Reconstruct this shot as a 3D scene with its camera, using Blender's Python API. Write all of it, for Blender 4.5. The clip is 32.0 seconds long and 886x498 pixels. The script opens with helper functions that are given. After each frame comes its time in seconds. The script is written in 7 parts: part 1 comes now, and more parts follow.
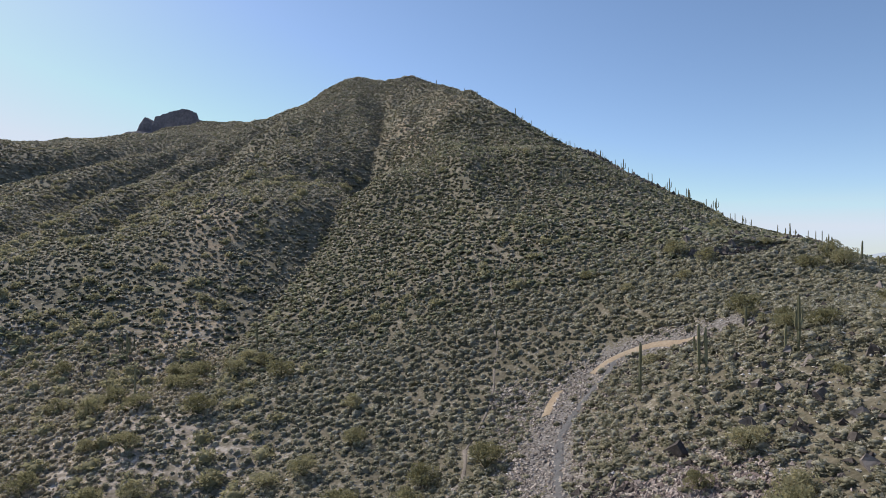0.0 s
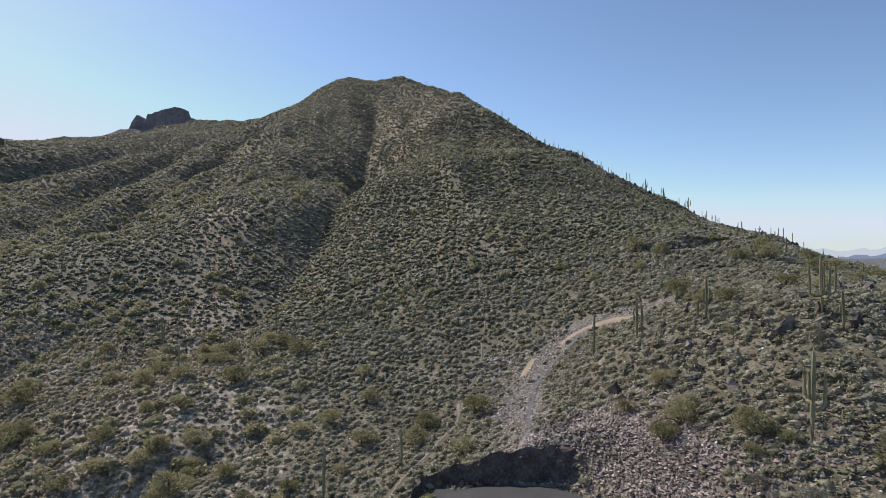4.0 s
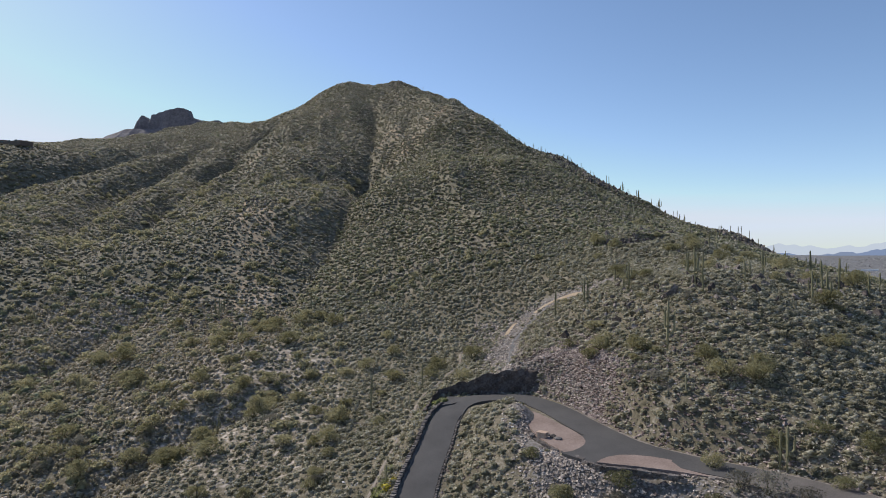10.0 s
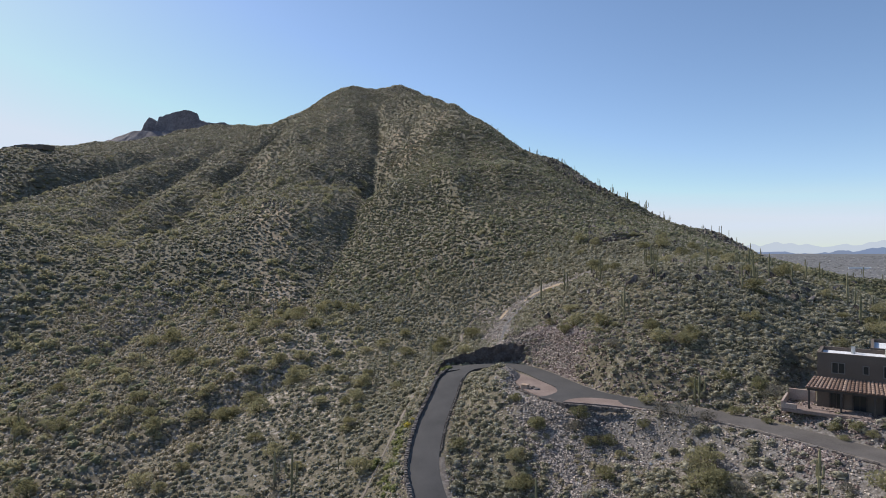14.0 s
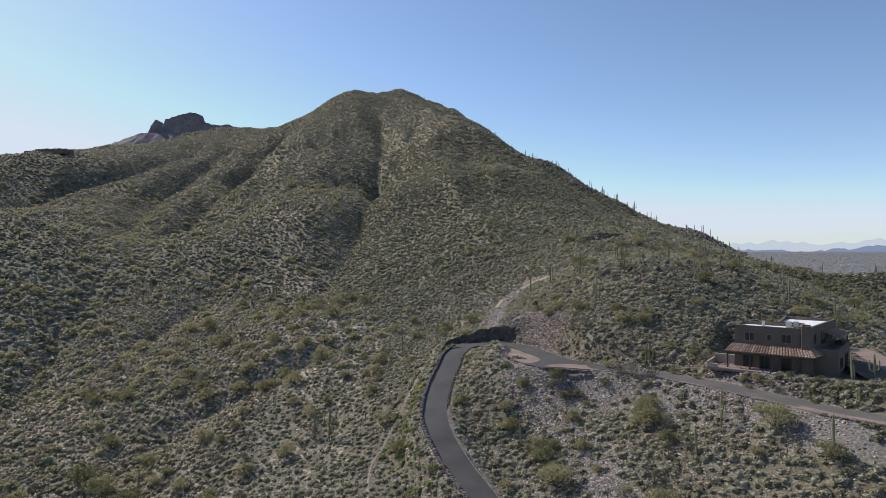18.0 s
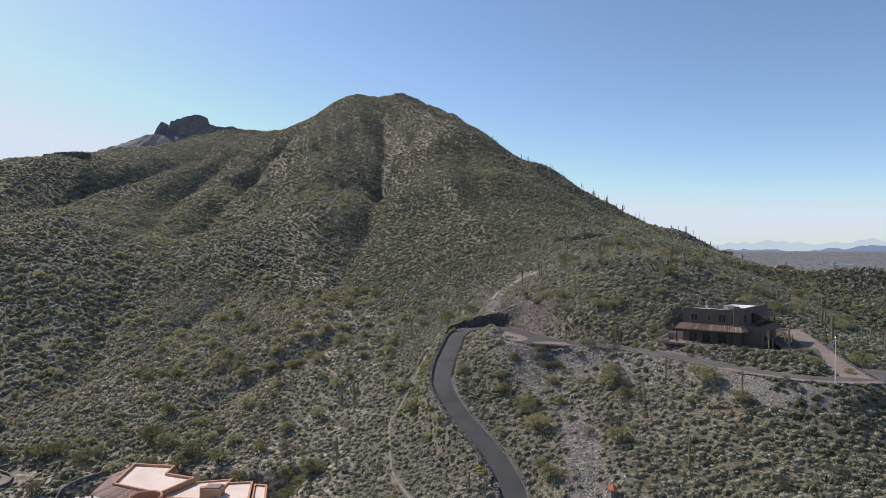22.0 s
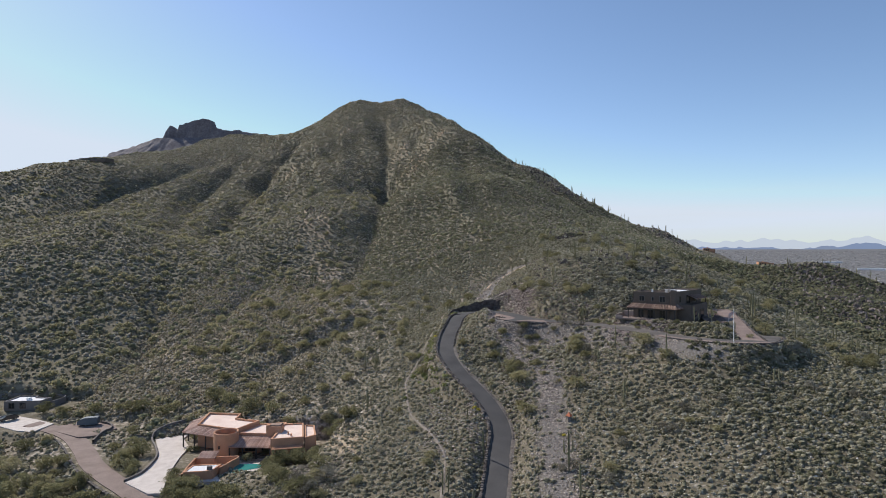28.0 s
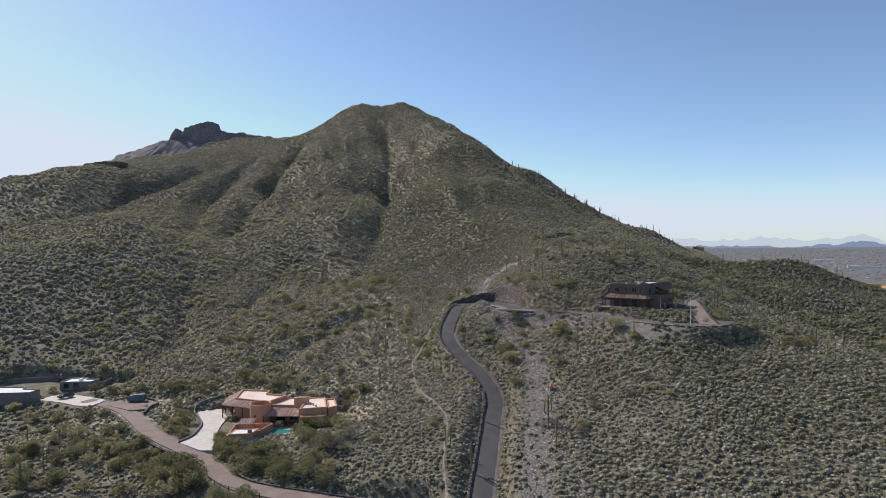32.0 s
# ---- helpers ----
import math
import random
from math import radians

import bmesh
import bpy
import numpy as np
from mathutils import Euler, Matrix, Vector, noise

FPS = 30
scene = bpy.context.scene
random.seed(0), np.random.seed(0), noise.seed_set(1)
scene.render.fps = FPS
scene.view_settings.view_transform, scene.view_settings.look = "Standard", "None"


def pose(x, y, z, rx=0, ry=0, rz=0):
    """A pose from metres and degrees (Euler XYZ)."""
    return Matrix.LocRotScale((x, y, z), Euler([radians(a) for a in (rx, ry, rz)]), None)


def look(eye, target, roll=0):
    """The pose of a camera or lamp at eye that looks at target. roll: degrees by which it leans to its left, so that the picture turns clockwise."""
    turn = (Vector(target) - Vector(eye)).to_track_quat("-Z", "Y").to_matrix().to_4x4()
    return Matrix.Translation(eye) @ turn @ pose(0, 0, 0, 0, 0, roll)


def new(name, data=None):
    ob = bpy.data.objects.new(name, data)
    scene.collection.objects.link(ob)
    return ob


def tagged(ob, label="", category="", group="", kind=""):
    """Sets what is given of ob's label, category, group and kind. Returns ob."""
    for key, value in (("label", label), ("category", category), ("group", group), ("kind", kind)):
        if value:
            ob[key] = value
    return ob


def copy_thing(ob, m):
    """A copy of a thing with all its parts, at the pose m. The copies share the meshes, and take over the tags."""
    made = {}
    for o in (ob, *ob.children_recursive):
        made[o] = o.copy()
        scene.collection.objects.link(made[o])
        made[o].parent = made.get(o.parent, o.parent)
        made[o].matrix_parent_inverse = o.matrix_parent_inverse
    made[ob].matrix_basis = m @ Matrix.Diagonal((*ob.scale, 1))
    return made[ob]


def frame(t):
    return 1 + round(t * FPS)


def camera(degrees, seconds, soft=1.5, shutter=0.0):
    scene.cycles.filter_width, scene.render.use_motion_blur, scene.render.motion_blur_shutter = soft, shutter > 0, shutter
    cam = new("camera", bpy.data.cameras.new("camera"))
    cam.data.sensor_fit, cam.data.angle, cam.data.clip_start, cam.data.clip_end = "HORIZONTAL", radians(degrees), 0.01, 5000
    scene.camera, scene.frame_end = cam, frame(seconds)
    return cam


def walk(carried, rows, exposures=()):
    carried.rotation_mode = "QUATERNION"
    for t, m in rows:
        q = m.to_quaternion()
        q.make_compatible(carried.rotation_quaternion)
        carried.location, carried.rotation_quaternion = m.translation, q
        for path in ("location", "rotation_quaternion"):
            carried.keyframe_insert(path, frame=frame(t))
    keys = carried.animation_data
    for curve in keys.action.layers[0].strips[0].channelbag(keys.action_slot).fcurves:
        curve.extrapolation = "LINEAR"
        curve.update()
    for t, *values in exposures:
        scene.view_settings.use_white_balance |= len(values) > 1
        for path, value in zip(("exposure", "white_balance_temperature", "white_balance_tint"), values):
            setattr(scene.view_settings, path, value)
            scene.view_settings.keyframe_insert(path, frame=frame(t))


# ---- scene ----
cam = camera(72.0, 32.0, soft=0.9)
PATH = [  # seconds, x, y, z, turn to the left, tilt up, roll
    (0.0, 0.0, 0.0, 25.0, 1.914, 0.777, -0.112), (3.0, -0.634, -13.304, 24.701, 0.999, 0.521, -0.051), (6.0, -1.682, -29.992, 24.38, 0.428, 0.235, -0.006),
    (10.0, -3.132, -53.058, 23.666, 0.087, 0.114, -0.1), (14.0, -4.312, -76.436, 23.326, 0.005, 0.001, -0.065), (18.0, -5.7, -100.272, 23.15, -0.13, -0.12, 0.04),
    (24.0, -8.159, -136.614, 22.713, -0.436, -0.207, -0.03), (28.0, -9.066, -160.144, 22.567, -0.5, -0.284, 0.138), (32.0, -10.04, -184.32, 22.372, -0.6, -0.35, 0.29),
]
walk(cam, [(t, pose(x, y, z, 0, 0, turn) @ pose(0, 0, 0, 90 + tilt, 0, 0) @ pose(0, 0, 0, 0, 0, -roll)) for t, x, y, z, turn, tilt, roll in PATH])

# ---- daylight ----
SUN_TURN, SUN_HEIGHT = -50.0, 40.0   # degrees from the view's way, and above the horizon
world = bpy.data.worlds.new("world")
scene.world = world
world.use_nodes = True
sky = world.node_tree.nodes.new("ShaderNodeTexSky")
sky.sky_type, sky.sun_disc = "NISHITA", False
sky.sun_elevation, sky.sun_rotation = radians(SUN_HEIGHT), radians(SUN_TURN)
sky.altitude, sky.air_density, sky.dust_density, sky.ozone_density = 1300, 0.9, 0.8, 2.3
background = world.node_tree.nodes["Background"]
background.inputs["Strength"].default_value = 0.15
cap = world.node_tree.nodes.new("ShaderNodeMix")  # keeps the haze low over the plain from glaring
cap.data_type, cap.blend_type = "RGBA", "DARKEN"
cap.inputs["Factor"].default_value = 1.0
cap.inputs["B"].default_value = (4.48, 5.07, 5.92, 1)
world.node_tree.links.new(sky.outputs[0], cap.inputs["A"])
# thin high cloud drawn out in streaks low over the horizon
_w, _wl = world.node_tree.nodes, world.node_tree.links.new
sky_way, sky_parts, sky_stretch, streaks = _w.new("ShaderNodeTexCoord"), _w.new("ShaderNodeSeparateXYZ"), _w.new("ShaderNodeMapping"), _w.new("ShaderNodeTexNoise")
_wl(sky_way.outputs["Generated"], sky_parts.inputs[0])
_wl(sky_way.outputs["Generated"], sky_stretch.inputs["Vector"])
sky_stretch.inputs["Scale"].default_value = (2.2, 2.2, 46.0)
streaks.inputs["Scale"].default_value, streaks.inputs["Detail"].default_value = 1.0, 5
_wl(sky_stretch.outputs[0], streaks.inputs["Vector"])
low, dense, veil = _w.new("ShaderNodeMapRange"), _w.new("ShaderNodeMapRange"), _w.new("ShaderNodeMath")
for _node, _a, _b, _c, _d in ((low, 0.02, 0.10, 0.62, 0.0), (dense, 0.42, 0.66, 0.25, 1.0)):
    for _key, _value in (("From Min", _a), ("From Max", _b), ("To Min", _c), ("To Max", _d)):
        _node.inputs[_key].default_value = _value
_wl(sky_parts.outputs["Z"], low.inputs["Value"])
_wl(streaks.outputs["Fac"], dense.inputs["Value"])
veil.operation = "MULTIPLY"
_wl(low.outputs[0], veil.inputs[0])
_wl(dense.outputs[0], veil.inputs[1])
cloud = _w.new("ShaderNodeMix")
cloud.data_type = "RGBA"
cloud.inputs["B"].default_value = (4.5, 4.8, 5.15, 1)
_wl(veil.outputs[0], cloud.inputs["Factor"])
_wl(cap.outputs["Result"], cloud.inputs["A"])
_wl(cloud.outputs["Result"], background.inputs["Color"])
sun = new("sun", bpy.data.lights.new("sun", "SUN"))
sun.data.energy, sun.data.angle, sun.data.color = 4.65, radians(0.53), (1.0, 0.93, 0.84)
_s = Vector((math.sin(radians(SUN_TURN)) * math.cos(radians(SUN_HEIGHT)), math.cos(radians(SUN_TURN)) * math.cos(radians(SUN_HEIGHT)), math.sin(radians(SUN_HEIGHT))))
sun.matrix_world = look(_s * 900, (0, 0, 0))
scene.view_settings.exposure = 0.0

# ---- materials ----


def material(name, colours, size=1.0, rough_=0.9, bump=0.0, fine=8.0, island=0.0, object_random=0.0, metal=0.0, stretch=(1, 1, 1), detail=6):
    """A surface whose colours follow coarse and fine noise; island and object_random vary its value piece by piece."""
    m = bpy.data.materials.new(name)
    m.use_nodes = True
    t = m.node_tree
    n, link = t.nodes, t.links.new
    shader = n["Principled BSDF"]
    shader.inputs["Roughness"].default_value, shader.inputs["Metallic"].default_value = rough_, metal
    shader.inputs["Specular IOR Level"].default_value = 0.25
    where, scale = n.new("ShaderNodeTexCoord"), n.new("ShaderNodeMapping")
    scale.inputs["Scale"].default_value = stretch
    link(where.outputs["Object"], scale.inputs["Vector"])
    coarse, grain = n.new("ShaderNodeTexNoise"), n.new("ShaderNodeTexNoise")
    coarse.inputs["Scale"].default_value, coarse.inputs["Detail"].default_value = 1 / size, detail
    grain.inputs["Scale"].default_value, grain.inputs["Detail"].default_value = fine / size, 4
    for tex in (coarse, grain):
        link(scale.outputs[0], tex.inputs["Vector"])
    blend = n.new("ShaderNodeMath")
    blend.operation = "MULTIPLY_ADD"
    blend.inputs[1].default_value = 0.5
    half = n.new("ShaderNodeMath")
    half.operation = "MULTIPLY"
    half.inputs[1].default_value = 0.5
    link(grain.outputs["Fac"], half.inputs[0])
    link(coarse.outputs["Fac"], blend.inputs[0])
    link(half.outputs[0], blend.inputs[2])
    ramp = n.new("ShaderNodeValToRGB")
    e = ramp.color_ramp.elements
    while len(e) < len(colours):
        e.new(0.5)
    for i, c in enumerate(colours):
        e[i].position = 0.34 + 0.32 * i / max(1, len(colours) - 1)
        e[i].color = (*c, 1)
    value = blend.outputs[0]
    if island or object_random:
        rnd = n.new("ShaderNodeNewGeometry").outputs["Random Per Island"] if island else n.new("ShaderNodeObjectInfo").outputs["Random"]
        shift = n.new("ShaderNodeMath")
        shift.operation = "MULTIPLY_ADD"
        shift.inputs[1].default_value = island or object_random
        sub = n.new("ShaderNodeMath")
        sub.operation = "SUBTRACT"
        sub.inputs[1].default_value = 0.5 * (island or object_random)
        link(value, sub.inputs[0])
        link(rnd, shift.inputs[0])
        link(sub.outputs[0], shift.inputs[2])
        value = shift.outputs[0]
    link(value, ramp.inputs["Fac"])
    link(ramp.outputs["Color"], shader.inputs["Base Color"])
    if bump:
        b = n.new("ShaderNodeBump")
        b.inputs["Strength"].default_value, b.inputs["Distance"].default_value = 1.0, bump
        link(grain.outputs["Fac"], b.inputs["Height"])
        link(b.outputs["Normal"], shader.inputs["Normal"])
    return m


def plain(name, colour, rough_=0.6, metal=0.0, glow=0.0):
    m = bpy.data.materials.new(name)
    m.use_nodes = True
    b = m.node_tree.nodes["Principled BSDF"]
    b.inputs["Base Color"].default_value, b.inputs["Roughness"].default_value, b.inputs["Metallic"].default_value = (*colour, 1), rough_, metal
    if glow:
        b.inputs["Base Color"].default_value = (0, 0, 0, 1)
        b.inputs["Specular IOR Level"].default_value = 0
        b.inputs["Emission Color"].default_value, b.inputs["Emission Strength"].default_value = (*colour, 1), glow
    return m


SOIL = material("soil", [(0.082, 0.072, 0.046), (0.128, 0.11, 0.076), (0.17, 0.147, 0.105), (0.33, 0.295, 0.243)], 3.0, 0.95, 0.12, 7.0)


def mix_by_attribute(m, attribute, colours, size):
    """Lays another ground cover over a material where the mesh's attribute says so, with a broken edge."""
    n, link = m.node_tree.nodes, m.node_tree.links.new
    shader = n["Principled BSDF"]
    before = shader.inputs["Base Color"].links[0].from_socket
    amount, noise_, where = n.new("ShaderNodeAttribute"), n.new("ShaderNodeTexNoise"), n.new("ShaderNodeTexCoord")
    amount.attribute_name = attribute
    noise_.inputs["Scale"].default_value, noise_.inputs["Detail"].default_value = 1 / size, 8
    link(where.outputs["Object"], noise_.inputs["Vector"])
    ramp = n.new("ShaderNodeValToRGB")
    while len(ramp.color_ramp.elements) < len(colours):
        ramp.color_ramp.elements.new(0.5)
    for i, c in enumerate(colours):
        ramp.color_ramp.elements[i].position, ramp.color_ramp.elements[i].color = 0.35 + 0.3 * i / (len(colours) - 1), (*c, 1)
    link(noise_.outputs["Fac"], ramp.inputs["Fac"])
    edge = n.new("ShaderNodeMath")
    edge.operation = "ADD"
    link(amount.outputs["Fac"], edge.inputs[0])
    link(noise_.outputs["Fac"], edge.inputs[1])
    sharp = n.new("ShaderNodeMapRange")
    sharp.inputs["From Min"].default_value, sharp.inputs["From Max"].default_value = 0.85, 1.05
    link(edge.outputs[0], sharp.inputs["Value"])
    mix = n.new("ShaderNodeMix")
    mix.data_type = "RGBA"
    link(sharp.outputs[0], mix.inputs["Factor"])
    link(before, mix.inputs["A"])
    link(ramp.outputs["Color"], mix.inputs["B"])
    link(mix.outputs["Result"], shader.inputs["Base Color"])


def see_through(m, share):
    """Lets part of the light that falls on thin leaves pass through them."""
    n, link = m.node_tree.nodes, m.node_tree.links.new
    shader = n["Principled BSDF"]
    thin, mix = n.new("ShaderNodeBsdfTranslucent"), n.new("ShaderNodeMixShader")
    link(shader.inputs["Base Color"].links[0].from_socket, thin.inputs["Color"])
    mix.inputs[0].default_value = share
    link(shader.outputs[0], mix.inputs[1])
    link(thin.outputs[0], mix.inputs[2])
    link(mix.outputs[0], n["Material Output"].inputs["Surface"])


mix_by_attribute(SOIL, "gravel", [(0.1, 0.09, 0.082), (0.165, 0.149, 0.138), (0.26, 0.238, 0.223)], 0.35)
mix_by_attribute(SOIL, "bare", [(0.26, 0.19, 0.125), (0.36, 0.27, 0.18), (0.45, 0.36, 0.26)], 2.5)
# mountain soil, its value raised to take in distance haze
mix_by_attribute(SOIL, "high", [(0.115, 0.102, 0.068), (0.16, 0.142, 0.097), (0.23, 0.2, 0.145)], 3.0)
mix_by_attribute(SOIL, "pale", [(0.2, 0.162, 0.128), (0.31, 0.256, 0.206), (0.46, 0.4, 0.338)], 1.1)
# town ground on the plain, greyed towards blue to carry the haze
mix_by_attribute(SOIL, "town", [(0.11, 0.112, 0.115), (0.15, 0.148, 0.15), (0.205, 0.197, 0.193)], 9)
ASPHALT = material("asphalt", [(0.055, 0.053, 0.053), (0.075, 0.072, 0.072), (0.095, 0.09, 0.088)], 4.0, 0.85, 0.01, 30)
DUSTY_ASPHALT = material("dusty_asphalt", [(0.085, 0.076, 0.071), (0.118, 0.106, 0.099), (0.155, 0.141, 0.132)], 3.0, 0.9, 0.01, 24)
PINK_PAVING = material("pink_paving", [(0.175, 0.129, 0.111), (0.236, 0.18, 0.156), (0.288, 0.225, 0.201)], 3.0, 0.9, 0.01, 14)
PALE_PAVING = material("pale_paving", [(0.46, 0.4, 0.362), (0.57, 0.51, 0.467), (0.66, 0.6, 0.556)], 1.5, 0.85, 0.01, 8)
TRAIL_DIRT = material("trail_dirt", [(0.146, 0.122, 0.101), (0.215, 0.183, 0.155), (0.292, 0.254, 0.219)], 2.0, 0.95, 0.06, 8)
STONE = material("stone", [(0.06, 0.05, 0.046), (0.115, 0.10, 0.093), (0.21, 0.19, 0.178)], 0.7, 0.85, 0.03, 6, object_random=0.25)
RUBBLE = material("rubble", [(0.158, 0.13, 0.11), (0.304, 0.256, 0.22), (0.552, 0.472, 0.407)], 0.8, 0.85, 0.02, 5, island=0.3)
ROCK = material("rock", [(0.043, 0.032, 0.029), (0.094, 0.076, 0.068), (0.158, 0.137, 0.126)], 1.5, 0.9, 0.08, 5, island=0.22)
BRUSH = material("brush_leaf", [(0.206, 0.192, 0.124), (0.312, 0.29, 0.192), (0.406, 0.377, 0.274), (0.512, 0.481, 0.392)], 1.2, 0.85, 0.08, 5, island=0.4)
VALLEY_BRUSH = material("valley_brush_leaf", [(0.255, 0.223, 0.144), (0.387, 0.336, 0.223), (0.503, 0.437, 0.318), (0.635, 0.558, 0.455)], 1.2, 0.85, 0.08, 5, island=0.4)
# paler and bluer than BRUSH, with the haze of distance in the colour
FAR_BRUSH = material("far_brush_leaf", [(0.239, 0.228, 0.156), (0.342, 0.322, 0.228), (0.445, 0.409, 0.303), (0.57, 0.517, 0.44)], 6.0, 0.85, 0.12, 4, island=0.4)
OLIVE = material("palo_verde_leaf", [(0.205, 0.192, 0.1), (0.302, 0.28, 0.157), (0.4, 0.367, 0.222)], 1.4, 0.8, 0.0, 5, object_random=0.3)
GREEN_LEAF = material("green_leaf", [(0.141, 0.139, 0.073), (0.224, 0.216, 0.116), (0.32, 0.3, 0.168)], 1.4, 0.8, 0.0, 5, object_random=0.25)
GREY_TWIG = material("grey_twig", [(0.13, 0.12, 0.10), (0.20, 0.19, 0.155), (0.28, 0.265, 0.22)], 1.4, 0.9, 0.0, 5, object_random=0.3)
BARK = material("bark", [(0.08, 0.075, 0.04), (0.14, 0.12, 0.075)], 0.4, 0.9, 0.01)
FAR_OLIVE = material("far_bush_leaf", [(0.235, 0.22, 0.122), (0.325, 0.3, 0.176), (0.42, 0.386, 0.242)], 3.0, 0.85, 0.0, 4, island=0.25)
PINK_STUCCO = material("pink_stucco", [(0.34, 0.25, 0.21), (0.42, 0.33, 0.28), (0.5, 0.41, 0.35)], 1.5, 0.95, 0.01, 12)
LIME = material("fresh_leaf", [(0.16, 0.175, 0.07), (0.24, 0.255, 0.105), (0.33, 0.34, 0.155)], 1.2, 0.85, 0.0, 5, island=0.3)
BLOSSOM = material("yellow_blossom", [(0.3, 0.27, 0.05), (0.48, 0.4, 0.06), (0.6, 0.5, 0.09)], 0.8, 0.85, 0.0, 5, island=0.3)
STRAW = material("dry_grass", [(0.26, 0.22, 0.14), (0.36, 0.31, 0.205), (0.46, 0.405, 0.285)], 1.2, 0.9, 0.0, 5, island=0.3)
# distance haze is mixed into the butte's rock colour: paler and bluer
HAZED_BUTTE = material("hazed_butte_rock", [(0.1, 0.09, 0.098), (0.165, 0.148, 0.158), (0.245, 0.22, 0.228)], 14, 0.95, 0.5, 5)
# green brush raised in value for haze over the mountain
DARK_BRUSH = material("dark_brush_leaf", [(0.20, 0.205, 0.12), (0.28, 0.282, 0.172), (0.38, 0.37, 0.235)], 3.0, 0.85, 0.0, 4, island=0.4)
# dark green leaf, with the hill's shadow pockets also put into its tone
EAST_BRUSH = material("east_brush_leaf", [(0.123, 0.123, 0.074), (0.189, 0.187, 0.115), (0.273, 0.262, 0.17)], 3.0, 0.85, 0.0, 4, island=0.4)
PALE_BRUSH = material("pale_brush_leaf", [(0.30, 0.275, 0.17), (0.42, 0.385, 0.26), (0.52, 0.485, 0.36)], 3.0, 0.9, 0.0, 4, island=0.4)
PALE_STONE = material("pale_stone", [(0.2, 0.185, 0.17), (0.36, 0.34, 0.32), (0.58, 0.56, 0.54)], 0.8, 0.8, 0.02, 5, island=0.4)
RED_ROCK = material("red_rock", [(0.098, 0.072, 0.065), (0.208, 0.159, 0.143), (0.364, 0.299, 0.273)], 1.0, 0.9, 0.05, 5, island=0.3)
CACTUS = material("saguaro_skin", [(0.138, 0.131, 0.073), (0.207, 0.194, 0.112), (0.289, 0.256, 0.165)], 0.7, 0.75, 0.0, 6, object_random=0.2, stretch=(1, 1, 0.25))
BROWN_STUCCO = material("brown_stucco", [(0.115, 0.09, 0.073), (0.14, 0.111, 0.091), (0.165, 0.133, 0.11)], 2.5, 0.95, 0.01, 20)
ADOBE = material("adobe_stucco", [(0.42, 0.22, 0.135), (0.5, 0.275, 0.17), (0.56, 0.32, 0.21)], 2.5, 0.95, 0.01, 20)
ROOF_PINK = material("roof_coating", [(0.66, 0.50, 0.43), (0.75, 0.60, 0.52), (0.82, 0.68, 0.60)], 3.0, 0.9, 0.005, 12)
ROOF_WHITE = material("white_roof_coating", [(0.6, 0.6, 0.62), (0.72, 0.72, 0.73), (0.8, 0.8, 0.8)], 3.0, 0.8, 0.004, 10)
TILE = material("roof_tile", [(0.17, 0.11, 0.085), (0.27, 0.185, 0.145), (0.36, 0.265, 0.215)], 0.8, 0.85, 0.0, 5, object_random=0.3)
PALE_TILE = material("faded_roof_tile", [(0.317, 0.197, 0.154), (0.451, 0.302, 0.245), (0.573, 0.406, 0.336)], 0.7, 0.9, 0.0, 5, object_random=0.35)
GREY_STUCCO = material("grey_stucco", [(0.17, 0.155, 0.145), (0.21, 0.19, 0.18)], 2.0, 0.95, 0.01, 20)
TRIM = plain("dark_trim", (0.05, 0.04, 0.035), 0.6)
GLASS = plain("window_glass", (0.02, 0.025, 0.03), 0.06)
WHITE = plain("white_paint", (0.75, 0.75, 0.74), 0.5)
METAL = plain("grey_metal", (0.45, 0.46, 0.47), 0.4, 0.9)
TRAILER_COVER = plain("trailer_cover", (0.095, 0.12, 0.14), 0.5)
WATER = plain("pool_water", (0.05, 0.26, 0.24), 0.05)
ORANGE = plain("orange_clay", (0.5, 0.14, 0.06), 0.7)

for _m in (BRUSH, VALLEY_BRUSH, FAR_BRUSH, GREEN_LEAF, LIME, DARK_BRUSH, EAST_BRUSH, PALE_BRUSH, BLOSSOM, STRAW, GREY_TWIG):
    see_through(_m, 0.45)
for _m in (OLIVE, FAR_OLIVE):
    see_through(_m, 0.48)

# ---- small builders ----


def mesh_of(bm, name, mat, smooth=False):
    me = bpy.data.meshes.new(name)
    bm.to_mesh(me)
    bm.free()
    me.materials.append(mat)
    if smooth:
        me.shade_smooth()
    return me


def part(name, bm, mat, parent, label="", smooth=False):
    ob = new(name, mesh_of(bm, name, mat, smooth) if isinstance(bm, bmesh.types.BMesh) else bm)
    ob.parent = parent
    return tagged(ob, label)


def thing(name, label, category, group="", kind="", m=None):
    ob = new(name)
    ob.empty_display_size = 0.2
    if m is not None:
        ob.matrix_world = m
    return tagged(ob, label, category, group, kind)


def raw_mesh(name, verts, faces, mat):
    """A mesh from arrays: verts n x 3, faces n x 3 or n x 4."""
    me = bpy.data.meshes.new(name)
    verts, faces = np.asarray(verts, np.float32), np.asarray(faces, np.int32)
    k = faces.shape[1]
    me.vertices.add(len(verts))
    me.vertices.foreach_set("co", verts.ravel())
    me.loops.add(faces.size)
    me.loops.foreach_set("vertex_index", faces.ravel())
    me.polygons.add(len(faces))
    me.polygons.foreach_set("loop_start", np.arange(len(faces), dtype=np.int32) * k)
    me.polygons.foreach_set("loop_total", np.full(len(faces), k, np.int32))
    me.update(calc_edges=True)
    me.shade_flat()
    me.materials.append(mat)
    return me


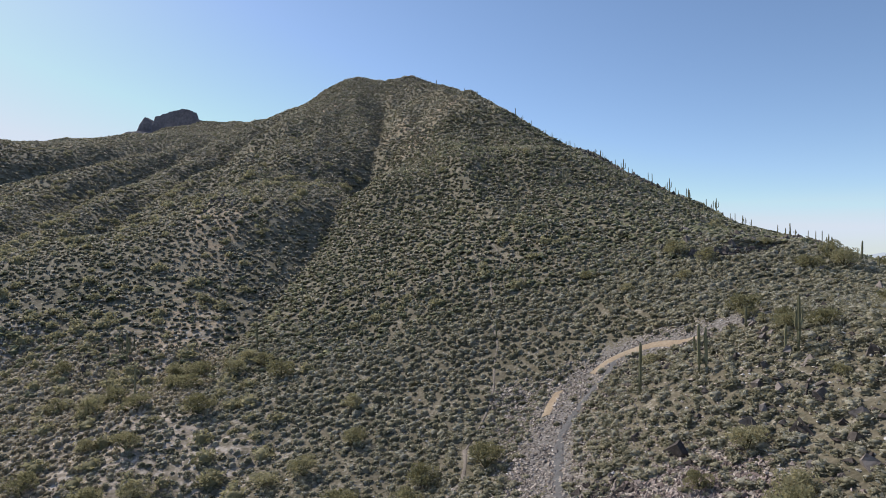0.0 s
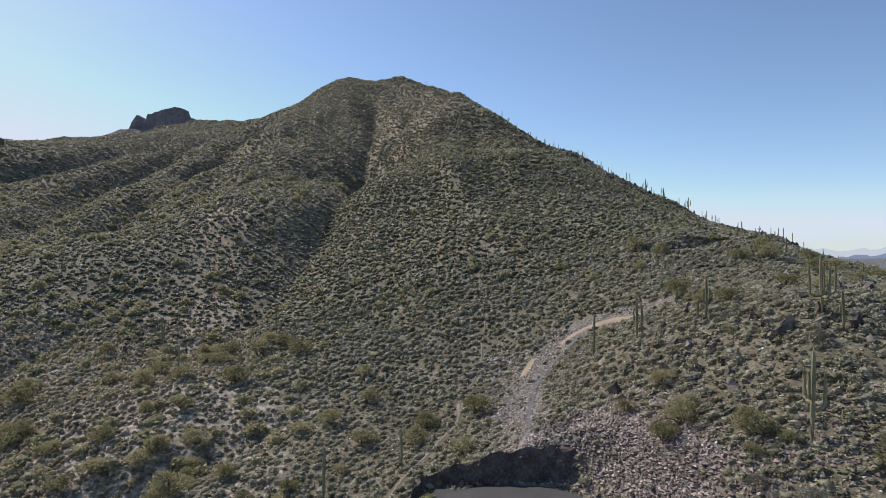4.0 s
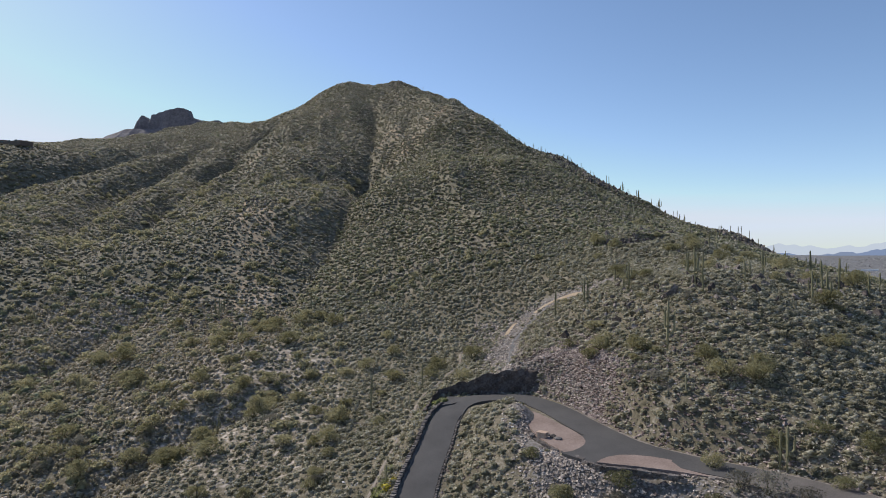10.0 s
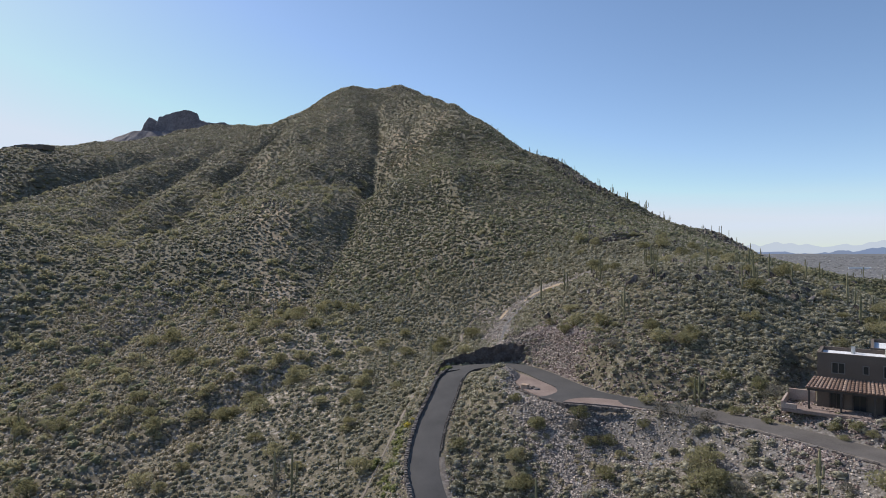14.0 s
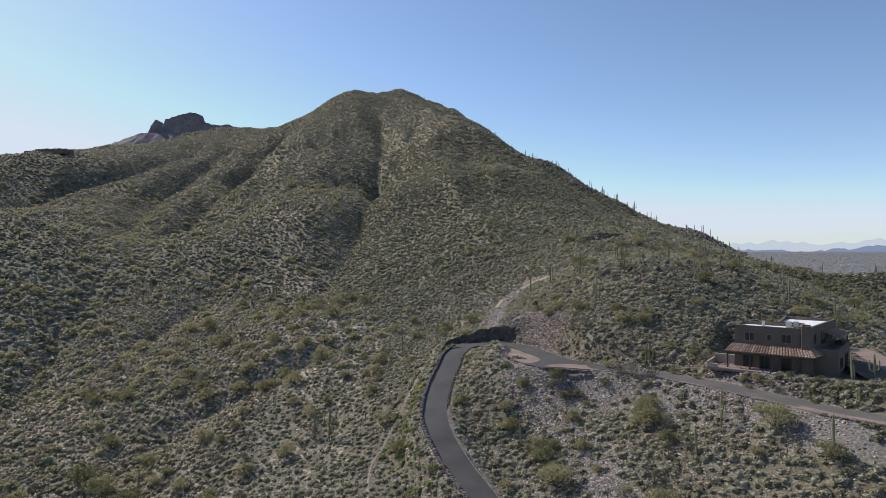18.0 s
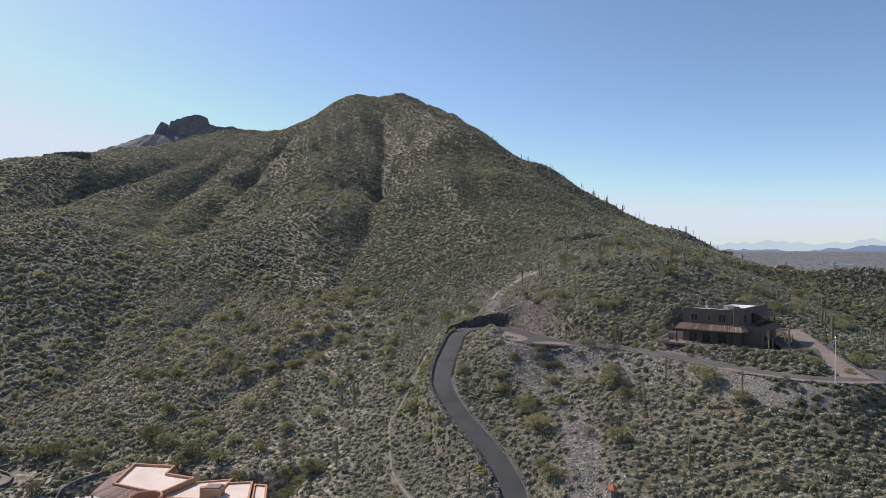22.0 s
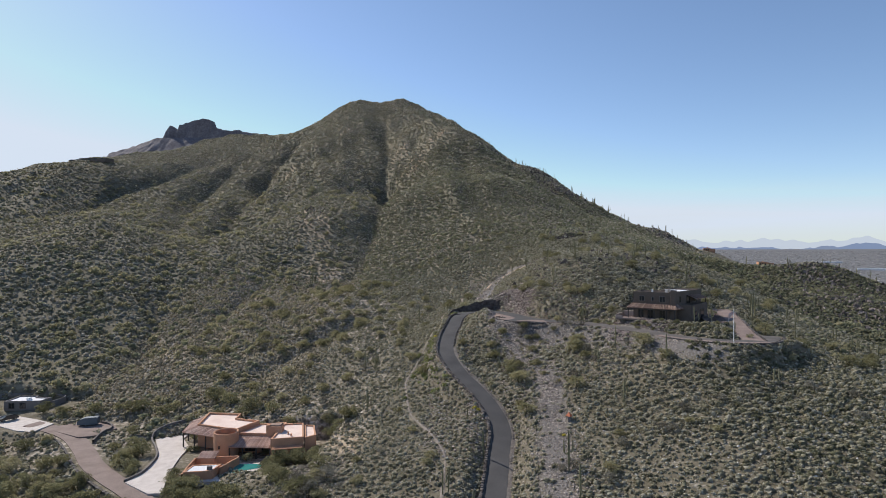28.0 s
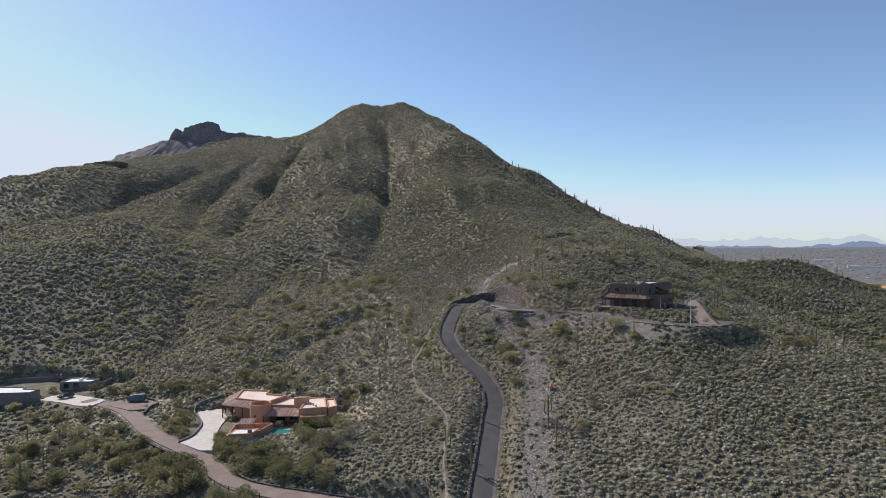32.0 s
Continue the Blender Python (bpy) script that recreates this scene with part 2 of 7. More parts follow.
def block(bm, x0, y0, z0, x1, y1, z1, bevel=0.0):
    """A box from one corner to the other, with rounded edges."""
    made = bmesh.ops.create_cube(bm, size=1, matrix=Matrix.Translation(((x0 + x1) / 2, (y0 + y1) / 2, (z0 + z1) / 2)) @ Matrix.Diagonal((x1 - x0, y1 - y0, z1 - z0, 1)))
    if bevel:
        edges = {e for v in made["verts"] for e in v.link_edges}
        bmesh.ops.bevel(bm, geom=list(edges), offset=bevel, segments=1, affect="EDGES")
    return bm


def box(*a, **k):
    return block(bmesh.new(), *a, **k)


def rod(bm, points, radii, sides=8, ribs=0.0, cap=True):
    """A tapered tube along points; ribs pulls every other edge in."""
    rings, pts = [], [Vector(p) for p in points]
    for i, p in enumerate(pts):
        way = (pts[min(i + 1, len(pts) - 1)] - pts[max(i - 1, 0)]).normalized()
        q = way.to_track_quat("Z", "Y")
        rings.append([bm.verts.new(p + q @ Vector((math.cos(a) * r, math.sin(a) * r, 0)))
                      for j in range(sides) for a, r in [(2 * math.pi * j / sides, radii[i] * (1 - ribs * (j % 2)))]])
    for a, b in zip(rings, rings[1:]):
        for j in range(sides):
            bm.faces.new((a[j], a[(j + 1) % sides], b[(j + 1) % sides], b[j]))
    if cap:
        bm.faces.new(rings[-1])
        bm.faces.new(rings[0][::-1])
    return bm

# ---- land: a smooth sheet through the lines of the plan, with gullies, roads and pads cut into it ----
RIDGES = {
    "main_ridge": [(-52, 625, 207.3), (-40, 565, 184.9), (-28, 505, 168.0), (-12, 450, 149), (8, 385, 126), (23, 352, 111.1), (45, 375, 99.6), (66, 395, 92.9), (82, 385, 88.8),
                   (89, 345, 69.9), (97, 312, 61.7), (110, 300, 52.0), (128, 298, 43.2), (144, 282, 33.2), (147, 258, 30.8), (153, 243, 23.1), (162, 205, 12.7)],
    "summit": [(-78, 612, 202.2), (-112, 613, 205.0), (-135, 600, 192.1), (-152, 580, 174.2), (-180, 590, 161.6), (-226, 630, 165.6), (-256, 670, 174.4), (-300, 600, 150), (-307, 560, 136.5), (-335, 510, 124.8),
               (-330, 440, 108.2), (-312, 395, 100.0), (-311, 365, 94.3), (-330, 345, 87.1), (-346, 335, 82.9), (-361, 315, 75.9), (-400, 270, 66), (-450, 210, 50), (-190, 480, 118.0)],
    "face": [(-42, 305, 68.6), (-40, 376, 106), (4, 217, 62), (0, 133, 23.4), (5, 98, 11.9), (-20, 117, 10.4), (54, 108, 26.4),
             (-45, 460, 140), (-60, 560, 183), (30, 290, 82), (60, 230, 55), (90, 180, 30.1), (92, 255, 45.2), (110, 242, 35.3), (125, 225, 27.5), (108, 200, 29), (-20, 200, 42), (-15, 260, 68), (58, 335, 86)],
    "left_spur": [(-110, 500, 152), (-125, 420, 115), (-115, 340, 85), (-100, 280, 63), (-89, 216, 44.6), (-80, 160, 20), (-68, 115, 3.5)],
    "far_spurs": [(-150, 369, 76), (-172, 283, 54), (-150, 240, 38), (-136, 233, 33), (-189, 164, 33), (-187, 420, 97), (-208, 365, 78), (-222, 318, 64), (-238, 280, 51), (-218, 232, 42),
                  (-227, 177, 28), (-280, 330, 80), (-310, 270, 60), (-330, 180, 38), (-240, 110, 18), (-180, 100, 12), (-280, 60, 5), (-350, 120, 25)],
    "valley": [(-52, 96, 1.9), (-78, 72, -6.3), (-27, 15, -13.7), (-15.5, 51, -3.7), (-7, 54, -0.4), (-35, 60, -4), (-45, 25, -14), (-118, 120, 8),
               (-100, 40, -16), (-128, 15, -22.5), (-102, 1, -24.5), (-76, -16, -24.5), (-50, -22, -24), (-30, -15, -19), (-170, 20, -18),
               (-220, -20, -20), (-150, -40, -27), (-110, -40, -27.5), (-60, -50, -27), (-30, -50, -23), (-15, -30, -18), (-40, -90, -29), (-100, -90, -31),
               (-180, -90, -31), (0, -90, -26), (0, -150, -31), (-100, -160, -34), (-300, -100, -28)],
    "small_hill": [(29.6, 55, 16.7), (37, 43.8, 18.9), (36.4, 40, 18.3), (18.2, 63.6, 10.8), (23, 60.4, 13.8), (27, 29.1, 10.3), (25.6, 19.3, 6.8),
                   (50, 50, 20), (60, 70, 20.4), (75, 100, 19.8), (45, 75, 21), (62, 40, 14.5), (85, 60, 14.4), (60, 22, 8), (80, 30, 7), (12, 45, 6.0), (20, 40, 9), (9.7, 62, 4.8), (10, 80, 7.5)],
    "house_slope": [(42, -1, 3.6), (62, 5, 4.2), (64, -20, 1.3), (53, -31, 1.4), (33, -16, -1.2), (28, -20, -4.4), (40.5, -30, -2.6),
                    (28.5, -37.3, -9.9), (17.3, -37.9, -12.8), (8, -8, -9.0), (8, 15, 1.0), (20, 4, -2), (15, -20, -9.5), (50, -50, -8), (75, -40, -4.5), (75, -70, -10), (40, -70, -14),
                    (20, -70, -18), (110, -60, -7), (60, -110, -20), (120, -110, -14), (82, -18, -3.5), (60, -35, -3.4), (69, -32, -4), (51, -36.5, -3.2)],
    "east": [(169, 127, 12.8), (150, 105, 6.5), (185, 140, 7.7), (160, 160, 6.7), (120, 150, 18.9), (110, 90, 8.4), (110, 40, 1), (140, 60, 2.8), (150, 0, -5), (200, 60, -8), (200, 100, -1.3), (130, -30, -6),
             (200, -60, -14), (215, 190, -3.5), (250, 120, -10), (280, 20, -18), (300, -120, -26), (220, 300, 1.4), (240, 420, 10), (25, 600, 150), (60, 540, 118), (95, 470, 82), (122, 420, 60), (145, 370, 38), (170, 310, 22.8), (182, 255, 14.5), (160, 480, 45), (330, 300, -18), (420, 150, -26), (420, 500, -18)],
    "behind": [(-60, 760, 150), (-160, 720, 140), (60, 700, 130), (-60, 900, 70), (-400, 480, 97.3), (-450, 700, 100), (200, 700, 40),
               (300, 900, -10), (-480, 400, 60), (-560, 100, 10), (-560, -150, -24), (-600, 900, 30), (0, -300, -36), (300, -300, -36), (-400, -300, -34), (560, 0, -32), (560, 800, -28)],
}
GULLIES = [  # line, depth, half-width
    ([(-68, 560), (-64, 500), (-58, 430), (-53, 365), (-50, 300), (-46, 240), (-46, 190), (-48, 150), (-52, 115), (-60, 95)], 12.0, 12.0),
    ([(-157, 545), (-161, 500), (-164, 455), (-165, 405), (-157, 350), (-151, 312), (-151, 280), (-149, 255), (-148, 218), (-140, 175), (-125, 135)], 14.0, 11.0),
    ([(-205, 510), (-210, 451), (-206, 405), (-201, 349), (-194, 301), (-181, 257), (-169, 209), (-155, 165), (-140, 130)], 10.0, 10.0),
    ([(-233, 477), (-239, 423), (-244, 369), (-253, 323), (-258, 283), (-257, 247), (-275, 225), (-300, 190)], 9.0, 9.0),
    ([(32, 372), (48, 352), (66, 328), (84, 296), (100, 268), (106, 240)], 13.0, 9.0),
    ([(20, 400), (12, 330), (10, 280), (14, 235), (16, 200)], 6.0, 9.0),
    ([(-25, 480), (-27, 420), (-33, 370), (-43, 325), (-47, 300)], 7.0, 7.0),
    ([(-95, 520), (-92, 450), (-80, 390), (-66, 340), (-54, 300)], 5.0, 8.0),
    ([(-120, 380), (-108, 330), (-92, 290), (-72, 250), (-56, 215)], 4.0, 7.0),
    ([(-22, 84), (-31, 70), (-46, 55), (-60, 37), (-64, 21), (-71, 8), (-84, 2)], 3.6, 5.0),
    ([(-138, 142), (-124, 97), (-117, 71), (-109, 50), (-113, 38), (-118, 24)], 4.5, 6.0),
    ([(-92, 150), (-90, 118), (-95, 90), (-98, 68), (-108, 50)], 3.5, 5.0),
]


def line_distance(x, y, pts):
    """Distance to a polyline, and how far along it (0 to the number of legs)."""
    best, along = np.full(np.shape(x), 1e9), np.zeros(np.shape(x))
    for i in range(len(pts) - 1):
        ax, ay, bx, by = pts[i][0], pts[i][1], pts[i + 1][0], pts[i + 1][1]
        k = np.clip(((x - ax) * (bx - ax) + (y - ay) * (by - ay)) / ((bx - ax) ** 2 + (by - ay) ** 2), 0, 1)
        d = np.hypot(x - ax - k * (bx - ax), y - ay - k * (by - ay))
        along, best = np.where(d < best, i + k, along), np.minimum(d, best)
    return best, along


def smooth_line(pts, n=8):
    """A Catmull-Rom line through the points."""
    p = np.array([pts[0], *pts, pts[-1]], float)
    out = []
    for i in range(1, len(p) - 2):
        for s in np.arange(n) / n:
            a, b, c, d = p[i - 1:i + 3]
            out.append(0.5 * (2 * b + (c - a) * s + (2 * a - 5 * b + 4 * c - d) * s * s + (3 * b - a - 3 * c + d) * s ** 3))
    return np.array([*out, p[-1]])


def lattice(ix, iy, seed):
    n = (ix.astype(np.int64) * 374761393 + iy.astype(np.int64) * 668265263 + seed * 974634777) & 0xFFFFFFFF
    n = ((n ^ (n >> 13)) * 1274126177) & 0xFFFFFFFF
    return ((n ^ (n >> 16)) & 0xFFFF) / 32767.5 - 1


def rough(x, y, size, seed):
    """Smooth random relief between -1 and 1, with lumps about size metres across."""
    u, v = np.asarray(x) / size, np.asarray(y) / size
    iu, iv = np.floor(u), np.floor(v)
    a, b = u - iu, v - iv
    a, b = a * a * (3 - 2 * a), b * b * (3 - 2 * b)
    g = [[lattice(iu + i, iv + j, seed) for j in (0, 1)] for i in (0, 1)]
    return (g[0][0] * (1 - a) + g[1][0] * a) * (1 - b) + (g[0][1] * (1 - a) + g[1][1] * a) * b


KNOTS = np.array([p for line in RIDGES.values() for p in line], float)


def bend(d2):
    return 0.5 * d2 * np.log(d2 + 1e-6)


_n = len(KNOTS)
_d2 = ((KNOTS[:, None, :2] - KNOTS[None, :, :2]) ** 2).sum(2) / 1e4
_m = np.zeros((_n + 3, _n + 3))
_m[:_n, :_n] = bend(_d2) + np.eye(_n) * 0.002
_m[:_n, _n], _m[:_n, _n + 1:] = 1, KNOTS[:, :2] / 100
_m[_n:, :_n] = _m[:_n, _n:].T
WEIGHTS = np.linalg.solve(_m, np.concatenate([KNOTS[:, 2], np.zeros(3)]))

# centre lines of the drives: x, y, z
ROAD = smooth_line([(-6, -130, -31.5), (-3, -100, -28.5), (-2.4, -76, -25.5), (0.2, -58, -22.2), (2.8, -42, -18.8), (4.2, -31, -15.6), (1.5, -20, -12.2), (-3.6, -8, -9.0), (-6.6, 3, -6.1),
                    (-6.2, 15, -3.9), (-4.2, 27, -1.7), (-2.4, 36.5, -0.3), (1.4, 42.3, 0.35), (7.6, 41.6, 0.85)])
UPPER = smooth_line([(5, 41, 0.5), (9.5, 40, 0.9), (12.6, 34, 1.1), (15.3, 24.5, 1.2), (18.2, 16.5, 1.35), (22.5, 11, 1.5), (27, 6.8, 1.7), (32, 1.8, 1.8), (37, -5, 1.8), (42, -13, 1.7), (47, -20.5, 1.5), (53, -25.8, 1.5), (60, -26.5, 1.4), (65.5, -23, 1.2), (69, -17, 1.1)])
DRIVE = smooth_line([(61.3, -25.2, 1.35), (63.3, -16.5, 2.0), (65.2, -10, 2.5), (67.8, -1, 3.3), (70.4, 8, 4.0), (72, 14, 4.2)])
PINK = smooth_line([(-14, -72, -26.6), (-26, -69.5, -26.4), (-35.5, -66.6, -26.2), (-43, -64.2, -26.0), (-50.2, -61, -25.8), (-56.2, -55.2, -25.65), (-60.4, -50, -25.5), (-64, -46.0, -25.35), (-69, -41, -25.2), (-77, -34, -25.1), (-85, -26, -25.0), (-92, -17, -24.9), (-100, -8, -24.7), (-108, -2.5, -24.45), (-116, 1.0, -23.9)])
# levelled ground: centre, half sizes, turn in degrees, height
PADS = [((51.5, 0.3), (10.5, 10.5), -35, 3.9), ((-53, -19), (17, 11), -8, -24.9), ((-134, 14.5), (20, 9.5), -6, -23.2), ((10.8, 24), (2.4, 8), -22, 1.15),
        ((-70, -22), (6, 15), 25, -25.0), ((47, 106.5), (7, 1.2), 4, 24.3), ((-98, 1), (7, 4), 0, -24.6), ((68, -21), (4, 3.5), 0, 1.2), ((-121, 1.5), (10, 5), -22, -24.05), ((14, 14), (3.6, 3.2), -35, 1.2), ((61.5, -4.6), (3.6, 5.6), -32, 3.3), ((-0.4, 43.4), (2.6, 1.4), 0, 0.1)]


def land(x, y, cut=True):
    x, y = np.asarray(x, float), np.asarray(y, float)
    z = np.full(x.shape, WEIGHTS[_n]) + WEIGHTS[_n + 1] * x / 100 + WEIGHTS[_n + 2] * y / 100
    for k in range(_n):
        z = z + WEIGHTS[k] * bend(((x - KNOTS[k, 0]) ** 2 + (y - KNOTS[k, 1]) ** 2) / 1e4)
    for pts, depth, half in GULLIES:
        d, along = line_distance(x, y, pts)
        ends = np.clip(np.minimum(along / 2.0, (len(pts) - 1 - along) / (len(pts) * 0.5)), 0, 1)
        wide = half * (1 + 0.25 * rough(x, y, 25, 3))
        z = z - depth * np.exp(-(np.sqrt(d * d + 2.5) - 1.6) / wide) * ends ** 0.8
    for kx, ky, up, wide in ((169, 126, 1.6, 18), (-189, 164, 5, 10), (186, 138, 3, 10), (259, 440, 10, 30), (342, 479, 8, 35)):
        z = z + up * np.exp(-((x - kx) ** 2 + (y - ky) ** 2) / wide ** 2)
    hill = np.clip((z + 15) / 60, 0.15, 1)
    z = z + hill * (1.5 * rough(x, y, 47, 1) + 1.3 * rough(x + 0.4 * y, y, 21, 2)) + 0.35 * rough(x, y, 7.3, 4) + 0.18 * rough(x, y, 3.1, 5)
    # ribs that run down the mountain
    z = z + np.clip((z - 12) / 50, 0, 1) * 4.2 * (0.42 - np.abs(rough(x + 0.22 * y, 0.2 * y, 19, 6))) + np.clip((z - 12) / 50, 0, 1) * 1.8 * (0.4 - np.abs(rough(x + 0.3 * y, 0.3 * y, 8, 8)))
    # the plain beyond
    far = np.clip((np.hypot(x + 20, y - 280) - 430) / 260, 0, 1)
    far = far * far * (3 - 2 * far)
    dist = np.hypot(x, y)
    plain = -34 + np.clip((dist - 900) / 2700, 0, 1) * 30
    z = z * (1 - far) + plain * far
    if cut:
        for line, half, soft in ((UPPER, 3.0, 3.8), (ROAD, 2.9, 3.6), (DRIVE, 2.6, 2.5), (PINK, 3.0, 3.0)):
            near = (np.abs(x - line[:, 0].mean()) < 90) & (np.abs(y - line[:, 1].mean()) < 95)
            if near.any():
                d, along = line_distance(x[near], y[near], line)
                level = np.interp(along, np.arange(len(line)), line[:, 2]) - 0.2
                k = np.clip((d - half) / soft, 0, 1)
                k = k * k * (3 - 2 * k)
                z[near] = level * (1 - k) + z[near] * k
        for (px, py), (hx, hy), turn, level in PADS:
            c, s = np.cos(np.radians(turn)), np.sin(np.radians(turn))
            u, v = (x - px) * c + (y - py) * s, -(x - px) * s + (y - py) * c
            k = np.clip(np.maximum(np.abs(u) - hx, np.abs(v) - hy) / 3.0, 0, 1)
            k = k * k * (3 - 2 * k)
            z = (level - 0.2) * (1 - k) + z * k
        # the upper lane keeps its level past the house's terrace
        near = (x > 31) & (x < 50) & (y < 6) & (y > -22)
        if near.any():
            d, along = line_distance(x[near], y[near], UPPER)
            level = np.interp(along, np.arange(len(UPPER)), UPPER[:, 2]) - 0.2
            k = np.clip((d - 2.6) / 2.2, 0, 1)
            z[near] = np.minimum(z[near], level * (1 - k) + z[near] * k)
    return z

# ---- the ground ----


def graded(stops):
    """Coordinates from stops of (end, step): even steps up to each end."""
    out = [stops[0]]
    for end, step in stops[1:]:
        n = max(1, round((end - out[-1]) / step))
        out += list(out[-1] + (end - out[-1]) * (np.arange(n) + 1) / n)
    return np.array(out)


GX = graded([-4800, (-2000, 400), (-900, 110), (-450, 22), (-220, 5), (-110, 2.5), (-30, 1.5), (76, 1.0), (110, 1.7), (220, 3.5), (450, 15), (900, 75), (2000, 220), (4800, 400)])
GY = graded([-900, (-450, 110), (-200, 25), (-95, 4), (64, 1.0), (140, 1.7), (280, 3.0), (660, 5), (900, 20), (1500, 100), (4850, 335)])
_gx, _gy = np.meshgrid(GX, GY)
GZ = land(_gx.ravel(), _gy.ravel()).reshape(_gx.shape)
_i = np.arange(_gx.size).reshape(_gx.shape)
_quads = np.stack([_i[:-1, :-1], _i[:-1, 1:], _i[1:, 1:], _i[1:, :-1]], -1).reshape(-1, 4)
ground = new("ground", raw_mesh("ground", np.stack([_gx.ravel(), _gy.ravel(), GZ.ravel()], 1), _quads, SOIL))
ground.data.shade_smooth()
# ground cover: grey rubble on the fills and in the wash, bare tan scree on the mountain, the town on the plain
WASH = smooth_line([(8, 29), (8.6, 16), (11.4, 4), (15.6, -8), (17, -19), (15.3, -31), (12.6, -47), (10.5, -61), (7, -80), (3, -110)], 4)
FILLS = [(WASH, 3.8), (np.array([(8.8, 27), (10.4, 15), (15, 6.5), (21, 2)]), 4.0), (np.array([(14, 10), (21, 3.5), (29, -5.5), (35, -12), (40, -19.5), (45, -27), (49, -31)]), 4.4), (np.array([(40, -4), (46, -10)]), 3.0)]
TRACK = smooth_line([(7, 49), (7.6, 56), (9.0, 66), (11.8, 74), (15.4, 79), (18.6, 80.6), (21.8, 79.6), (25.2, 76.5), (27.2, 73.6), (32, 71)], 6)
CUT_BANK = np.array([(9.5, 48.6), (14.2, 46.4), (16.8, 41.5), (18.2, 36.5), (19.2, 31)])
SCREE = [([(-40, 365), (-37, 395), (-30, 425)], 7), ([(-44, 300), (-41, 315)], 5), ([(-22, 350), (-12, 375), (0, 395)], 7), ([(-156, 352), (-146, 378), (-138, 410)], 5), ([(-90, 212), (-86, 219)], 4), ([(-137, 231), (-130, 236)], 3),
         ([(-30, 330), (-22, 345)], 6), ([(-120, 430), (-100, 470), (-95, 500)], 7), ([(-60, 120), (-70, 160), (-82, 200)], 12), ([(-33, -20), (-27, -29)], 5), ([(-48, 345), (-47, 385), (-33, 418)], 4), ([(-42, 335), (-29, 348), (-18, 358)], 3.5), ([(-34, 325), (-22, 335), (-8, 345)], 3), ([(-18, 318), (-2, 335), (8, 340)], 2.5), ([(-168, 420), (-166, 460), (-160, 497), (-137, 521)], 3.5), ([(-143, 391), (-131, 400)], 3)]


def cover(lines):
    out = np.zeros(_gx.size)
    for line, half in lines:
        d, _ = line_distance(_gx.ravel(), _gy.ravel(), line)
        out = np.maximum(out, np.clip(1.15 - d / (half * 1.6), 0, 1))
    return out


_high = np.clip(np.maximum((_gy.ravel() - 95) / 50, (np.abs(_gx.ravel() + 5) - 105) / 20), 0, 1)
for _name, _amount in (("high", _high * (0.8 + 0.35 * rough(_gx.ravel(), _gy.ravel(), 26, 72))), ("gravel", cover(FILLS + [(TRACK, 4.2), (CUT_BANK, 2.6)])), ("bare", cover(SCREE)), ("pale", np.clip(1.0 - np.maximum(0, _gx.ravel() + 60 - 34 * np.clip((98 - _gy.ravel()) / 18, 0, 1)) / 18, 0, 1) * np.clip((_gx.ravel() + 135) / 30, 0, 1) * np.clip((190 - _gy.ravel()) / 60, 0, 1) * np.clip((_gy.ravel() + 60) / 40, 0, 1) * (0.7 + 0.34 * rough(_gx.ravel(), _gy.ravel(), 24, 71))), ("town", np.clip((np.hypot(_gx, _gy - 250).ravel() - 650) / 120, 0, 1))):
    ground.data.attributes.new(_name, "FLOAT", "POINT").data.foreach_set("value", (_amount * 0.62).astype(np.float32))
tagged(ground, "stony tan desert soil of a steep hillside valley", "ground", kind="structure")


def height(x, y):
    """The height of the ground sheet as it is built."""
    x, y = np.atleast_1d(np.asarray(x, float)), np.atleast_1d(np.asarray(y, float))
    i, j = np.clip(np.searchsorted(GX, x) - 1, 0, len(GX) - 2), np.clip(np.searchsorted(GY, y) - 1, 0, len(GY) - 2)
    a, b = np.clip((x - GX[i]) / (GX[i + 1] - GX[i]), 0, 1), np.clip((y - GY[j]) / (GY[j + 1] - GY[j]), 0, 1)
    return (GZ[j, i] * (1 - a) + GZ[j, i + 1] * a) * (1 - b) + (GZ[j + 1, i] * (1 - a) + GZ[j + 1, i + 1] * a) * b


def ground_at(x, y):
    return float(height(x, y)[0])


def sweep(line, profile):
    """Verts and quads of a cross-section (offset to the right, height) carried along a line."""
    line = np.asarray(line, float)
    way = np.gradient(line[:, :2], axis=0)
    way /= np.linalg.norm(way, axis=1)[:, None]
    side = np.stack([way[:, 1], -way[:, 0]], 1)
    k = len(profile)
    verts = np.concatenate([np.stack([line[:, 0] + o * side[:, 0], line[:, 1] + o * side[:, 1], line[:, 2] + h], 1)[:, None] for o, h in profile], 1).reshape(-1, 3)
    i = np.arange((len(line) - 1) * k).reshape(-1, k)[:, :-1].ravel()
    return verts, np.stack([i, i + 1, i + 1 + k, i + k], 1)


def strip(name, line, half, mat, label, category, thick=0.7, lift=0.0, crown=0.05):
    line = np.asarray(line, float) + [0, 0, lift]
    profile = [(-half, -thick), (-half, 0), (-half * 0.5, crown * 0.8), (0, crown), (half * 0.5, crown * 0.8), (half, 0), (half, -thick)]
    ob = new(name, raw_mesh(name, *sweep(line, profile), mat))
    ob.data.shade_flat()
    return tagged(ob, label, category, kind="structure")


strip("road", ROAD[:89], 1.95, ASPHALT, "dark grey asphalt lane winding up to a hairpin", "road")


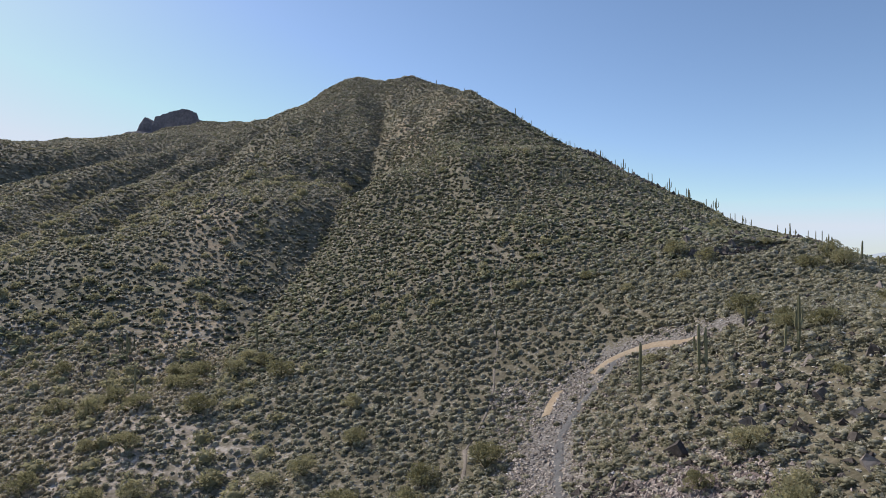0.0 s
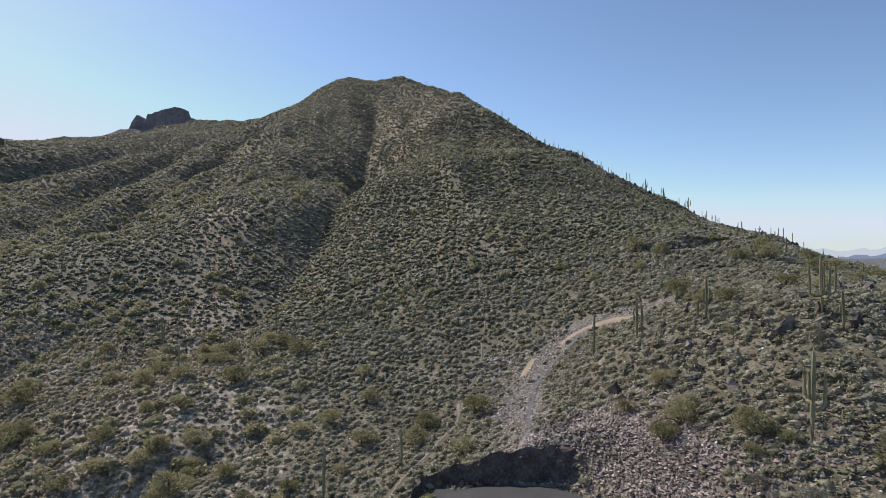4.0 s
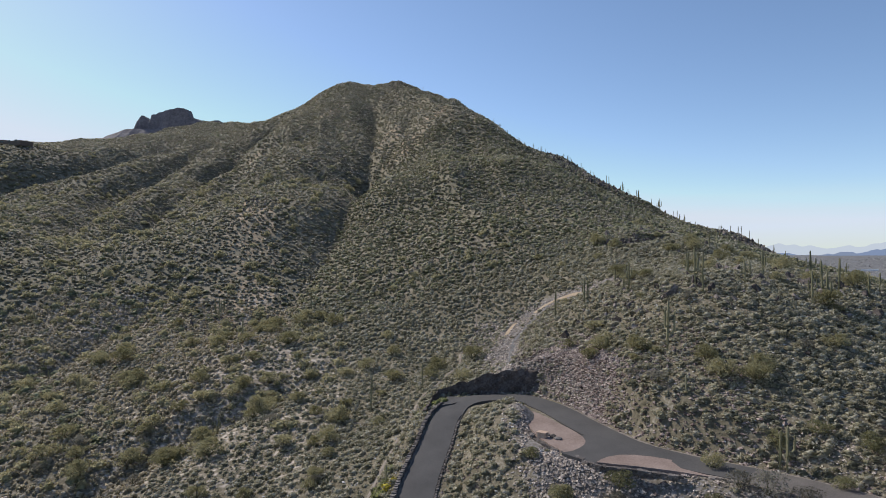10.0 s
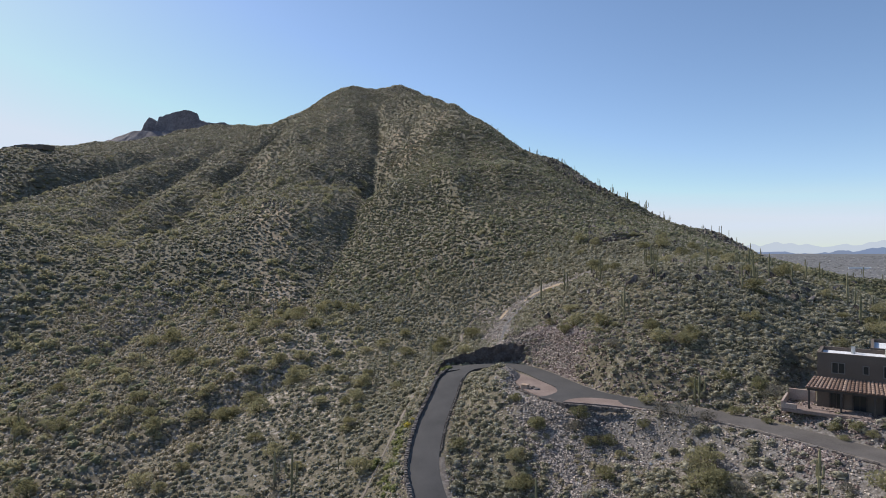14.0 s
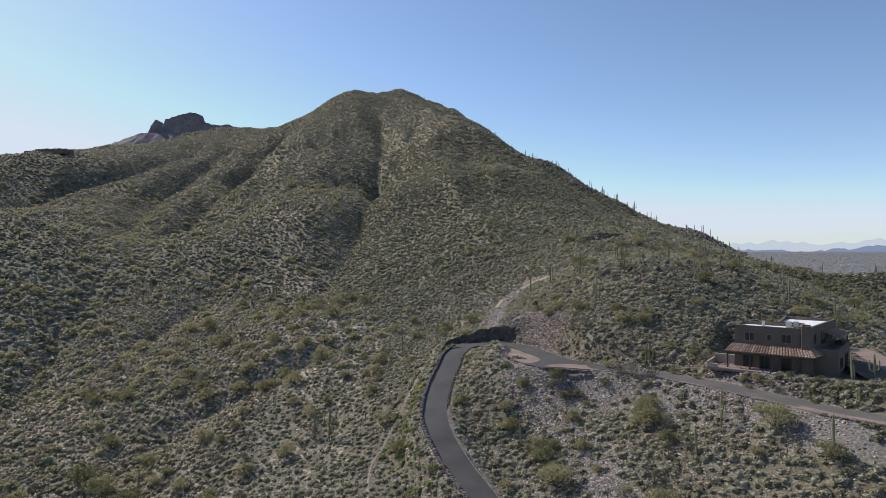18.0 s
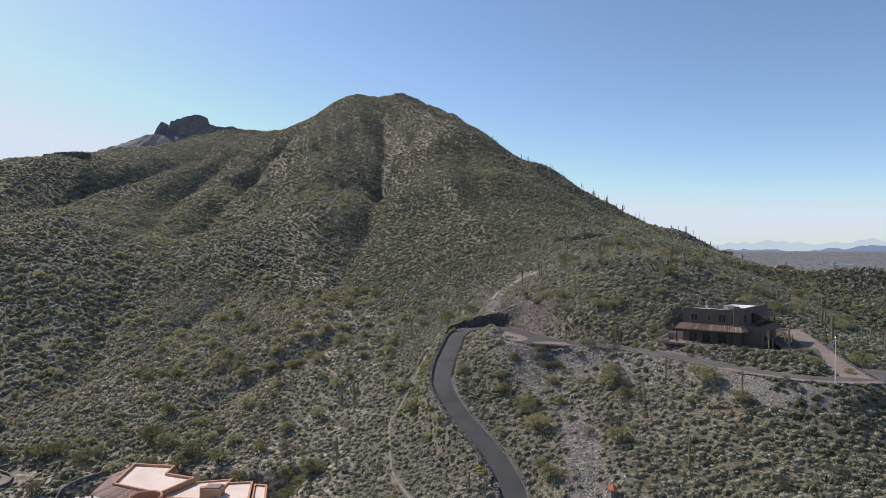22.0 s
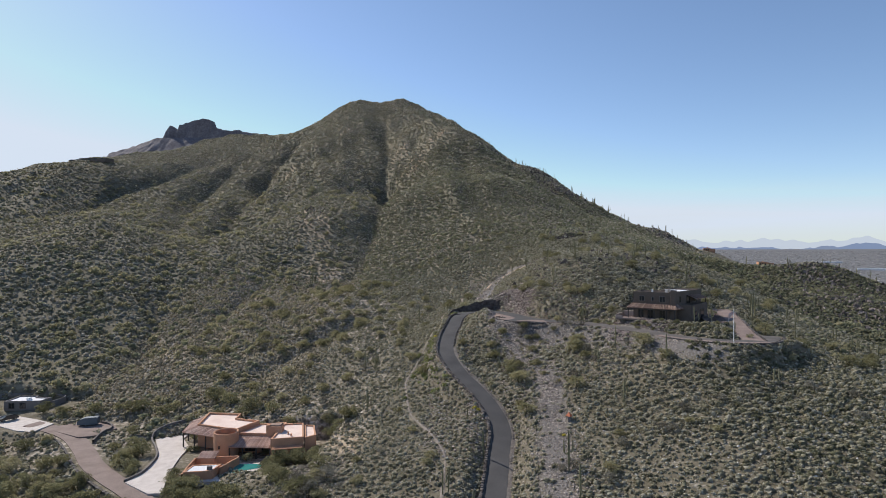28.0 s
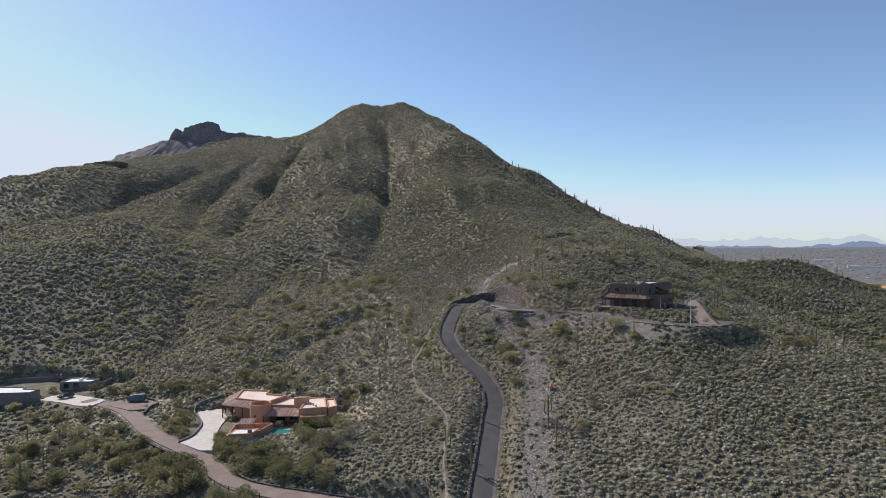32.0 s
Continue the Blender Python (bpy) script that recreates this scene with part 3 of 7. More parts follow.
def verge(line, half, seed, right=True, left=True):
    """A rough gravel shoulder that falls from the lane's edge to the ground."""
    for side, wanted in ((1, right), (-1, left)):
        if wanted:
            v, f = sweep(np.asarray(line) + [0, 0, -0.03], [(side * (half - 0.05), 0), (side * (half + 0.35), -0.04), (side * (half + 0.8), -0.14), (side * (half + 1.3), -0.55)])
            v[:, :2] += 0.12 * np.stack([rough(v[:, 0], v[:, 1], 1.3, seed), rough(v[:, 0], v[:, 1], 1.3, seed + 1)], 1)
            v[:, 2] += 0.05 * rough(v[:, 0], v[:, 1], 0.9, seed + 2)
            tagged(new("verge", raw_mesh("verge", v, f if side > 0 else f[:, ::-1], VERGE)), "tan gravel verge along the asphalt lane", "verge", kind="structure")


VERGE = material("verge_gravel", [(0.13, 0.108, 0.09), (0.2, 0.172, 0.148), (0.31, 0.275, 0.245)], 0.7, 0.95, 0.06, 6)
HAIRPIN = smooth_line([(-4.2, 27, -1.7), (-2.4, 36.2, -0.35), (-1.0, 40.4, 0.05), (1.4, 42.5, 0.35), (5.2, 42.8, 0.62), (9.6, 40.5, 0.92), (12.6, 34, 1.1), (15.3, 24.5, 1.2)])[6:51]
HAIRPIN[-7:, 2] -= np.linspace(0, 0.12, 7)
HAIRPIN[:5, 2] -= np.linspace(0.12, 0, 5)
strip("hairpin", HAIRPIN, 2.05, ASPHALT, "dark grey asphalt hairpin bend below the rock cut", "road", lift=0.012)
verge(ROAD[:84], 1.95, 51, right=False)
verge(ROAD[:68], 1.95, 60, left=False)
verge(UPPER[44:100], 2.3, 54)
verge(UPPER[14:44], 2.3, 57, right=False)
strip("upper_road", UPPER[12:49], 2.3, ASPHALT, "dark grey asphalt drive along the hillside to the brown house", "road", lift=-0.01)
strip("upper_road", UPPER[48:], 2.3, DUSTY_ASPHALT, "worn dusty asphalt drive along the hillside to the brown house", "road", lift=-0.01)
strip("house_drive", DRIVE, 2.2, PINK_PAVING, "pinkish concrete driveway beside the brown house", "driveway", lift=-0.03)
strip("pink_drive", PINK, 2.25, PINK_PAVING, "pinkish concrete drive leading to the adobe house", "driveway")

# ---- backdrop: far hills over the plain ----


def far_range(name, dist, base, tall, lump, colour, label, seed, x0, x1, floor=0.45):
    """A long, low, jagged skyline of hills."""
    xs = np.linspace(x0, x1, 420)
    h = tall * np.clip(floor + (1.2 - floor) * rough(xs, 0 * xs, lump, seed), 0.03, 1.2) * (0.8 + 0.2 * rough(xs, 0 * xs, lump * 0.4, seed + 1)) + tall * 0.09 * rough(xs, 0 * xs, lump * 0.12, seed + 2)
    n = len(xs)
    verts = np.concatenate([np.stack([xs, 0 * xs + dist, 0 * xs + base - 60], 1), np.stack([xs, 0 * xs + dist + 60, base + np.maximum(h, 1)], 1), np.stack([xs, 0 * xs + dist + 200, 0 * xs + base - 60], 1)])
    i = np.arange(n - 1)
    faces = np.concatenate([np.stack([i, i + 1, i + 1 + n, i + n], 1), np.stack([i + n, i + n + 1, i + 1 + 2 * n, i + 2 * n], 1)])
    # haze is painted on as one even glow that takes no sunlight
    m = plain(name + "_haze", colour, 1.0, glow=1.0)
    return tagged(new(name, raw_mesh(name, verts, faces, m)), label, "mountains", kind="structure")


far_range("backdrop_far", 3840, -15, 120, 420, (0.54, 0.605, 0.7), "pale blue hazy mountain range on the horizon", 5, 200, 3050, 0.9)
far_range("backdrop_middle", 3660, -15, 66, 250, (0.215, 0.28, 0.43), "haze-blue mountains rising beyond the town", 17, 300, 3000, 0.74)
far_range("backdrop_near", 3500, -15, 34, 140, (0.22, 0.275, 0.4), "hills standing on the far plain in dark blue haze", 9, 400, 2950, 0.4)


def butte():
    """The craggy dark rock that rises behind the ridge, with haze in its colour."""
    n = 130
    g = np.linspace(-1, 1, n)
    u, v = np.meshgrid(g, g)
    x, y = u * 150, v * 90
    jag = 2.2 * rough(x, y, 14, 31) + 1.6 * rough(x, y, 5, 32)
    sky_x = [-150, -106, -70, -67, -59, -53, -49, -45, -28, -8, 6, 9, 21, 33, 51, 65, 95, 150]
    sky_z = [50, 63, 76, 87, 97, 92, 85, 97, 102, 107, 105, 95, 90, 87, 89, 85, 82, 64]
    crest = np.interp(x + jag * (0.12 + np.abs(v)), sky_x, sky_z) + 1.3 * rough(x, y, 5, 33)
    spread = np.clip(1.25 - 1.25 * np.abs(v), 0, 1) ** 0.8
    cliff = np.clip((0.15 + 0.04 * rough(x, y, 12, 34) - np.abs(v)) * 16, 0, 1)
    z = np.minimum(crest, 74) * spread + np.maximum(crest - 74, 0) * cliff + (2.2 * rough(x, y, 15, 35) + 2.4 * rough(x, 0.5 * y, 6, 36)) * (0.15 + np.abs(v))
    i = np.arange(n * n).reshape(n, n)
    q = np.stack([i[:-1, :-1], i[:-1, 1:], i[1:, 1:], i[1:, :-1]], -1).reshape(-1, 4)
    ob = new("rock_butte", raw_mesh("rock_butte", np.stack([x.ravel(), y.ravel(), z.ravel()], 1), q, HAZED_BUTTE))
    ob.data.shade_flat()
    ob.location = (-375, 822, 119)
    return tagged(ob, "craggy rock butte behind the ridge, paled by distance haze", "rock formation")


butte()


def town():
    """Low buildings of the town on the plain."""
    rng = np.random.default_rng(12)
    n = 15000
    d, a = 800 + 2650 * rng.uniform(0, 1, n) ** 0.75, rng.uniform(0.1, 1.4, n)
    x, y = 60 + d * np.sin(a), 150 + d * np.cos(a) * 0.9
    ok = (np.hypot(x + 20, y - 280) > 800) & (y < 3450)
    x, y = x[ok], y[ok]
    z = height(x, y)
    w, l, h = rng.uniform(1, 4.5, len(x)), rng.uniform(1, 3.5, len(x)), rng.uniform(0.25, 0.7, len(x))
    c = np.array([(-1, -1, -0.2), (1, -1, -0.2), (1, 1, -0.2), (-1, 1, -0.2), (-1, -1, 1), (1, -1, 1), (1, 1, 1), (-1, 1, 1)])
    v = np.stack([x[:, None] + c[None, :, 0] * w[:, None] / 2, y[:, None] + c[None, :, 1] * l[:, None] / 2, z[:, None] + c[None, :, 2] * h[:, None]], -1).reshape(-1, 3)
    q = np.array([(0, 1, 5, 4), (1, 2, 6, 5), (2, 3, 7, 6), (3, 0, 4, 7), (4, 5, 6, 7)])
    f = (q[None] + 8 * np.arange(len(x))[:, None, None]).reshape(-1, 4)
    m = material("town_walls", [(0.09, 0.092, 0.078), (0.115, 0.112, 0.098), (0.15, 0.14, 0.128), (0.18, 0.163, 0.15), (0.25, 0.225, 0.207), (0.5, 0.465, 0.435)], 30, 0.9, 0, 4, island=0.78)
    tagged(new("town_buildings", raw_mesh("town_buildings", v, f, m)), "tan and white buildings and dark trees of a town on the far plain", "buildings", kind="stuff")


town()

# ---- planting helpers ----
SKIP = [(ROAD, 2.9), (UPPER, 3.5), (DRIVE, 2.7), (PINK, 3.3)]


def is_free(x, y, slack=0.0):
    """Away from the drives, pads and paths."""
    ok = np.ones(len(x), bool)
    for line, half in SKIP:
        near = (np.abs(x - line[:, 0].mean()) < 95) & (np.abs(y - line[:, 1].mean()) < 100)
        if near.any():
            d, _ = line_distance(x[near], y[near], line[::2])
            ok[np.nonzero(near)[0][d < half + slack]] = False
    for (px, py), (hx, hy), turn, _ in PADS:
        c, s = math.cos(radians(turn)), math.sin(radians(turn))
        u, v = (x - px) * c + (y - py) * s, -(x - px) * s + (y - py) * c
        ok &= (np.abs(u) > hx + slack) | (np.abs(v) > hy + slack)
    return ok


def scatter(name, shapes, x, y, size, tall, mat, label, category, sink=0.05, seed=1):
    """One object of many small plants or stones."""
    rng = np.random.default_rng(seed)
    z = height(x, y)
    pick = rng.integers(0, len(shapes), len(x))
    turn = rng.uniform(0, 2 * math.pi, len(x))
    vs, fs, base = [], [], 0
    for k, (v, f) in enumerate(shapes):
        m = pick == k
        n = int(m.sum())
        if not n:
            continue
        c, s = np.cos(turn[m])[:, None], np.sin(turn[m])[:, None]
        px = (v[None, :, 0] * c - v[None, :, 1] * s) * size[m][:, None] + x[m][:, None]
        py = (v[None, :, 0] * s + v[None, :, 1] * c) * size[m][:, None] + y[m][:, None]
        pz = v[None, :, 2] * (size[m] * tall[m])[:, None] + (z[m] - sink * size[m])[:, None]
        vs.append(np.stack([px, py, pz], -1).reshape(-1, 3))
        fs.append((f[None] + (base + np.arange(n) * len(v))[:, None, None]).reshape(-1, 3))
        base += n * len(v)
    ob = new(name, raw_mesh(name, np.concatenate(vs), np.concatenate(fs), mat))
    if category == "shrubs":
        ob.data.shade_smooth()
    return tagged(ob, label, category, kind="stuff")



# ---- houses ----


def prism(bm, poly, z0, z1):
    """An upright block over a footprint, open below."""
    lo, hi = [bm.verts.new((x, y, z0)) for x, y in poly], [bm.verts.new((x, y, z1)) for x, y in poly]
    n = len(poly)
    for i in range(n):
        bm.faces.new((lo[i], lo[(i + 1) % n], hi[(i + 1) % n], hi[i]))
    return lo, hi


def shrunk(poly, by):
    """The footprint moved inwards by so many metres (corners turn to the left)."""
    out, n = [], len(poly)
    for i in range(n):
        a, b, c = Vector(poly[i - 1]), Vector(poly[i]), Vector(poly[(i + 1) % n])
        d1, d2 = (b - a).normalized(), (c - b).normalized()
        n1, n2 = Vector((-d1.y, d1.x)), Vector((-d2.y, d2.x))
        k = n1 + n2
        out.append(tuple(b + k * (by / max(0.3, k.dot(n1)))))
    return out


def wing(parent, poly, z0, z1, wall, roof, rim=0.45, thick=0.35):
    """Walls with a parapet round a flat roof that lies below its top."""
    bm = bmesh.new()
    _, outer = prism(bm, poly, z0, z1)
    inner_poly = shrunk(poly, thick)
    low, inner = prism(bm, inner_poly[::-1], z1 - rim - 0.1, z1)
    inner = inner[::-1]
    n = len(poly)
    for i in range(n):
        bm.faces.new((outer[i], outer[(i + 1) % n], inner[(i + 1) % n], inner[i]))
    bmesh.ops.recalc_face_normals(bm, faces=bm.faces)
    w = part("wall", bm, wall, parent)
    bm = bmesh.new()
    bm.faces.new([bm.verts.new((x, y, z1 - rim)) for x, y in shrunk(poly, thick - 0.02)])
    part("roof", bm, roof, parent)
    return w


def window(parent, m, w, h, panes=2, frame_mat=None):
    """A framed window; m puts its middle on the wall, with y pointing out of it."""
    t, mat = 0.09, frame_mat or TRIM
    bm = bmesh.new()
    c = [[(-w / 2 - a, -h / 2 - a), (w / 2 + a, -h / 2 - a), (w / 2 + a, h / 2 + a), (-w / 2 - a, h / 2 + a)] for a in (0, t)]
    rings = [[bm.verts.new((x, y, z)) for x, z in c[o]] for o, y in ((1, -0.05), (1, 0.1), (0, 0.1), (0, -0.05))]
    for a, b in zip(rings, rings[1:]):
        for j in range(4):
            bm.faces.new((a[j], a[(j + 1) % 4], b[(j + 1) % 4], b[j]))
    bmesh.ops.recalc_face_normals(bm, faces=bm.faces)
    f = part("window", bm, mat, parent)
    f.matrix_local = m
    for k in range(1, panes):
        x = -w / 2 + w * k / panes
        part("mullion", box(x - 0.04, -0.05, -h / 2, x + 0.04, 0.08, h / 2), mat, f)
    for k in range(panes):
        part("pane", box(-w / 2 + w * k / panes + 0.04, -0.04, -h / 2, -w / 2 + w * (k + 1) / panes - 0.04, 0.03, h / 2), GLASS, f)
    return f


def on_wall(a, b, s, z):
    """A place on the wall from a to b (outside to the right), s metres along."""
    d = Vector((b[0] - a[0], b[1] - a[1])).normalized()
    return Matrix.Translation((a[0] + d.x * s, a[1] + d.y * s, z)) @ Matrix.Rotation(math.atan2(d.y, d.x) + math.pi, 4, "Z")


TILE_MESH = {}


def tiled(parent, a, b, c, d, step=0.42, mat=None):
    """A sloping roof from the eave a-b up to the ridge d-c: a deck with barrel tiles running down it."""
    a, b, c, d = (Vector(p) for p in (a, b, c, d))
    bm = bmesh.new()
    down = (b - a).cross(d - a).normalized() * -0.12
    top, low = [bm.verts.new(p) for p in (a, b, c, d)], [bm.verts.new(p + down) for p in (a, b, c, d)]
    bm.faces.new(top)
    bm.faces.new(low[::-1])
    for i in range(4):
        bm.faces.new((top[i - 1], top[i], low[i], low[i - 1]))
    bmesh.ops.recalc_face_normals(bm, faces=bm.faces)
    roof = part("tiled_roof", bm, mat or TILE, parent)
    n = max(2, round((b - a).length / step))
    for k in range(n):
        s = (k + 0.5) / n
        p, q = a.lerp(b, s), d.lerp(c, s)
        along, l = (q - p).normalized(), (q - p).length
        key = (round(l, 1), step, (mat or TILE).name)
        if key not in TILE_MESH:
            bm = bmesh.new()
            m = max(2, round(l / 0.45))
            for j in range(m):
                y0, y1, r0, r1 = l * j / m, l * (j + 1.08) / m, step * 0.40, step * 0.33
                ring = [[bm.verts.new((math.cos(t) * r, yy, math.sin(t) * r * 0.6 + 0.03 * (yy == y0))) for t in (0, 0.8, 1.57, 2.34, 3.14)] for yy, r in ((y0, r0), (y1, r1))]
                for i in range(4):
                    bm.faces.new((ring[0][i], ring[0][i + 1], ring[1][i + 1], ring[1][i]))
                bm.faces.new(ring[0][::-1])
            TILE_MESH[key] = mesh_of(bm, "roof_tile_row", mat or TILE)
        tile = part("roof_tile", TILE_MESH[key], None, roof)
        up = (b - a).cross(d - a).normalized()
        x = along.cross(up)
        tile.matrix_local = Matrix((( x.x, along.x, up.x, p.x), (x.y, along.y, up.y, p.y), (x.z, along.z, up.z, p.z), (0, 0, 0, 1)))
    return roof


TAN_METAL = plain("tan_metal", (0.4, 0.37, 0.33), 0.5)
PALE_FRAME = plain("pale_window_frame", (0.17, 0.155, 0.145), 0.5)


def brown_house():
    """Two storeys of dark stucco; x runs along the porch side, y into the house."""
    h = thing("brown_house", "two-storey dark brown stucco house with tiled porch roof", "house", m=pose(42.3, -0.5, 3.75, 0, 0, -35.4))
    left, right = [(0, 0), (10.3, 0), (10.3, 6.2), (0, 6.2)], [(9.0, 0.3), (10.6, 0.3), (13.3, 16.3), (5.4, 16.3), (5.4, 6.25), (9.0, 6.25)]
    wing(h, left, -1.2, 6.8, BROWN_STUCCO, ROOF_WHITE)
    wing(h, right, -1.2, 7.0, BROWN_STUCCO, ROOF_WHITE)
    for s, w, hh in ((2.2, 1.25, 1.2), (5.0, 0.5, 0.9), (7.4, 1.3, 1.3)):
        window(h, on_wall((0, 0), (10, 0), s, 5.05), w, hh, 1 if w < 1 else 2, PALE_FRAME)
    window(h, on_wall((0, 0), (10, 0), 9.7, 5.0), 0.7, 1.4, 1)
    window(h, on_wall((10.6, 0.3), (13.3, 16.3), 2.6, 5.0), 0.9, 1.4, 1)
    window(h, on_wall((10.6, 0.3), (13.3, 16.3), 7.6, 4.8), 2.2, 2.0, 2)
    window(h, on_wall((10.6, 0.3), (13.3, 16.3), 12.0, 4.8), 1.6, 1.6, 2)
    for s in (2.0, 4.4, 7.4):
        window(h, on_wall((0, 0), (10, 0), s, 1.25), 1.3, 2.2, 2)
    # chimney by the porch corner
    c = part("chimney", box(9.5, -0.5, -1, 10.7, 0.5, 7.3, bevel=0.05), BROWN_STUCCO, h)
    part("cap", box(9.65, -0.38, 7.3, 10.55, 0.35, 7.46), TRIM, c)
    # porch
    tiled(h, (-1.1, -2.3, 2.75), (11.4, -2.3, 2.75), (10.6, -0.02, 3.75), (-0.4, -0.02, 3.75))
    tiled(h, (11.4, -2.3, 2.75), (12.6, 1.2, 2.75), (11.0, 1.6, 3.6), (10.6, -0.02, 3.75))
    part("porch_beam", box(-0.9, -2.15, 2.35, 11.2, -1.95, 2.62), TRIM, h)
    for x in (-0.7, 2.6, 5.9, 9.0, 11.0):
        part("post", box(x - 0.11, -2.16, -1.0, x + 0.11, -1.94, 2.36, bevel=0.02), TRIM, h)
    slab = part("terrace", box(-3.6, -3.4, -0.35, 5.6, 0, 0.1, bevel=0.05), PINK_PAVING, h)
    for x0, y0, x1, y1, z in ((-3.6, -3.4, -3.3, 2.4, 0.95), (-3.3, 2.1, -0.3, 2.4, 1.5), (-3.3, -3.4, -1.9, -3.1, 0.7)):
        part("terrace_wall", box(x0, y0, 0.06, x1, y1, z, bevel=0.04), PINK_STUCCO, slab)
    # awning and balcony on the drive side
    tiled(h, (14.3, 7.6, 4.9), (15.2, 14.0, 4.9), (13.0, 14.4, 5.8), (11.9, 7.8, 5.8))
    wing(h, [(10.75, 1.3), (14.2, 1.3), (15.3, 13.9), (12.95, 14.3)], -1.2, 3.7, BROWN_STUCCO, PINK_PAVING, 0.8)
    window(h, on_wall((14.2, 1.3), (15.3, 13.9), 3.2, 1.4), 2.0, 1.5, 2)
    window(h, on_wall((14.2, 1.3), (15.3, 13.9), 8.6, 1.1), 2.6, 2.2, 3)
    for x, y in ((14.6, 7.9), (15.0, 13.4)):
        part("post", box(x - 0.1, y - 0.1, 3.6, x + 0.1, y + 0.1, 4.95), TRIM, h)
    # roof units
    for x, y in ((6.9, 4.2), (7.9, 4.6)):
        part("air_conditioner", box(x, y, 6.3, x + 0.8, y + 0.8, 7.35, bevel=0.04), TAN_METAL, h, "pale grey rooftop air conditioner")
    part("vent", rod(bmesh.new(), [(3.6, 4.6, 6.2), (3.6, 4.6, 7.2)], [0.25, 0.25], 10), METAL, h)
    return h


brown_house()


def adobe_house():
    """A rambling terracotta house with a round tower, seen from above."""
    h = thing("adobe_house", "low terracotta adobe house with flat pink roofs and round tower", "house")
    h.location = (-57.5, -20.5, -25.0)

    def at(pts):
        return [(x + 57.5, y + 20.5) for x, y in pts]

    wing(h, at([(-66.5, -14.2), (-56.0, -18.6), (-52.6, -11.4), (-58.8, -9.2), (-59.0, -5.2), (-67.6, -4.0)]), -0.6, 5.2, ADOBE, ROOF_PINK)
    wing(h, at([(-55.7, -18.5), (-46.3, -19.4), (-46.3, -10.0), (-52.4, -11.35)]), -0.6, 4.35, ADOBE, ROOF_PINK, 0.25)
    wing(h, at([(-46.2, -25.0), (-39.2, -23.4), (-41.6, -12.6), (-46.2, -13.2)]), -0.8, 4.9, ADOBE, ROOF_PINK, 0.3)
    wing(h, at([(-39.1, -22.8), (-37.0, -20.6), (-38.8, -13.2), (-41.4, -12.8)]), -0.8, 4.5, ADOBE, ROOF_PINK, 0.3)
    # round tower, open at the top
    bm = bmesh.new()
    n, prof = 40, [(2.75, -0.6), (2.75, 5.3), (2.6, 5.4), (2.4, 5.3), (2.4, 1.0)]
    rings = [[bm.verts.new((math.cos(2 * math.pi * j / n) * r, math.sin(2 * math.pi * j / n) * r, z)) for j in range(n)] for r, z in prof]
    for a, b in zip(rings, rings[1:]):
        for j in range(n):
            bm.faces.new((a[j], a[(j + 1) % n], b[(j + 1) % n], b[j]))
    bm.faces.new(rings[-1])
    part("tower", bm, ADOBE, h, "round terracotta tower open at the top")
    for k in range(3):
        part("vent", box(-0.9, -2.86, 2.2 + k * 0.22, -0.45, -2.7, 2.3 + k * 0.22), TRIM, h)
    # chimneys
    c = part("chimney", box(9.3, 1.0, 3.0, 12.4, 3.4, 6.1, bevel=0.08), ADOBE, h)
    part("flue", rod(bmesh.new(), [(9.2, 1.6, 3.0), (9.2, 1.6, 6.3)], [0.62, 0.55], 14), ADOBE, c)
    part("cap", box(9.6, 1.3, 6.1, 12.1, 3.1, 6.3), TILE, c)
    for x, y in ((14.2, -0.2), (15.2, -1.6)):
        part("roof_vent", rod(bmesh.new(), [(x, y, 4.5), (x, y, 5.2)], [0.2, 0.2], 10), ADOBE, h)
    # tiled lean-tos
    tiled(h, (1.2, -2.6, 2.5), (11.0, -3.2, 2.5), (11.25, 0.95, 3.75), (1.9, 1.85, 3.75), 0.28, PALE_TILE)
    tiled(h, (-12.2, 5.0, 3.6), (-2.4, 0.9, 3.6), (-1.4, 3.0, 4.75), (-9.1, 6.2, 4.75), 0.28, PALE_TILE)
    tiled(h, (-13.4, 14.6, 3.6), (-12.2, 5.0, 3.6), (-9.1, 6.2, 4.75), (-10.2, 15.6, 4.75), 0.28, PALE_TILE)
    tiled(h, (-13.5, 11.0, 2.6), (-9.4, 11.4, 2.6), (-9.4, 15.4, 3.4), (-13.5, 15.0, 3.4), 0.3, PALE_TILE)
    for x, y in ((1.5, -2.4), (4.5, -2.55), (7.6, -2.75), (10.7, -2.95), (-11.9, 5.1), (-8.8, 3.8), (-5.7, 2.5), (-12.9, 10.5)):
        part("post", box(x - 0.13, y - 0.13, -0.6, x + 0.13, y + 0.13, 2.5 if x > 0 else 3.6), TRIM, h)
    tiled(h, (12.0, -6.4, 3.1), (18.4, -4.9, 3.1), (18.2, -3.6, 3.3), (11.8, -5.0, 3.3), 0.36, ADOBE)
    window(h, on_wall((2.0, 1.9), (11, 1.0), 3.0, 1.3), 2.4, 2.0, 3)
    window(h, on_wall((2.0, 1.9), (11, 1.0), 6.8, 1.3), 2.0, 2.0, 2)
    window(h, on_wall((11.3, -4.5), (18.3, -2.9), 2.0, 1.4), 1.8, 1.6, 2)
    window(h, on_wall((11.3, -4.5), (18.3, -2.9), 5.2, 1.4), 1.4, 1.6, 2)
    return h


adobe_house()


def slab(name, poly, z, mat, label, category, thick=0.8, lift=0.0):
    bm = bmesh.new()
    _, hi = prism(bm, poly, z - thick, z + lift)
    bm.faces.new(hi)
    bmesh.ops.recalc_face_normals(bm, faces=bm.faces)
    return tagged(new(name, mesh_of(bm, name, mat)), label, category, kind="structure")


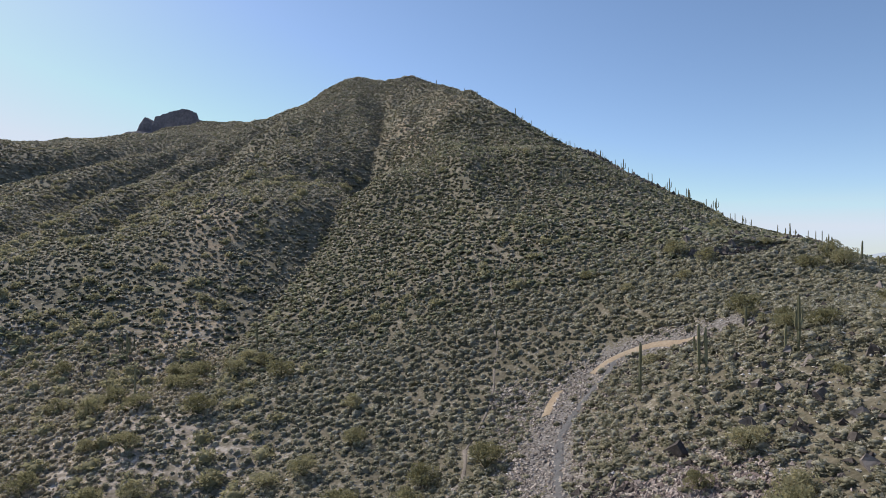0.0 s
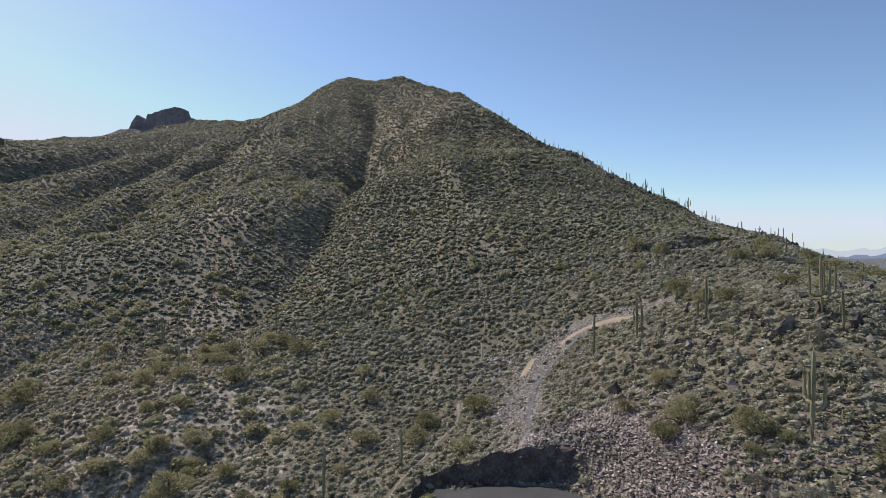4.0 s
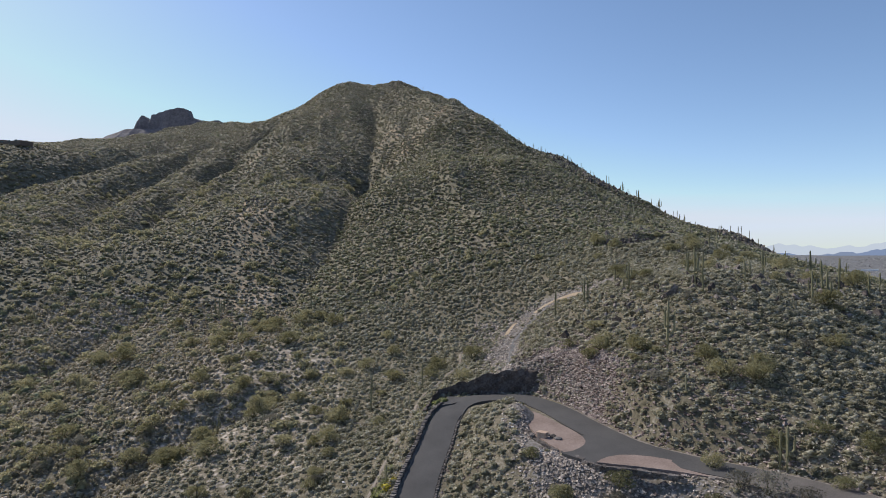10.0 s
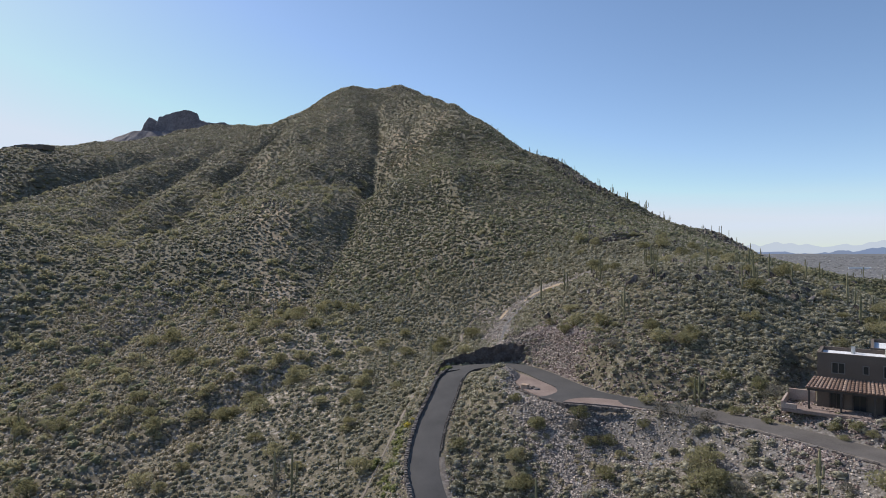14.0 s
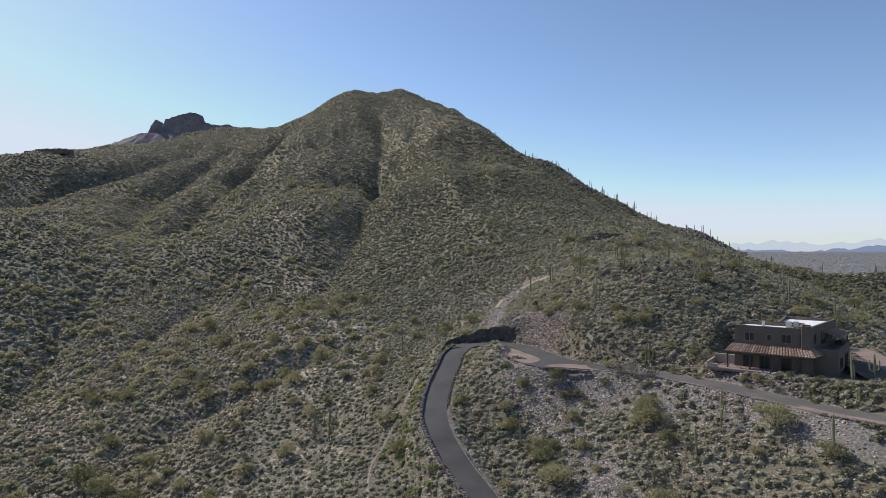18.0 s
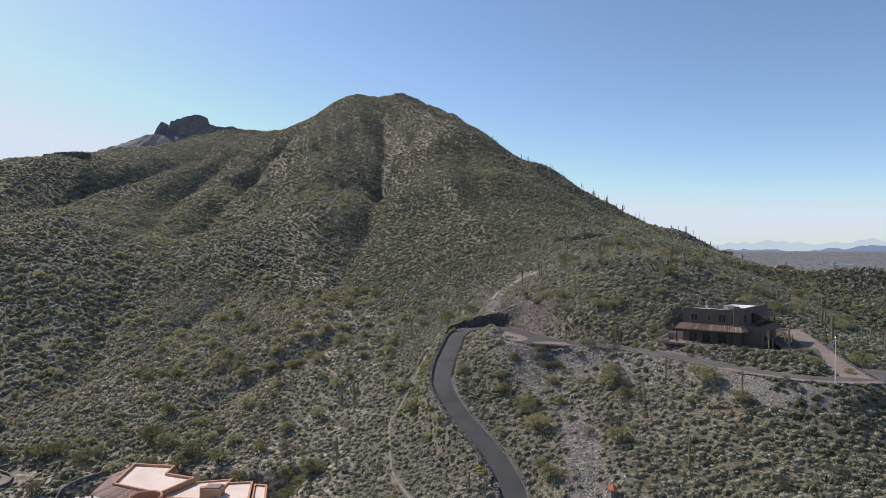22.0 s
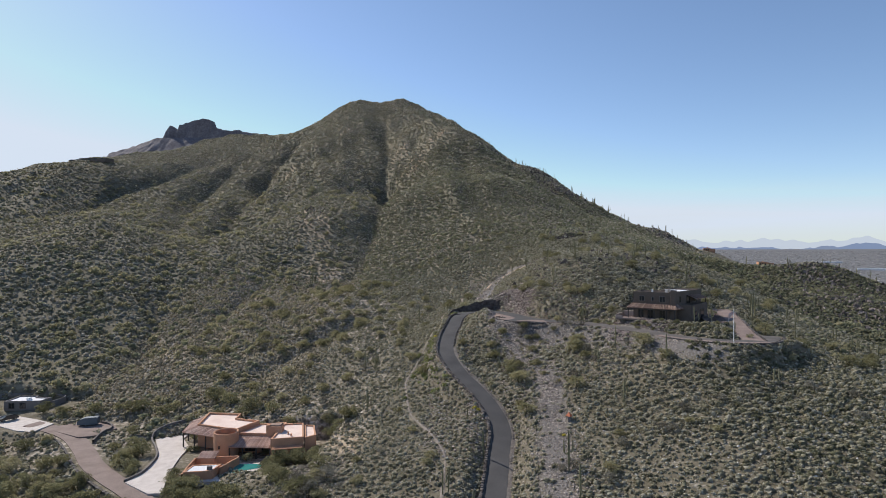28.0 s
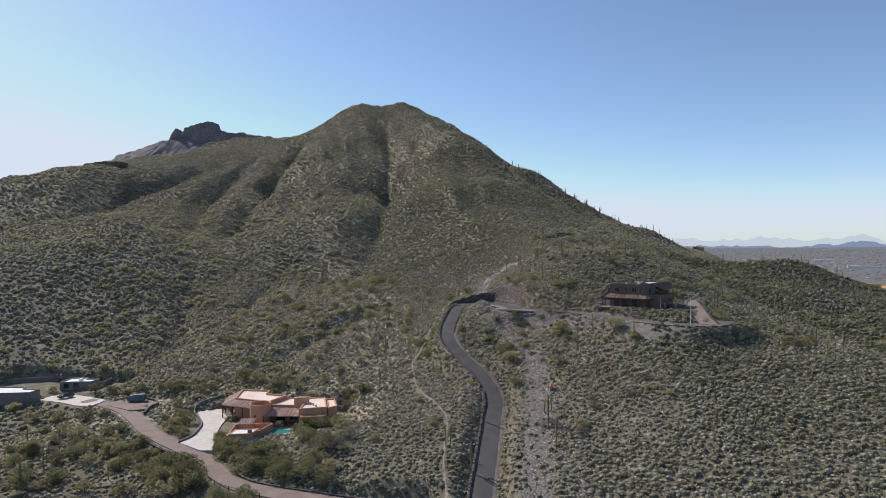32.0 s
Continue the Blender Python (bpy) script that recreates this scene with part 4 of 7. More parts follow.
slab("patio", [(-72.2, -37.0), (-65.0, -42.6), (-62.4, -42.4), (-63.8, -37.7), (-66.0, -29.7), (-67.4, -22), (-67.9, -15.6), (-72.0, -9.0), (-72.3, -4.6), (-79.4, -8.2), (-75.2, -16.0), (-72.0, -23.0), (-70.8, -31.8)], -24.93, PALE_PAVING, "pale patterned concrete forecourt beside the adobe house", "patio")
slab("pool_terrace", [(-62, -37.5), (-52.5, -36.0), (-46, -31.0), (-46.5, -26), (-53, -25.6), (-62.5, -26.5)], -25.05, PALE_PAVING, "pale paved terrace round the pool", "terrace", 1.6)


def yard(name, label, pts, h, mat, thick=0.3, base=None, category="wall"):
    """A garden wall along points, following the ground."""
    line = smooth_line([(x, y, 0) for x, y in pts], 5)
    z = height(line[:, 0], line[:, 1]) if base is None else np.full(len(line), base)
    line[:, 2] = z
    prof = [(-thick / 2, -0.5), (-thick / 2, h - 0.05), (-thick / 2 + 0.05, h), (thick / 2 - 0.05, h), (thick / 2, h - 0.05), (thick / 2, -0.5)]
    v, f = sweep(line, prof)
    me = raw_mesh(name, v, f, mat)
    return tagged(new(name, me), label, category)


yard("courtyard_wall", "terracotta stucco wall enclosing the pool court", [(-62, -27), (-61.6, -32), (-61, -36.5)], 1.5, ADOBE, 0.35, -25.0)
yard("courtyard_wall", "terracotta stucco wall enclosing the pool court", [(-61.8, -27.2), (-57, -26.6), (-52.9, -26.2), (-53.6, -29.5), (-54.6, -33)], 1.6, ADOBE, 0.35, -25.0)
pool = thing("swimming_pool", "turquoise swimming pool in a pale terrace", "pool")
bm = bmesh.new()
bm.faces.new([bm.verts.new((x, y, -24.98)) for x, y in ((-54.2, -34.2), (-51.5, -33.4), (-50.6, -30.5), (-47.6, -29.2), (-47.0, -26.8), (-52.4, -26.6), (-53.2, -29.5))])
part("water", bm, WATER, pool)
hut = thing("spa_room", "white flat roof over a terracotta pool room", "building")
wing(hut, [(-61.0, -36.0), (-55.4, -35.2), (-54.8, -31.2), (-60.6, -31.8)], -26, -23.3, ADOBE, ROOF_WHITE, 0.12)
part("chimney", box(-56.6, -34.8, -24, -55.6, -34.2, -22.6, bevel=0.05), GREY_STUCCO, hut)
tank = thing("gate_kiosk", "small tiled gatehouse in the adobe court", "building")
part("wall", box(-60.4, -28.6, -25.2, -57.4, -26.8, -22.9), ADOBE, tank)
tiled(tank, (-60.8, -29.0, -22.9), (-57.0, -29.0, -22.9), (-57.0, -26.4, -22.2), (-60.8, -26.4, -22.2), 0.3, PALE_TILE)


def grey_house(name, label, polys, z):
    h = thing(name, label, "house")
    h.location = (*polys[0][0], z)
    for poly in polys:
        wing(h, [(x - polys[0][0][0], y - polys[0][0][1]) for x, y in poly], -1.5, 2.9, GREY_STUCCO, ROOF_WHITE, 0.3)
    (ax, ay), (bx, by) = polys[0][0], polys[0][1]
    for s in (2.0, 5.0):
        window(h, on_wall((0, 0), (bx - ax, by - ay), s, 1.6), 1.4, 1.4, 2)
    part("skylight", box(4.6, 2.4, 2.5, 5.8, 3.3, 3.3, bevel=0.1), WHITE, h)
    return h


grey_house("guest_house", "low dark grey guest house with white flat roof", [[(-131, 12.0), (-121.2, 12.6), (-120.6, 16.6), (-125, 17), (-125.5, 18.6), (-131, 18.6)]], -23.7)
grey_house("grey_house", "low grey house with a white flat roof", [[(-152, -4.5), (-131.0, -2.5), (-130.5, 1.6), (-136, 2.6), (-137, 5.0), (-152, 5.0)]], -23.5)
slab("car_court", [(-131, 2.2), (-123.4, -0.6), (-116.2, -4.6), (-111.4, -5.8), (-110.5, 1.4), (-117.0, 5.2), (-124.6, 8.6), (-131.0, 10.0)], -24.06, PALE_PAVING, "pale concrete car court between grey houses", "driveway", 0.9)
slab("parking_apron", [(-108.5, -3), (-98, -9.0), (-93.4, -7.2), (-92.4, -1.5), (-95.5, 2.6), (-106, 4.4), (-110, 1.0)], -24.5, PINK_PAVING, "pinkish concrete parking apron beside the drive", "driveway", 1.0, 0.06)
yard("garden_wall", "pale curving stucco garden wall behind the grey houses", [(-157, 20), (-149, 23.4), (-138, 25.4), (-127, 25.0), (-120.9, 23.4), (-119.7, 19.6), (-120.6, 14.5), (-121.2, 10.8)], 1.4, GREY_STUCCO, 0.3, -23.2)
yard("forecourt_wall", "low pale stone wall edging the forecourt", [(-74.2, -1.5), (-79.8, -7.9), (-75.5, -16.2), (-72.4, -22.9), (-71.2, -31.8), (-72.6, -36.4)], 0.75, STONE, 0.4)
yard("apron_wall", "low stone wall round the parking apron", [(-92.6, -12.0), (-93.4, -8.0), (-93.2, -3.2), (-95.2, 1.0), (-99.0, 3.4)], 0.9, STONE, 0.45)


def trailer():
    """A covered trailer parked on the apron."""
    h = thing("covered_trailer", "blue-grey covered trailer parked on the apron", "trailer", m=pose(-101.2, 1.2, -24.4, 0, 0, 10) @ Matrix.Diagonal((0.68, 0.85, 0.74, 1)))
    bm = bmesh.new()
    prof = [(-3.6, 0.35), (-3.7, 1.2), (-2.9, 2.2), (-1.2, 2.75), (3.4, 2.9), (3.6, 2.6), (3.6, 0.35)]
    a, b = [bm.verts.new((x, -1.15, z)) for x, z in prof], [bm.verts.new((x, 1.15, z)) for x, z in prof]
    n = len(prof)
    for i in range(n):
        bm.faces.new((a[i], a[(i + 1) % n], b[(i + 1) % n], b[i]))
    bm.faces.new(a[::-1])
    bm.faces.new(b)
    bmesh.ops.bevel(bm, geom=bm.edges[:], offset=0.12, segments=2, affect="EDGES")
    part("cover", bm, TRAILER_COVER, h)
    for x in (-0.6, 0.6):
        for y in (-1.0, 1.0):
            w = part("wheel", rod(bmesh.new(), [(x, y - 0.12, 0.36), (x, y + 0.12, 0.36)], [0.36, 0.36], 16), TRIM, h)
            part("rim", rod(bmesh.new(), [(x, y - 0.13, 0.36), (x, y + 0.13, 0.36)], [0.2, 0.2], 10), METAL, w)
    part("drawbar", box(-5.0, -0.06, 0.4, -3.6, 0.06, 0.52), METAL, h)


trailer()


def car():
    h = thing("parked_car", "black car parked in the pale court", "car", m=pose(-124.5, 4.4, -24.03, 0, 0, 55))
    bm = bmesh.new()
    prof = [(-2.2, 0.4), (-2.25, 0.85), (-1.4, 0.98), (-0.7, 1.5), (0.9, 1.52), (1.6, 1.05), (2.2, 0.95), (2.25, 0.4)]
    a, b = [bm.verts.new((x, -0.88, z)) for x, z in prof], [bm.verts.new((x, 0.88, z)) for x, z in prof]
    for i in range(8):
        bm.faces.new((a[i], a[(i + 1) % 8], b[(i + 1) % 8], b[i]))
    bm.faces.new(a[::-1])
    bm.faces.new(b)
    bmesh.ops.bevel(bm, geom=bm.edges[:], offset=0.09, segments=2, affect="EDGES")
    part("body", bm, plain("black_paint", (0.015, 0.015, 0.018), 0.2), h)
    for x in (-1.35, 1.35):
        for y in (-0.8, 0.8):
            w = part("wheel", rod(bmesh.new(), [(x, y - 0.1, 0.33), (x, y + 0.1, 0.33)], [0.33, 0.33], 14), TRIM, h)
            part("rim", rod(bmesh.new(), [(x, y - 0.11, 0.33), (x, y + 0.11, 0.33)], [0.19, 0.19], 10), METAL, w)


car()

# the house on the far ridge
far = thing("ridge_house", "pale modern house low on the far ridge", "house", m=pose(-312, 372, ground_at(-312, 372) - 1.5, 0, 0, -20))
for x0, x1, z in ((-18, -6, 1.9), (-6, 8, 2.7), (8, 24, 1.6)):
    wing(far, [(x0, -4), (x1 - 0.1, -4), (x1 - 0.1, 5), (x0, 5)], -2, z, BROWN_STUCCO, ROOF_WHITE, 0.2)
for k in range(6):
    window(far, on_wall((-18, -4), (24, -4), 3 + 7 * k, 1.5), 2.4, 1.0, 2)



def valley_house(x, y, turn, w, d, tall, wall, roof, label):
    """A low house with two wings, a parapet and windows, seen far off."""
    h = thing("valley_house", label, "house", "houses beyond the hills", m=pose(x, y, ground_at(x, y), 0, 0, turn))
    wing(h, [(-w / 2, -d / 2), (w * 0.1, -d / 2), (w * 0.1, d / 2), (-w / 2, d / 2)], -2.0, tall, wall, roof, 0.25)
    wing(h, [(w * 0.1 + 0.05, -d * 0.4), (w / 2, -d * 0.4), (w / 2, d * 0.35), (w * 0.1 + 0.05, d * 0.35)], -2.0, tall * 0.78, wall, roof, 0.2)
    for k in range(3):
        window(h, on_wall((-w / 2, -d / 2), (w / 2, -d / 2), w * (0.1 + 0.16 * k), tall * 0.5), w * 0.09, tall * 0.34, 2)
    part("chimney", box(-w * 0.2, -0.5, tall - 0.3, -w * 0.2 + 1.0, 0.5, tall + 0.9, bevel=0.05), wall, h)
    return h


valley_house(336, 479, -15, 15, 9, 4.6, ADOBE, TILE, "orange adobe house beyond the saddle")
valley_house(259, 440, -20, 11, 7, 3.2, ADOBE, TILE, "red-orange adobe house at the foot of the ridge")
for _x, _y, _turn, _w in ((430, 480, 15, 15), (452, 462, -20, 18), (470, 500, 30, 14), (420, 440, 5, 16), (520, 520, -10, 16), (540, 470, 20, 15)):
    valley_house(_x, _y, _turn, _w, 9, 4.0, ADOBE if _w > 15 else GREY_STUCCO, ROOF_PINK if _w > 14 else TILE, "low stucco house on the plain beyond the eastern hill")
for _x, _y, _w, _d in ((881, 1073, 62, 18), (1027, 1433, 46, 16), (960, 1010, 30, 14)):
    big = thing("warehouse", "long pale flat-roofed building on the far plain", "building", m=pose(_x, _y, ground_at(_x, _y), 0, 0, -30))
    wing(big, [(-_w / 2, -_d / 2), (_w / 2, -_d / 2), (_w / 2, _d / 2), (-_w / 2, _d / 2)], -1, 3.6, ROOF_WHITE, ROOF_WHITE, 0.2)

# ---- paved details ----
court = bmesh.new()
_rim = [court.verts.new(p) for p in ((57.0, -10.4, 3.8), (62.6, -11.6, 3.0), (65.6, -1.0, 3.6), (69.2, 11.5, 4.25), (68.6, 14.6, 4.35), (66.0, 11.0, 4.25), (62.6, 3.4, 4.1), (58.6, -4.4, 4.05))]
for _f in ((0, 1, 7), (1, 2, 7), (2, 6, 7), (2, 3, 6), (3, 5, 6), (3, 4, 5)):
    court.faces.new([_rim[k] for k in _f])
bmesh.ops.solidify(court, geom=court.faces[:], thickness=0.5)
bmesh.ops.recalc_face_normals(court, faces=court.faces)
tagged(new("house_court", mesh_of(court, "house_court", PINK_PAVING)), "pinkish concrete motor court beside the brown house", "driveway", kind="structure")
slab("entry_apron", [(7.5, 33.8), (8.8, 32.3), (9.8, 30.6), (10.7, 28.6), (11.5, 26.4), (12.5, 23.8), (13.2, 21.6), (13.55, 20.0), (13.5, 18.4), (13.0, 17.0), (12.2, 15.9), (11.2, 14.9), (10.2, 14.5), (9.1, 17.0), (8.2, 20.4), (7.7, 25.1)], 1.36, PINK_PAVING, "pinkish concrete lay-by beside the asphalt drive", "driveway", 0.8)
slab("hairpin_corner", [(-3.5, 39.4), (-1.6, 40.4), (0.6, 43.0), (3.6, 44.6), (-2.5, 45.0)], 0.2, ASPHALT, "dark asphalt filling the outer corner of the hairpin", "road", 0.8)
slab("junction", [(12.6, 20.4), (11.8, 17.4), (10.0, 15.2), (9.9, 14.2), (11.4, 12.4), (13.2, 10.7), (15.4, 11.6), (18.4, 13.0), (17.2, 17.0), (15.6, 21.0)], 1.352, ASPHALT, "dark asphalt between the lay-by and the drive", "road", 0.8)
slab("paved_shoulder", [(12.9, 10.9), (13.6, 11.8), (14.6, 12.6), (16.0, 13.2), (17.6, 13.2), (19.4, 12.6), (21.4, 11.4), (23.4, 9.8), (25.6, 7.9), (27.6, 5.9), (26.4, 4.6), (23.4, 6.6), (20.4, 8.2), (17.0, 9.6), (14.6, 10.3)], 1.5, PINK_PAVING, "pinkish concrete shoulder of the asphalt drive", "driveway", 0.8)
tagged(new("paved_shoulder", raw_mesh("paved_shoulder", *sweep(UPPER[76:100] + [0, 0, 0.06], [(1.3, -0.5), (1.35, 0), (3.0, 0), (3.05, -0.5)]), PINK_PAVING)), "pinkish concrete shoulder along the asphalt drive", "driveway", kind="structure")


def drape(name, pts, half, mat, label, category="path", lift=0.07):
    """A path laid over the ground."""
    line = smooth_line([(x, y, 0) for x, y in pts], 6)
    v, f = sweep(line, [(-half, 0), (-half * 0.5, 0), (0, 0), (half * 0.5, 0), (half, 0)])
    wob = 1 + 0.35 * rough(v[:, 0], v[:, 1], 4, 44)
    mid = np.repeat(line, 5, 0)
    v[:, :2] = mid[:, :2] + (v[:, :2] - mid[:, :2]) * wob[:, None]
    edge = np.tile([-0.12, 0.0, 0.02, 0.0, -0.12], len(line))
    v[:, 2] = height(v[:, 0], v[:, 1]) + lift + edge
    SKIP_LATER.append((line, half + (0.1 if category == "path" else 0.5)))
    return tagged(new(name, raw_mesh(name, v, f, mat)), label, category, kind="structure")


SKIP_LATER = []
drape("trail", [(-9, -95), (-8.6, -80), (-8.4, -71), (-8.8, -61.6), (-8.1, -49.6), (-7.9, -41), (-11.3, -29.5), (-15.2, -19.5), (-16.8, -8.5), (-17.5, 1), (-15.6, 8), (-14, 15), (-12.5, 21), (-10.6, 29.6), (-9, 38.6), (-7.3, 48), (-4.5, 54.5), (-2, 60), (0, 66), (0.2, 72.4)],
      0.34, TRAIL_DIRT, "narrow tan dirt footpath winding up the slope")
drape("trail", [(0.2, 72.0), (2.1, 77), (4, 84), (4.7, 91.9), (5.4, 97), (4.7, 104), (5.2, 112), (5.6, 120.8), (7.5, 126), (8, 133), (6.5, 142), (5, 152)], 0.2, TRAIL_DIRT, "narrow tan dirt footpath climbing the mountain")
ORANGE_DIRT = material("orange_dirt", [(0.22, 0.165, 0.115), (0.31, 0.235, 0.16), (0.37, 0.30, 0.225)], 2, 0.95, 0.05, 8)
drape("dirt_patch", [(16.5, 79.0), (19.0, 79.6), (21.8, 79.0), (24.2, 76.6), (25.6, 74.0), (27.4, 71.8)], 0.75, ORANGE_DIRT, "bare orange dirt on the old track", "dirt")
drape("dirt_patch", [(9.8, 73.4), (10.6, 75.4), (11.4, 77.2), (12.2, 78.8)], 0.6, ORANGE_DIRT, "bare orange dirt beside the old track", "dirt")
drape("gravel_runnel", [(8.3, 52.5), (8.8, 57.5), (9.6, 62), (10.6, 66.4), (12.2, 69.6), (14.6, 72.4), (17.2, 75.6), (19.3, 78.4)], 0.62, material("blue_gravel", [(0.085, 0.08, 0.08), (0.125, 0.12, 0.12), (0.18, 0.175, 0.172)], 0.6, 0.9, 0.06, 8), "blue-grey gravel runnel down the old track")


# ---- stones ----


def boulder(rng, flat=0.8):
    """One angular stone about a metre across, as verts and triangles."""
    bm = bmesh.new()
    bmesh.ops.create_icosphere(bm, subdivisions=1, radius=0.5)
    for v in bm.verts:
        v.co *= rng.uniform(0.72, 1.12)
        v.co.z *= flat
        v.co.x *= rng.uniform(0.9, 1.1)
    bmesh.ops.triangulate(bm, faces=bm.faces)
    v, f = np.array([w.co[:] for w in bm.verts]), np.array([[w.index for w in q.verts] for q in bm.faces])
    bm.free()
    return v, f


def chip(rng):
    """A cheap stone of eight faces."""
    v = np.array([(0.5, 0, 0), (0, 0.5, 0), (-0.5, 0, 0), (0, -0.5, 0), (0.05, 0, 0.4), (0, 0.05, -0.35)]) * rng.uniform(0.65, 1.2, (6, 1)) + rng.normal(0, 0.06, (6, 3))
    return v, np.array([(0, 1, 4), (1, 2, 4), (2, 3, 4), (3, 0, 4), (1, 0, 5), (2, 1, 5), (3, 2, 5), (0, 3, 5)])


_rng = np.random.default_rng(3)
STONES = [raw_mesh("stone", *boulder(_rng, 0.85), STONE) for _ in range(7)]


def ashlar(rng):
    """One roughly squared wall stone, a unit across, with knocked-off corners."""
    bm = bmesh.new()
    bmesh.ops.create_cube(bm, size=1)
    bmesh.ops.bevel(bm, geom=bm.verts[:], offset=0.16, segments=1, affect="VERTICES")
    for v in bm.verts:
        v.co += Vector(rng.normal(0, 0.05, 3))
    return mesh_of(bm, "stone", STONE)


WALL_STONES = [ashlar(_rng) for _ in range(8)]


def stone_wall(name, label, line, off, base, courses, size, seed, lean=0.0):
    """A dry wall of laid stones beside a line: off metres to its right, its foot at base below the line's height."""
    rng = random.Random(seed)
    ob = thing(name, label, "stone wall")
    line = np.asarray(line, float)
    way = np.gradient(line[:, :2], axis=0)
    way /= np.linalg.norm(way, axis=1)[:, None]
    pts = np.stack([line[:, 0] + off * way[:, 1], line[:, 1] - off * way[:, 0], line[:, 2] + base], 1)
    run = np.concatenate([[0], np.cumsum(np.linalg.norm(np.diff(pts, axis=0), axis=1))])
    for c in range(courses):
        s = rng.uniform(0, size)
        while s < run[-1]:
            w = size * rng.uniform(0.8, 1.35)
            k = np.array([np.interp(s + w / 2, run, pts[:, i]) for i in range(3)])
            d = np.array([np.interp(s + w / 2, run, way[:, i]) for i in range(2)])
            st = part("stone", WALL_STONES[rng.randrange(8)], None, ob)
            h = size * rng.uniform(0.55, 0.85)
            st.matrix_local = Matrix.Translation((k[0] - lean * c * d[1] + rng.uniform(-0.06, 0.06), k[1] + lean * c * d[0] + rng.uniform(-0.06, 0.06), k[2] + (c + 0.35) * size * 0.62)) @ Matrix.Rotation(math.atan2(d[1], d[0]) + rng.uniform(-0.25, 0.25), 4, "Z") @ Matrix.Rotation(rng.uniform(-0.2, 0.2), 4, "X") @ Matrix.Diagonal((w * 1.04, size * rng.uniform(0.8, 1.2), h, 1))
            s += w
    return ob


_y = ROAD[:, 1]
stone_wall("roadside_wall", "low dark stone wall along the outer edge of the lane", ROAD[(_y > -28) & (np.arange(len(ROAD)) < 92)], -2.5, -0.15, 2, 0.46, 1)
stone_wall("lower_roadside_wall", "low dark stone wall along the lower lane", ROAD[(_y < -28) & (_y > -84)], -2.5, -0.15, 2, 0.5, 2)
stone_wall("kerb_stones", "row of pale kerb stones along the inner edge of the lane", ROAD[(_y > -45) & (_y < 0)], 2.3, -0.24, 1, 0.26, 3)


def rock_cut():
    """The dark natural rock face blasted out behind the hairpin, with broken blocks on it."""
    line = smooth_line([(-5.6, 38.0, -0.3), (-4.7, 42.2, -0.1), (-2.8, 45.7, 0.1), (1.6, 45.7, 0.3), (6.2, 45.3, 0.5), (10.6, 44.4, 0.75), (13.8, 40.9, 0.9), (15.9, 36.9, 1.0), (17.5, 33, 1.05)], 12)
    n, rows = len(line), 15
    way = np.gradient(line[:, :2], axis=0)
    way /= np.linalg.norm(way, axis=1)[:, None]
    back = np.stack([-way[:, 1], way[:, 0]], 1)
    tall = np.interp(np.arange(n) / (n - 1), [0, 0.12, 0.22, 0.34, 0.45, 0.58, 0.68, 0.8, 0.9, 1], [0.6, 0.9, 1.3, 2.3, 3.5, 4.0, 3.8, 2.6, 1.3, 0.3])
    lean = np.interp(np.arange(n) / (n - 1), [0, 0.6, 0.8, 1], [0.15, 0.2, 0.7, 0.9])
    v = []
    for j in range(rows):
        f = min(1.0, j / (rows - 4))
        run = np.arange(n) * 0.55
        jut = 0.3 * rough(run, 0 * run + tall * f * 1.4, 1.9, 61) + 0.22 * rough(run, 0 * run + tall * f, 0.8, 62)
        up = tall * f + (0.25 * rough(run, 0 * run + j, 0.9, 63) if f < 1 else 0.3 * rough(run, 0 * run + 3 * j, 1.1, 64))
        over = max(0, j - (rows - 4))
        x, y = line[:, 0] + back[:, 0] * (lean * tall * f + jut + over * 0.5), line[:, 1] + back[:, 1] * (lean * tall * f + jut + over * 0.5)
        z = line[:, 2] - 0.3 + up
        if over:
            g = height(x, y)
            z = z * (1 - over / 3) + (g - 0.15) * over / 3
        v.append(np.stack([x, y, z], 1))
    v = np.stack(v, 1).reshape(-1, 3)
    i = np.arange((n - 1) * rows).reshape(-1, rows)[:, :-1].ravel()
    q = np.stack([i, i + rows, i + rows + 1, i + 1], 1)
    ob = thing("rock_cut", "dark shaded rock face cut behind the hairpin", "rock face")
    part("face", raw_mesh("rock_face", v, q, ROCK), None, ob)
    rng = random.Random(44)
    for k in range(280):
        s, f = rng.uniform(0, n - 1.01), rng.uniform(0, 1.3)
        a = int(s)
        row = min(rows - 2, int(f * (rows - 4)))
        p = v[a * rows + row] * (1 - s + a) + v[(a + 1) * rows + row] * (s - a)
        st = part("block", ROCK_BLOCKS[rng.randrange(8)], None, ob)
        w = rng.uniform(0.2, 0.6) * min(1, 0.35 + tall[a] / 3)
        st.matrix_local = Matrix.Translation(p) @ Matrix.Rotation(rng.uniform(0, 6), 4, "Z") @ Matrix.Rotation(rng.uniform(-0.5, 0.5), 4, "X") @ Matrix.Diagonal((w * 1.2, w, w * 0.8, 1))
    return ob


